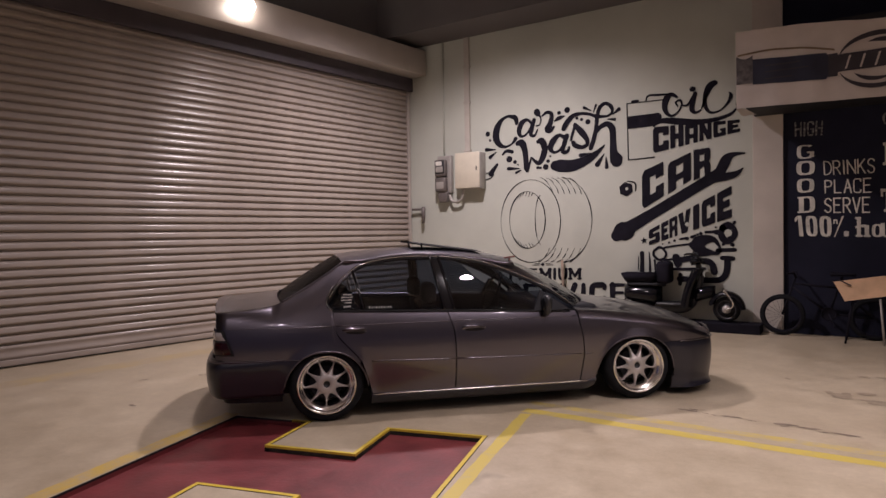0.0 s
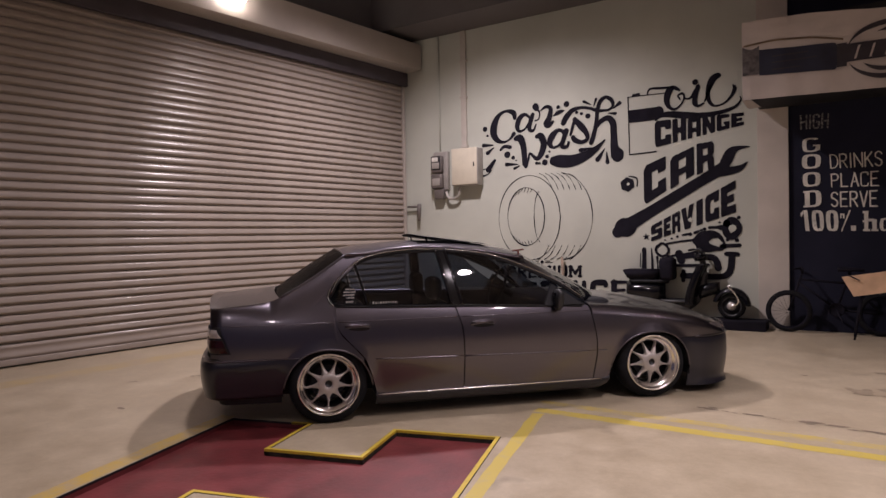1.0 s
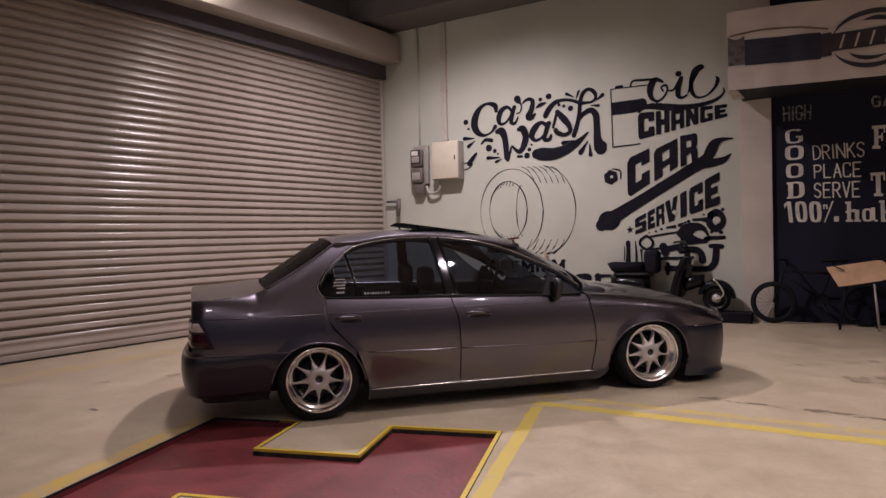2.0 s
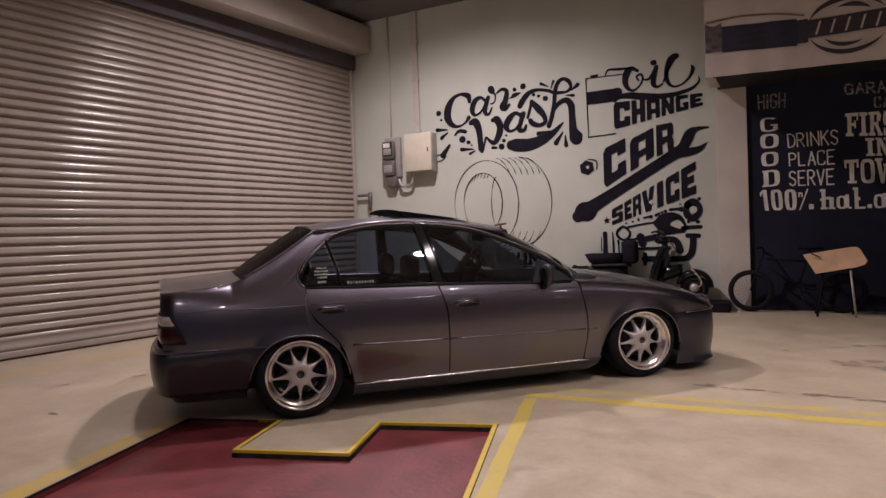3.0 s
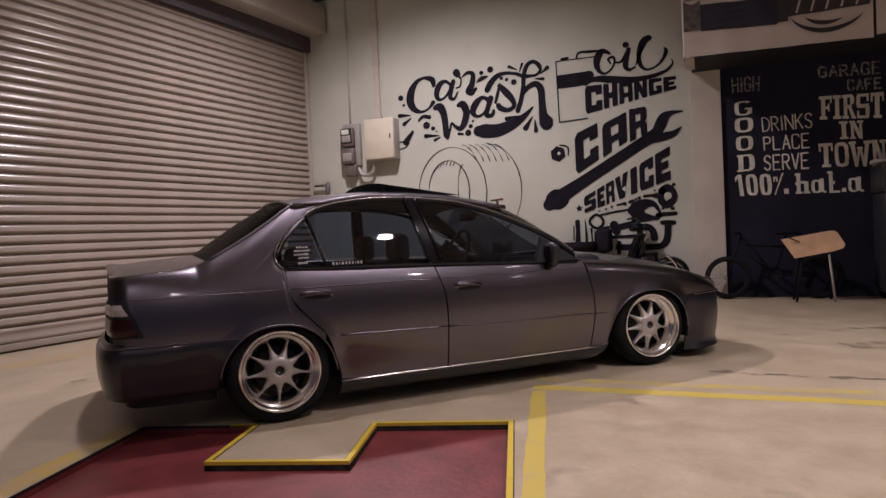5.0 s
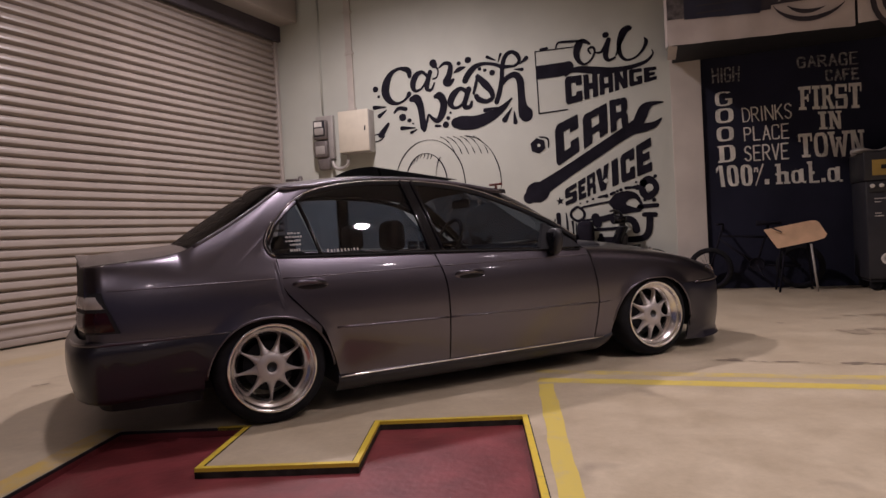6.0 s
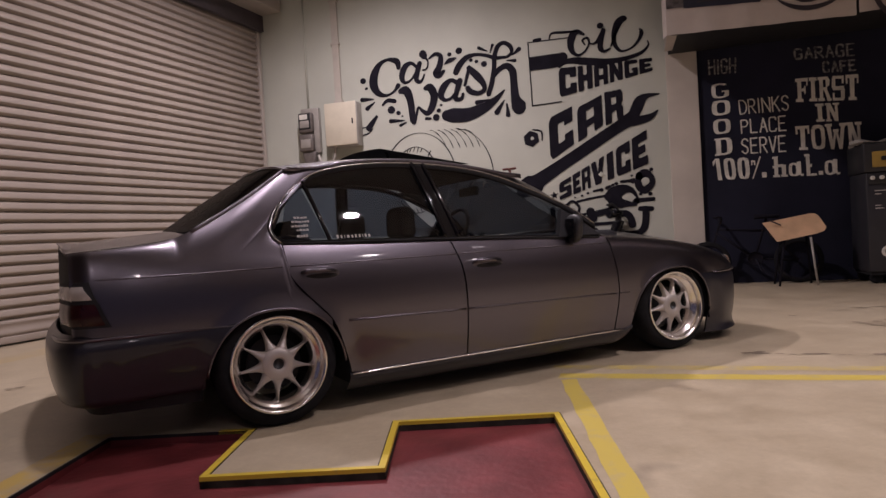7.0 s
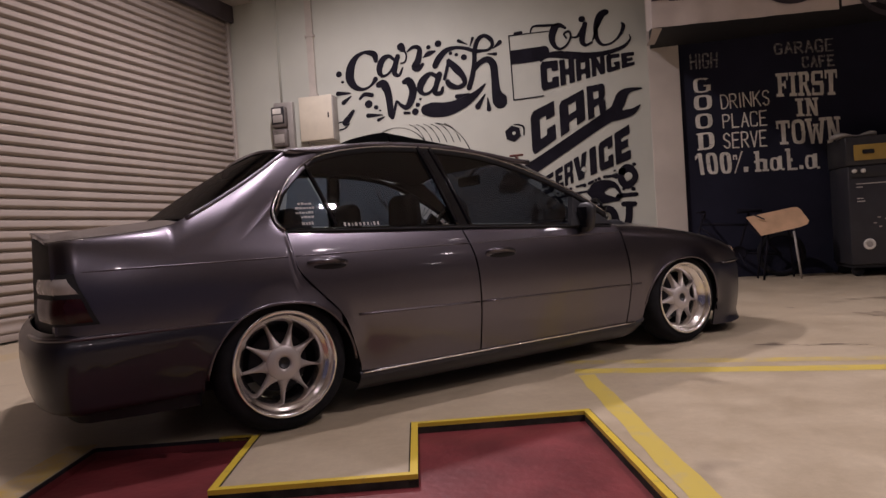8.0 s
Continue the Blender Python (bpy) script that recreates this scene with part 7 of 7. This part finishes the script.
def build_machine():
    mc = thing("workshop_machine", "dark grey workshop machine with yellow panel and knobs", "machine")
    GREYBODY = plain("dark grey enamel", (0.030, 0.030, 0.036), 0.4, vary=0.12, scale=8)
    GOLD = plain("yellow panel paint", (0.36, 0.24, 0.05), 0.5, vary=0.12, scale=9)
    x0, x1, yf = 1.07, 1.95, 9.15
    part("cabinet_body", boxed(x0, yf, 0.13, x1, 9.70, 1.18, bevel=0.012), GREYBODY, mc)
    part("upper_cabinet", boxed(x0 - 0.015, yf - 0.01, 1.183, x1 + 0.015, 9.70, 1.49, bevel=0.012), BLACK, mc, "black upper cabinet")
    part("yellow_panel", boxed(x0 + 0.06, yf - 0.022, 1.235, x1 - 0.06, yf - 0.011, 1.40, bevel=0.004), GOLD, mc, "yellow front panel")
    part("slot_handle", boxed(x0 + 0.14, yf - 0.034, 1.30, x0 + 0.25, yf - 0.0225, 1.345, bevel=0.01), SATIN, mc, "black slot handle")
    part("control_strip", boxed(x0 + 0.02, yf - 0.012, 1.06, x1 - 0.02, yf - 0.001, 1.165, bevel=0.004), BLACK, mc, "black control strip")
    for x in (x0 + 0.055, x0 + 0.14):
        bm = bmesh.new()
        lathe(bm, [(0.001, -0.03), (0.018, -0.03), (0.022, -0.02), (0.022, 0.0)], 20)
        part("knob", bm, CHALK, mc, "white control knob", True, pose(x, yf - 0.013, 1.125))
    for z, w in ((0.985, 0.5), (0.95, 0.06), (0.83, 0.06), (0.80, 0.08)):
        part("print_bar", boxed(x0 + 0.075, yf - 0.004, z, x0 + 0.075 + w, yf - 0.0005, z + 0.008), CHALK, mc, "pale line of small print", False)
    for k, (dx, z) in enumerate(((0.26, 0.62), (0.22, 0.56), (0.27, 0.52), (0.33, 0.60), (0.36, 0.47))):
        part("scuff", boxed(x0 + dx, yf - 0.003, z, x0 + dx + 0.03, yf - 0.0005, z + 0.012), GREY, mc, "pale scuff", False)
    bm = bmesh.new()
    lathe(bm, [(0.001, -0.004), (0.032, -0.004), (0.036, -0.009), (0.056, -0.009), (0.060, 0.0)], 28)
    part("round_badge", bm, CHALK, mc, "round pale badge", True, pose(x0 + 0.175, yf - 0.001, 0.345))
    bm = bmesh.new()
    lathe(bm, [(0.001, -0.011), (0.016, -0.011), (0.03, -0.006)], 20)
    part("badge_centre", bm, GREY, mc, "grey badge centre", True, pose(x0 + 0.175, yf - 0.001, 0.345))
    for x in (x0 + 0.08, x1 - 0.08):
        for y in (yf + 0.08, 9.62):
            bm = bmesh.new()
            lathe(bm, [(0.001, -0.02), (0.055, -0.02), (0.062, -0.01), (0.062, 0.01), (0.055, 0.02), (0.001, 0.02)], 20)
            part("castor", bm, RUBBER, mc, "black castor", True, pose(x, y, 0.064))
    part("base_plinth", boxed(x0 + 0.02, yf + 0.02, 0.095, x1 - 0.02, 9.68, 0.128), SATIN, mc, "black base", False)
    rag = hull(bmesh.new(), 0.98, 1.42, 9.32, 0.13, lambda a: 1.49, lambda a: 1.535 + 0.02 * math.sin(9 * a), 6.0)
    tagged(part("rag", rag, GREY, None), "crumpled pale rag on top of the machine", "rag")


build_machine()

# ---- lamps ----
LAMPGLOW = glow("lit lamp glass", (1.0, 0.88, 0.78), 30.0)
for _x, _y, _z, _w, _c, _b in LAMPS:
    _l = thing("high_bay_lamp", "round metal high-bay lamp hanging from the ceiling", "ceiling lamp", pose(_x, _y, _z), "high-bay lamps")
    part("shade", lathe(bmesh.new(), [(0.05, 0.22), (0.09, 0.20), (0.20, 0.06), (0.215, 0.02), (0.20, 0.025), (0.08, 0.19)], 32, "Z"), GREY, _l, "grey bell shade")
    _bm = bmesh.new()
    tube(_bm, [(0, 0, 0.20), (0, 0, 5.4 - _z)], 0.012, 8)
    part("stem", _bm, GREY, _l)
_l = thing("bulkhead_lamp", "lit round lamp on the front of the shutter hood", "wall lamp")
_bm = bmesh.new()
_c = SHUT @ Vector((3.62, 0.425, 4.385))
tube(_bm, [tuple(SHUT @ Vector((3.62, 0.42, 4.385))), tuple(SHUT @ Vector((3.62, 0.455, 4.385)))], 0.085, 24)
part("lamp_base", _bm, GREY, _l)
_bm = bmesh.new()
bmesh.ops.create_uvsphere(_bm, u_segments=20, v_segments=12, radius=0.115)
part("lamp_glass", _bm, LAMPGLOW, _l, "glowing lamp glass", True, Matrix.Translation(SHUT @ Vector((3.62, 0.50, 4.385))))

# ---- marks on the floor ----
STAIN = plain("oil stain", (0.215, 0.170, 0.130), 0.5, vary=0.35, scale=14)
BLOTCH = plain("faded oil blotch", (0.295, 0.240, 0.172), 0.45, vary=0.30, scale=11)
_rng = random.Random(5)
for _x, _y, _a, _b in ((-0.66, 5.40, 0.07, 0.025), (-0.50, 5.36, 0.05, 0.02), (-0.34, 5.37, 0.07, 0.022), (-0.22, 5.33, 0.03, 0.015), (0.02, 5.33, 0.12, 0.035), (0.24, 5.28, 0.05, 0.018), (0.36, 5.29, 0.08, 0.02),
                       (0.25, 6.5, 0.16, 0.12), (0.5, 6.35, 0.12, 0.06), (-0.15, 6.9, 0.05, 0.03), (-5.0, 4.35, 0.05, 0.05), (-4.5, 3.3, 0.05, 0.03), (-3.9, 2.0, 0.05, 0.03), (-3.6, 1.75, 0.04, 0.03), (0.6, 7.3, 0.2, 0.06), (-5.3, 3.9, 0.04, 0.05)):
    _bm = bmesh.new()
    for _k in range(7 if _a > 0.06 else 3):
        _u, _v, _q = _rng.gauss(0, 0.5) * _a, _rng.gauss(0, 0.5) * _b, _rng.uniform(0.25, 0.7)
        _bm.faces.new([_bm.verts.new((_u + _q * _a * math.cos(t) * _rng.uniform(0.55, 1.2), _v + _q * _b * math.sin(t) * _rng.uniform(0.55, 1.2), 0.00015 * _k)) for t in (2 * math.pi * k / 13 for k in range(13))])
    tagged(part("floor_stain", _bm, BLOTCH if _b > 0.04 else STAIN, None, "dark oil spot on the concrete", False, pose(_x, _y, 0.0025, 0, 0, _rng.uniform(-12, 6))), kind="structure")
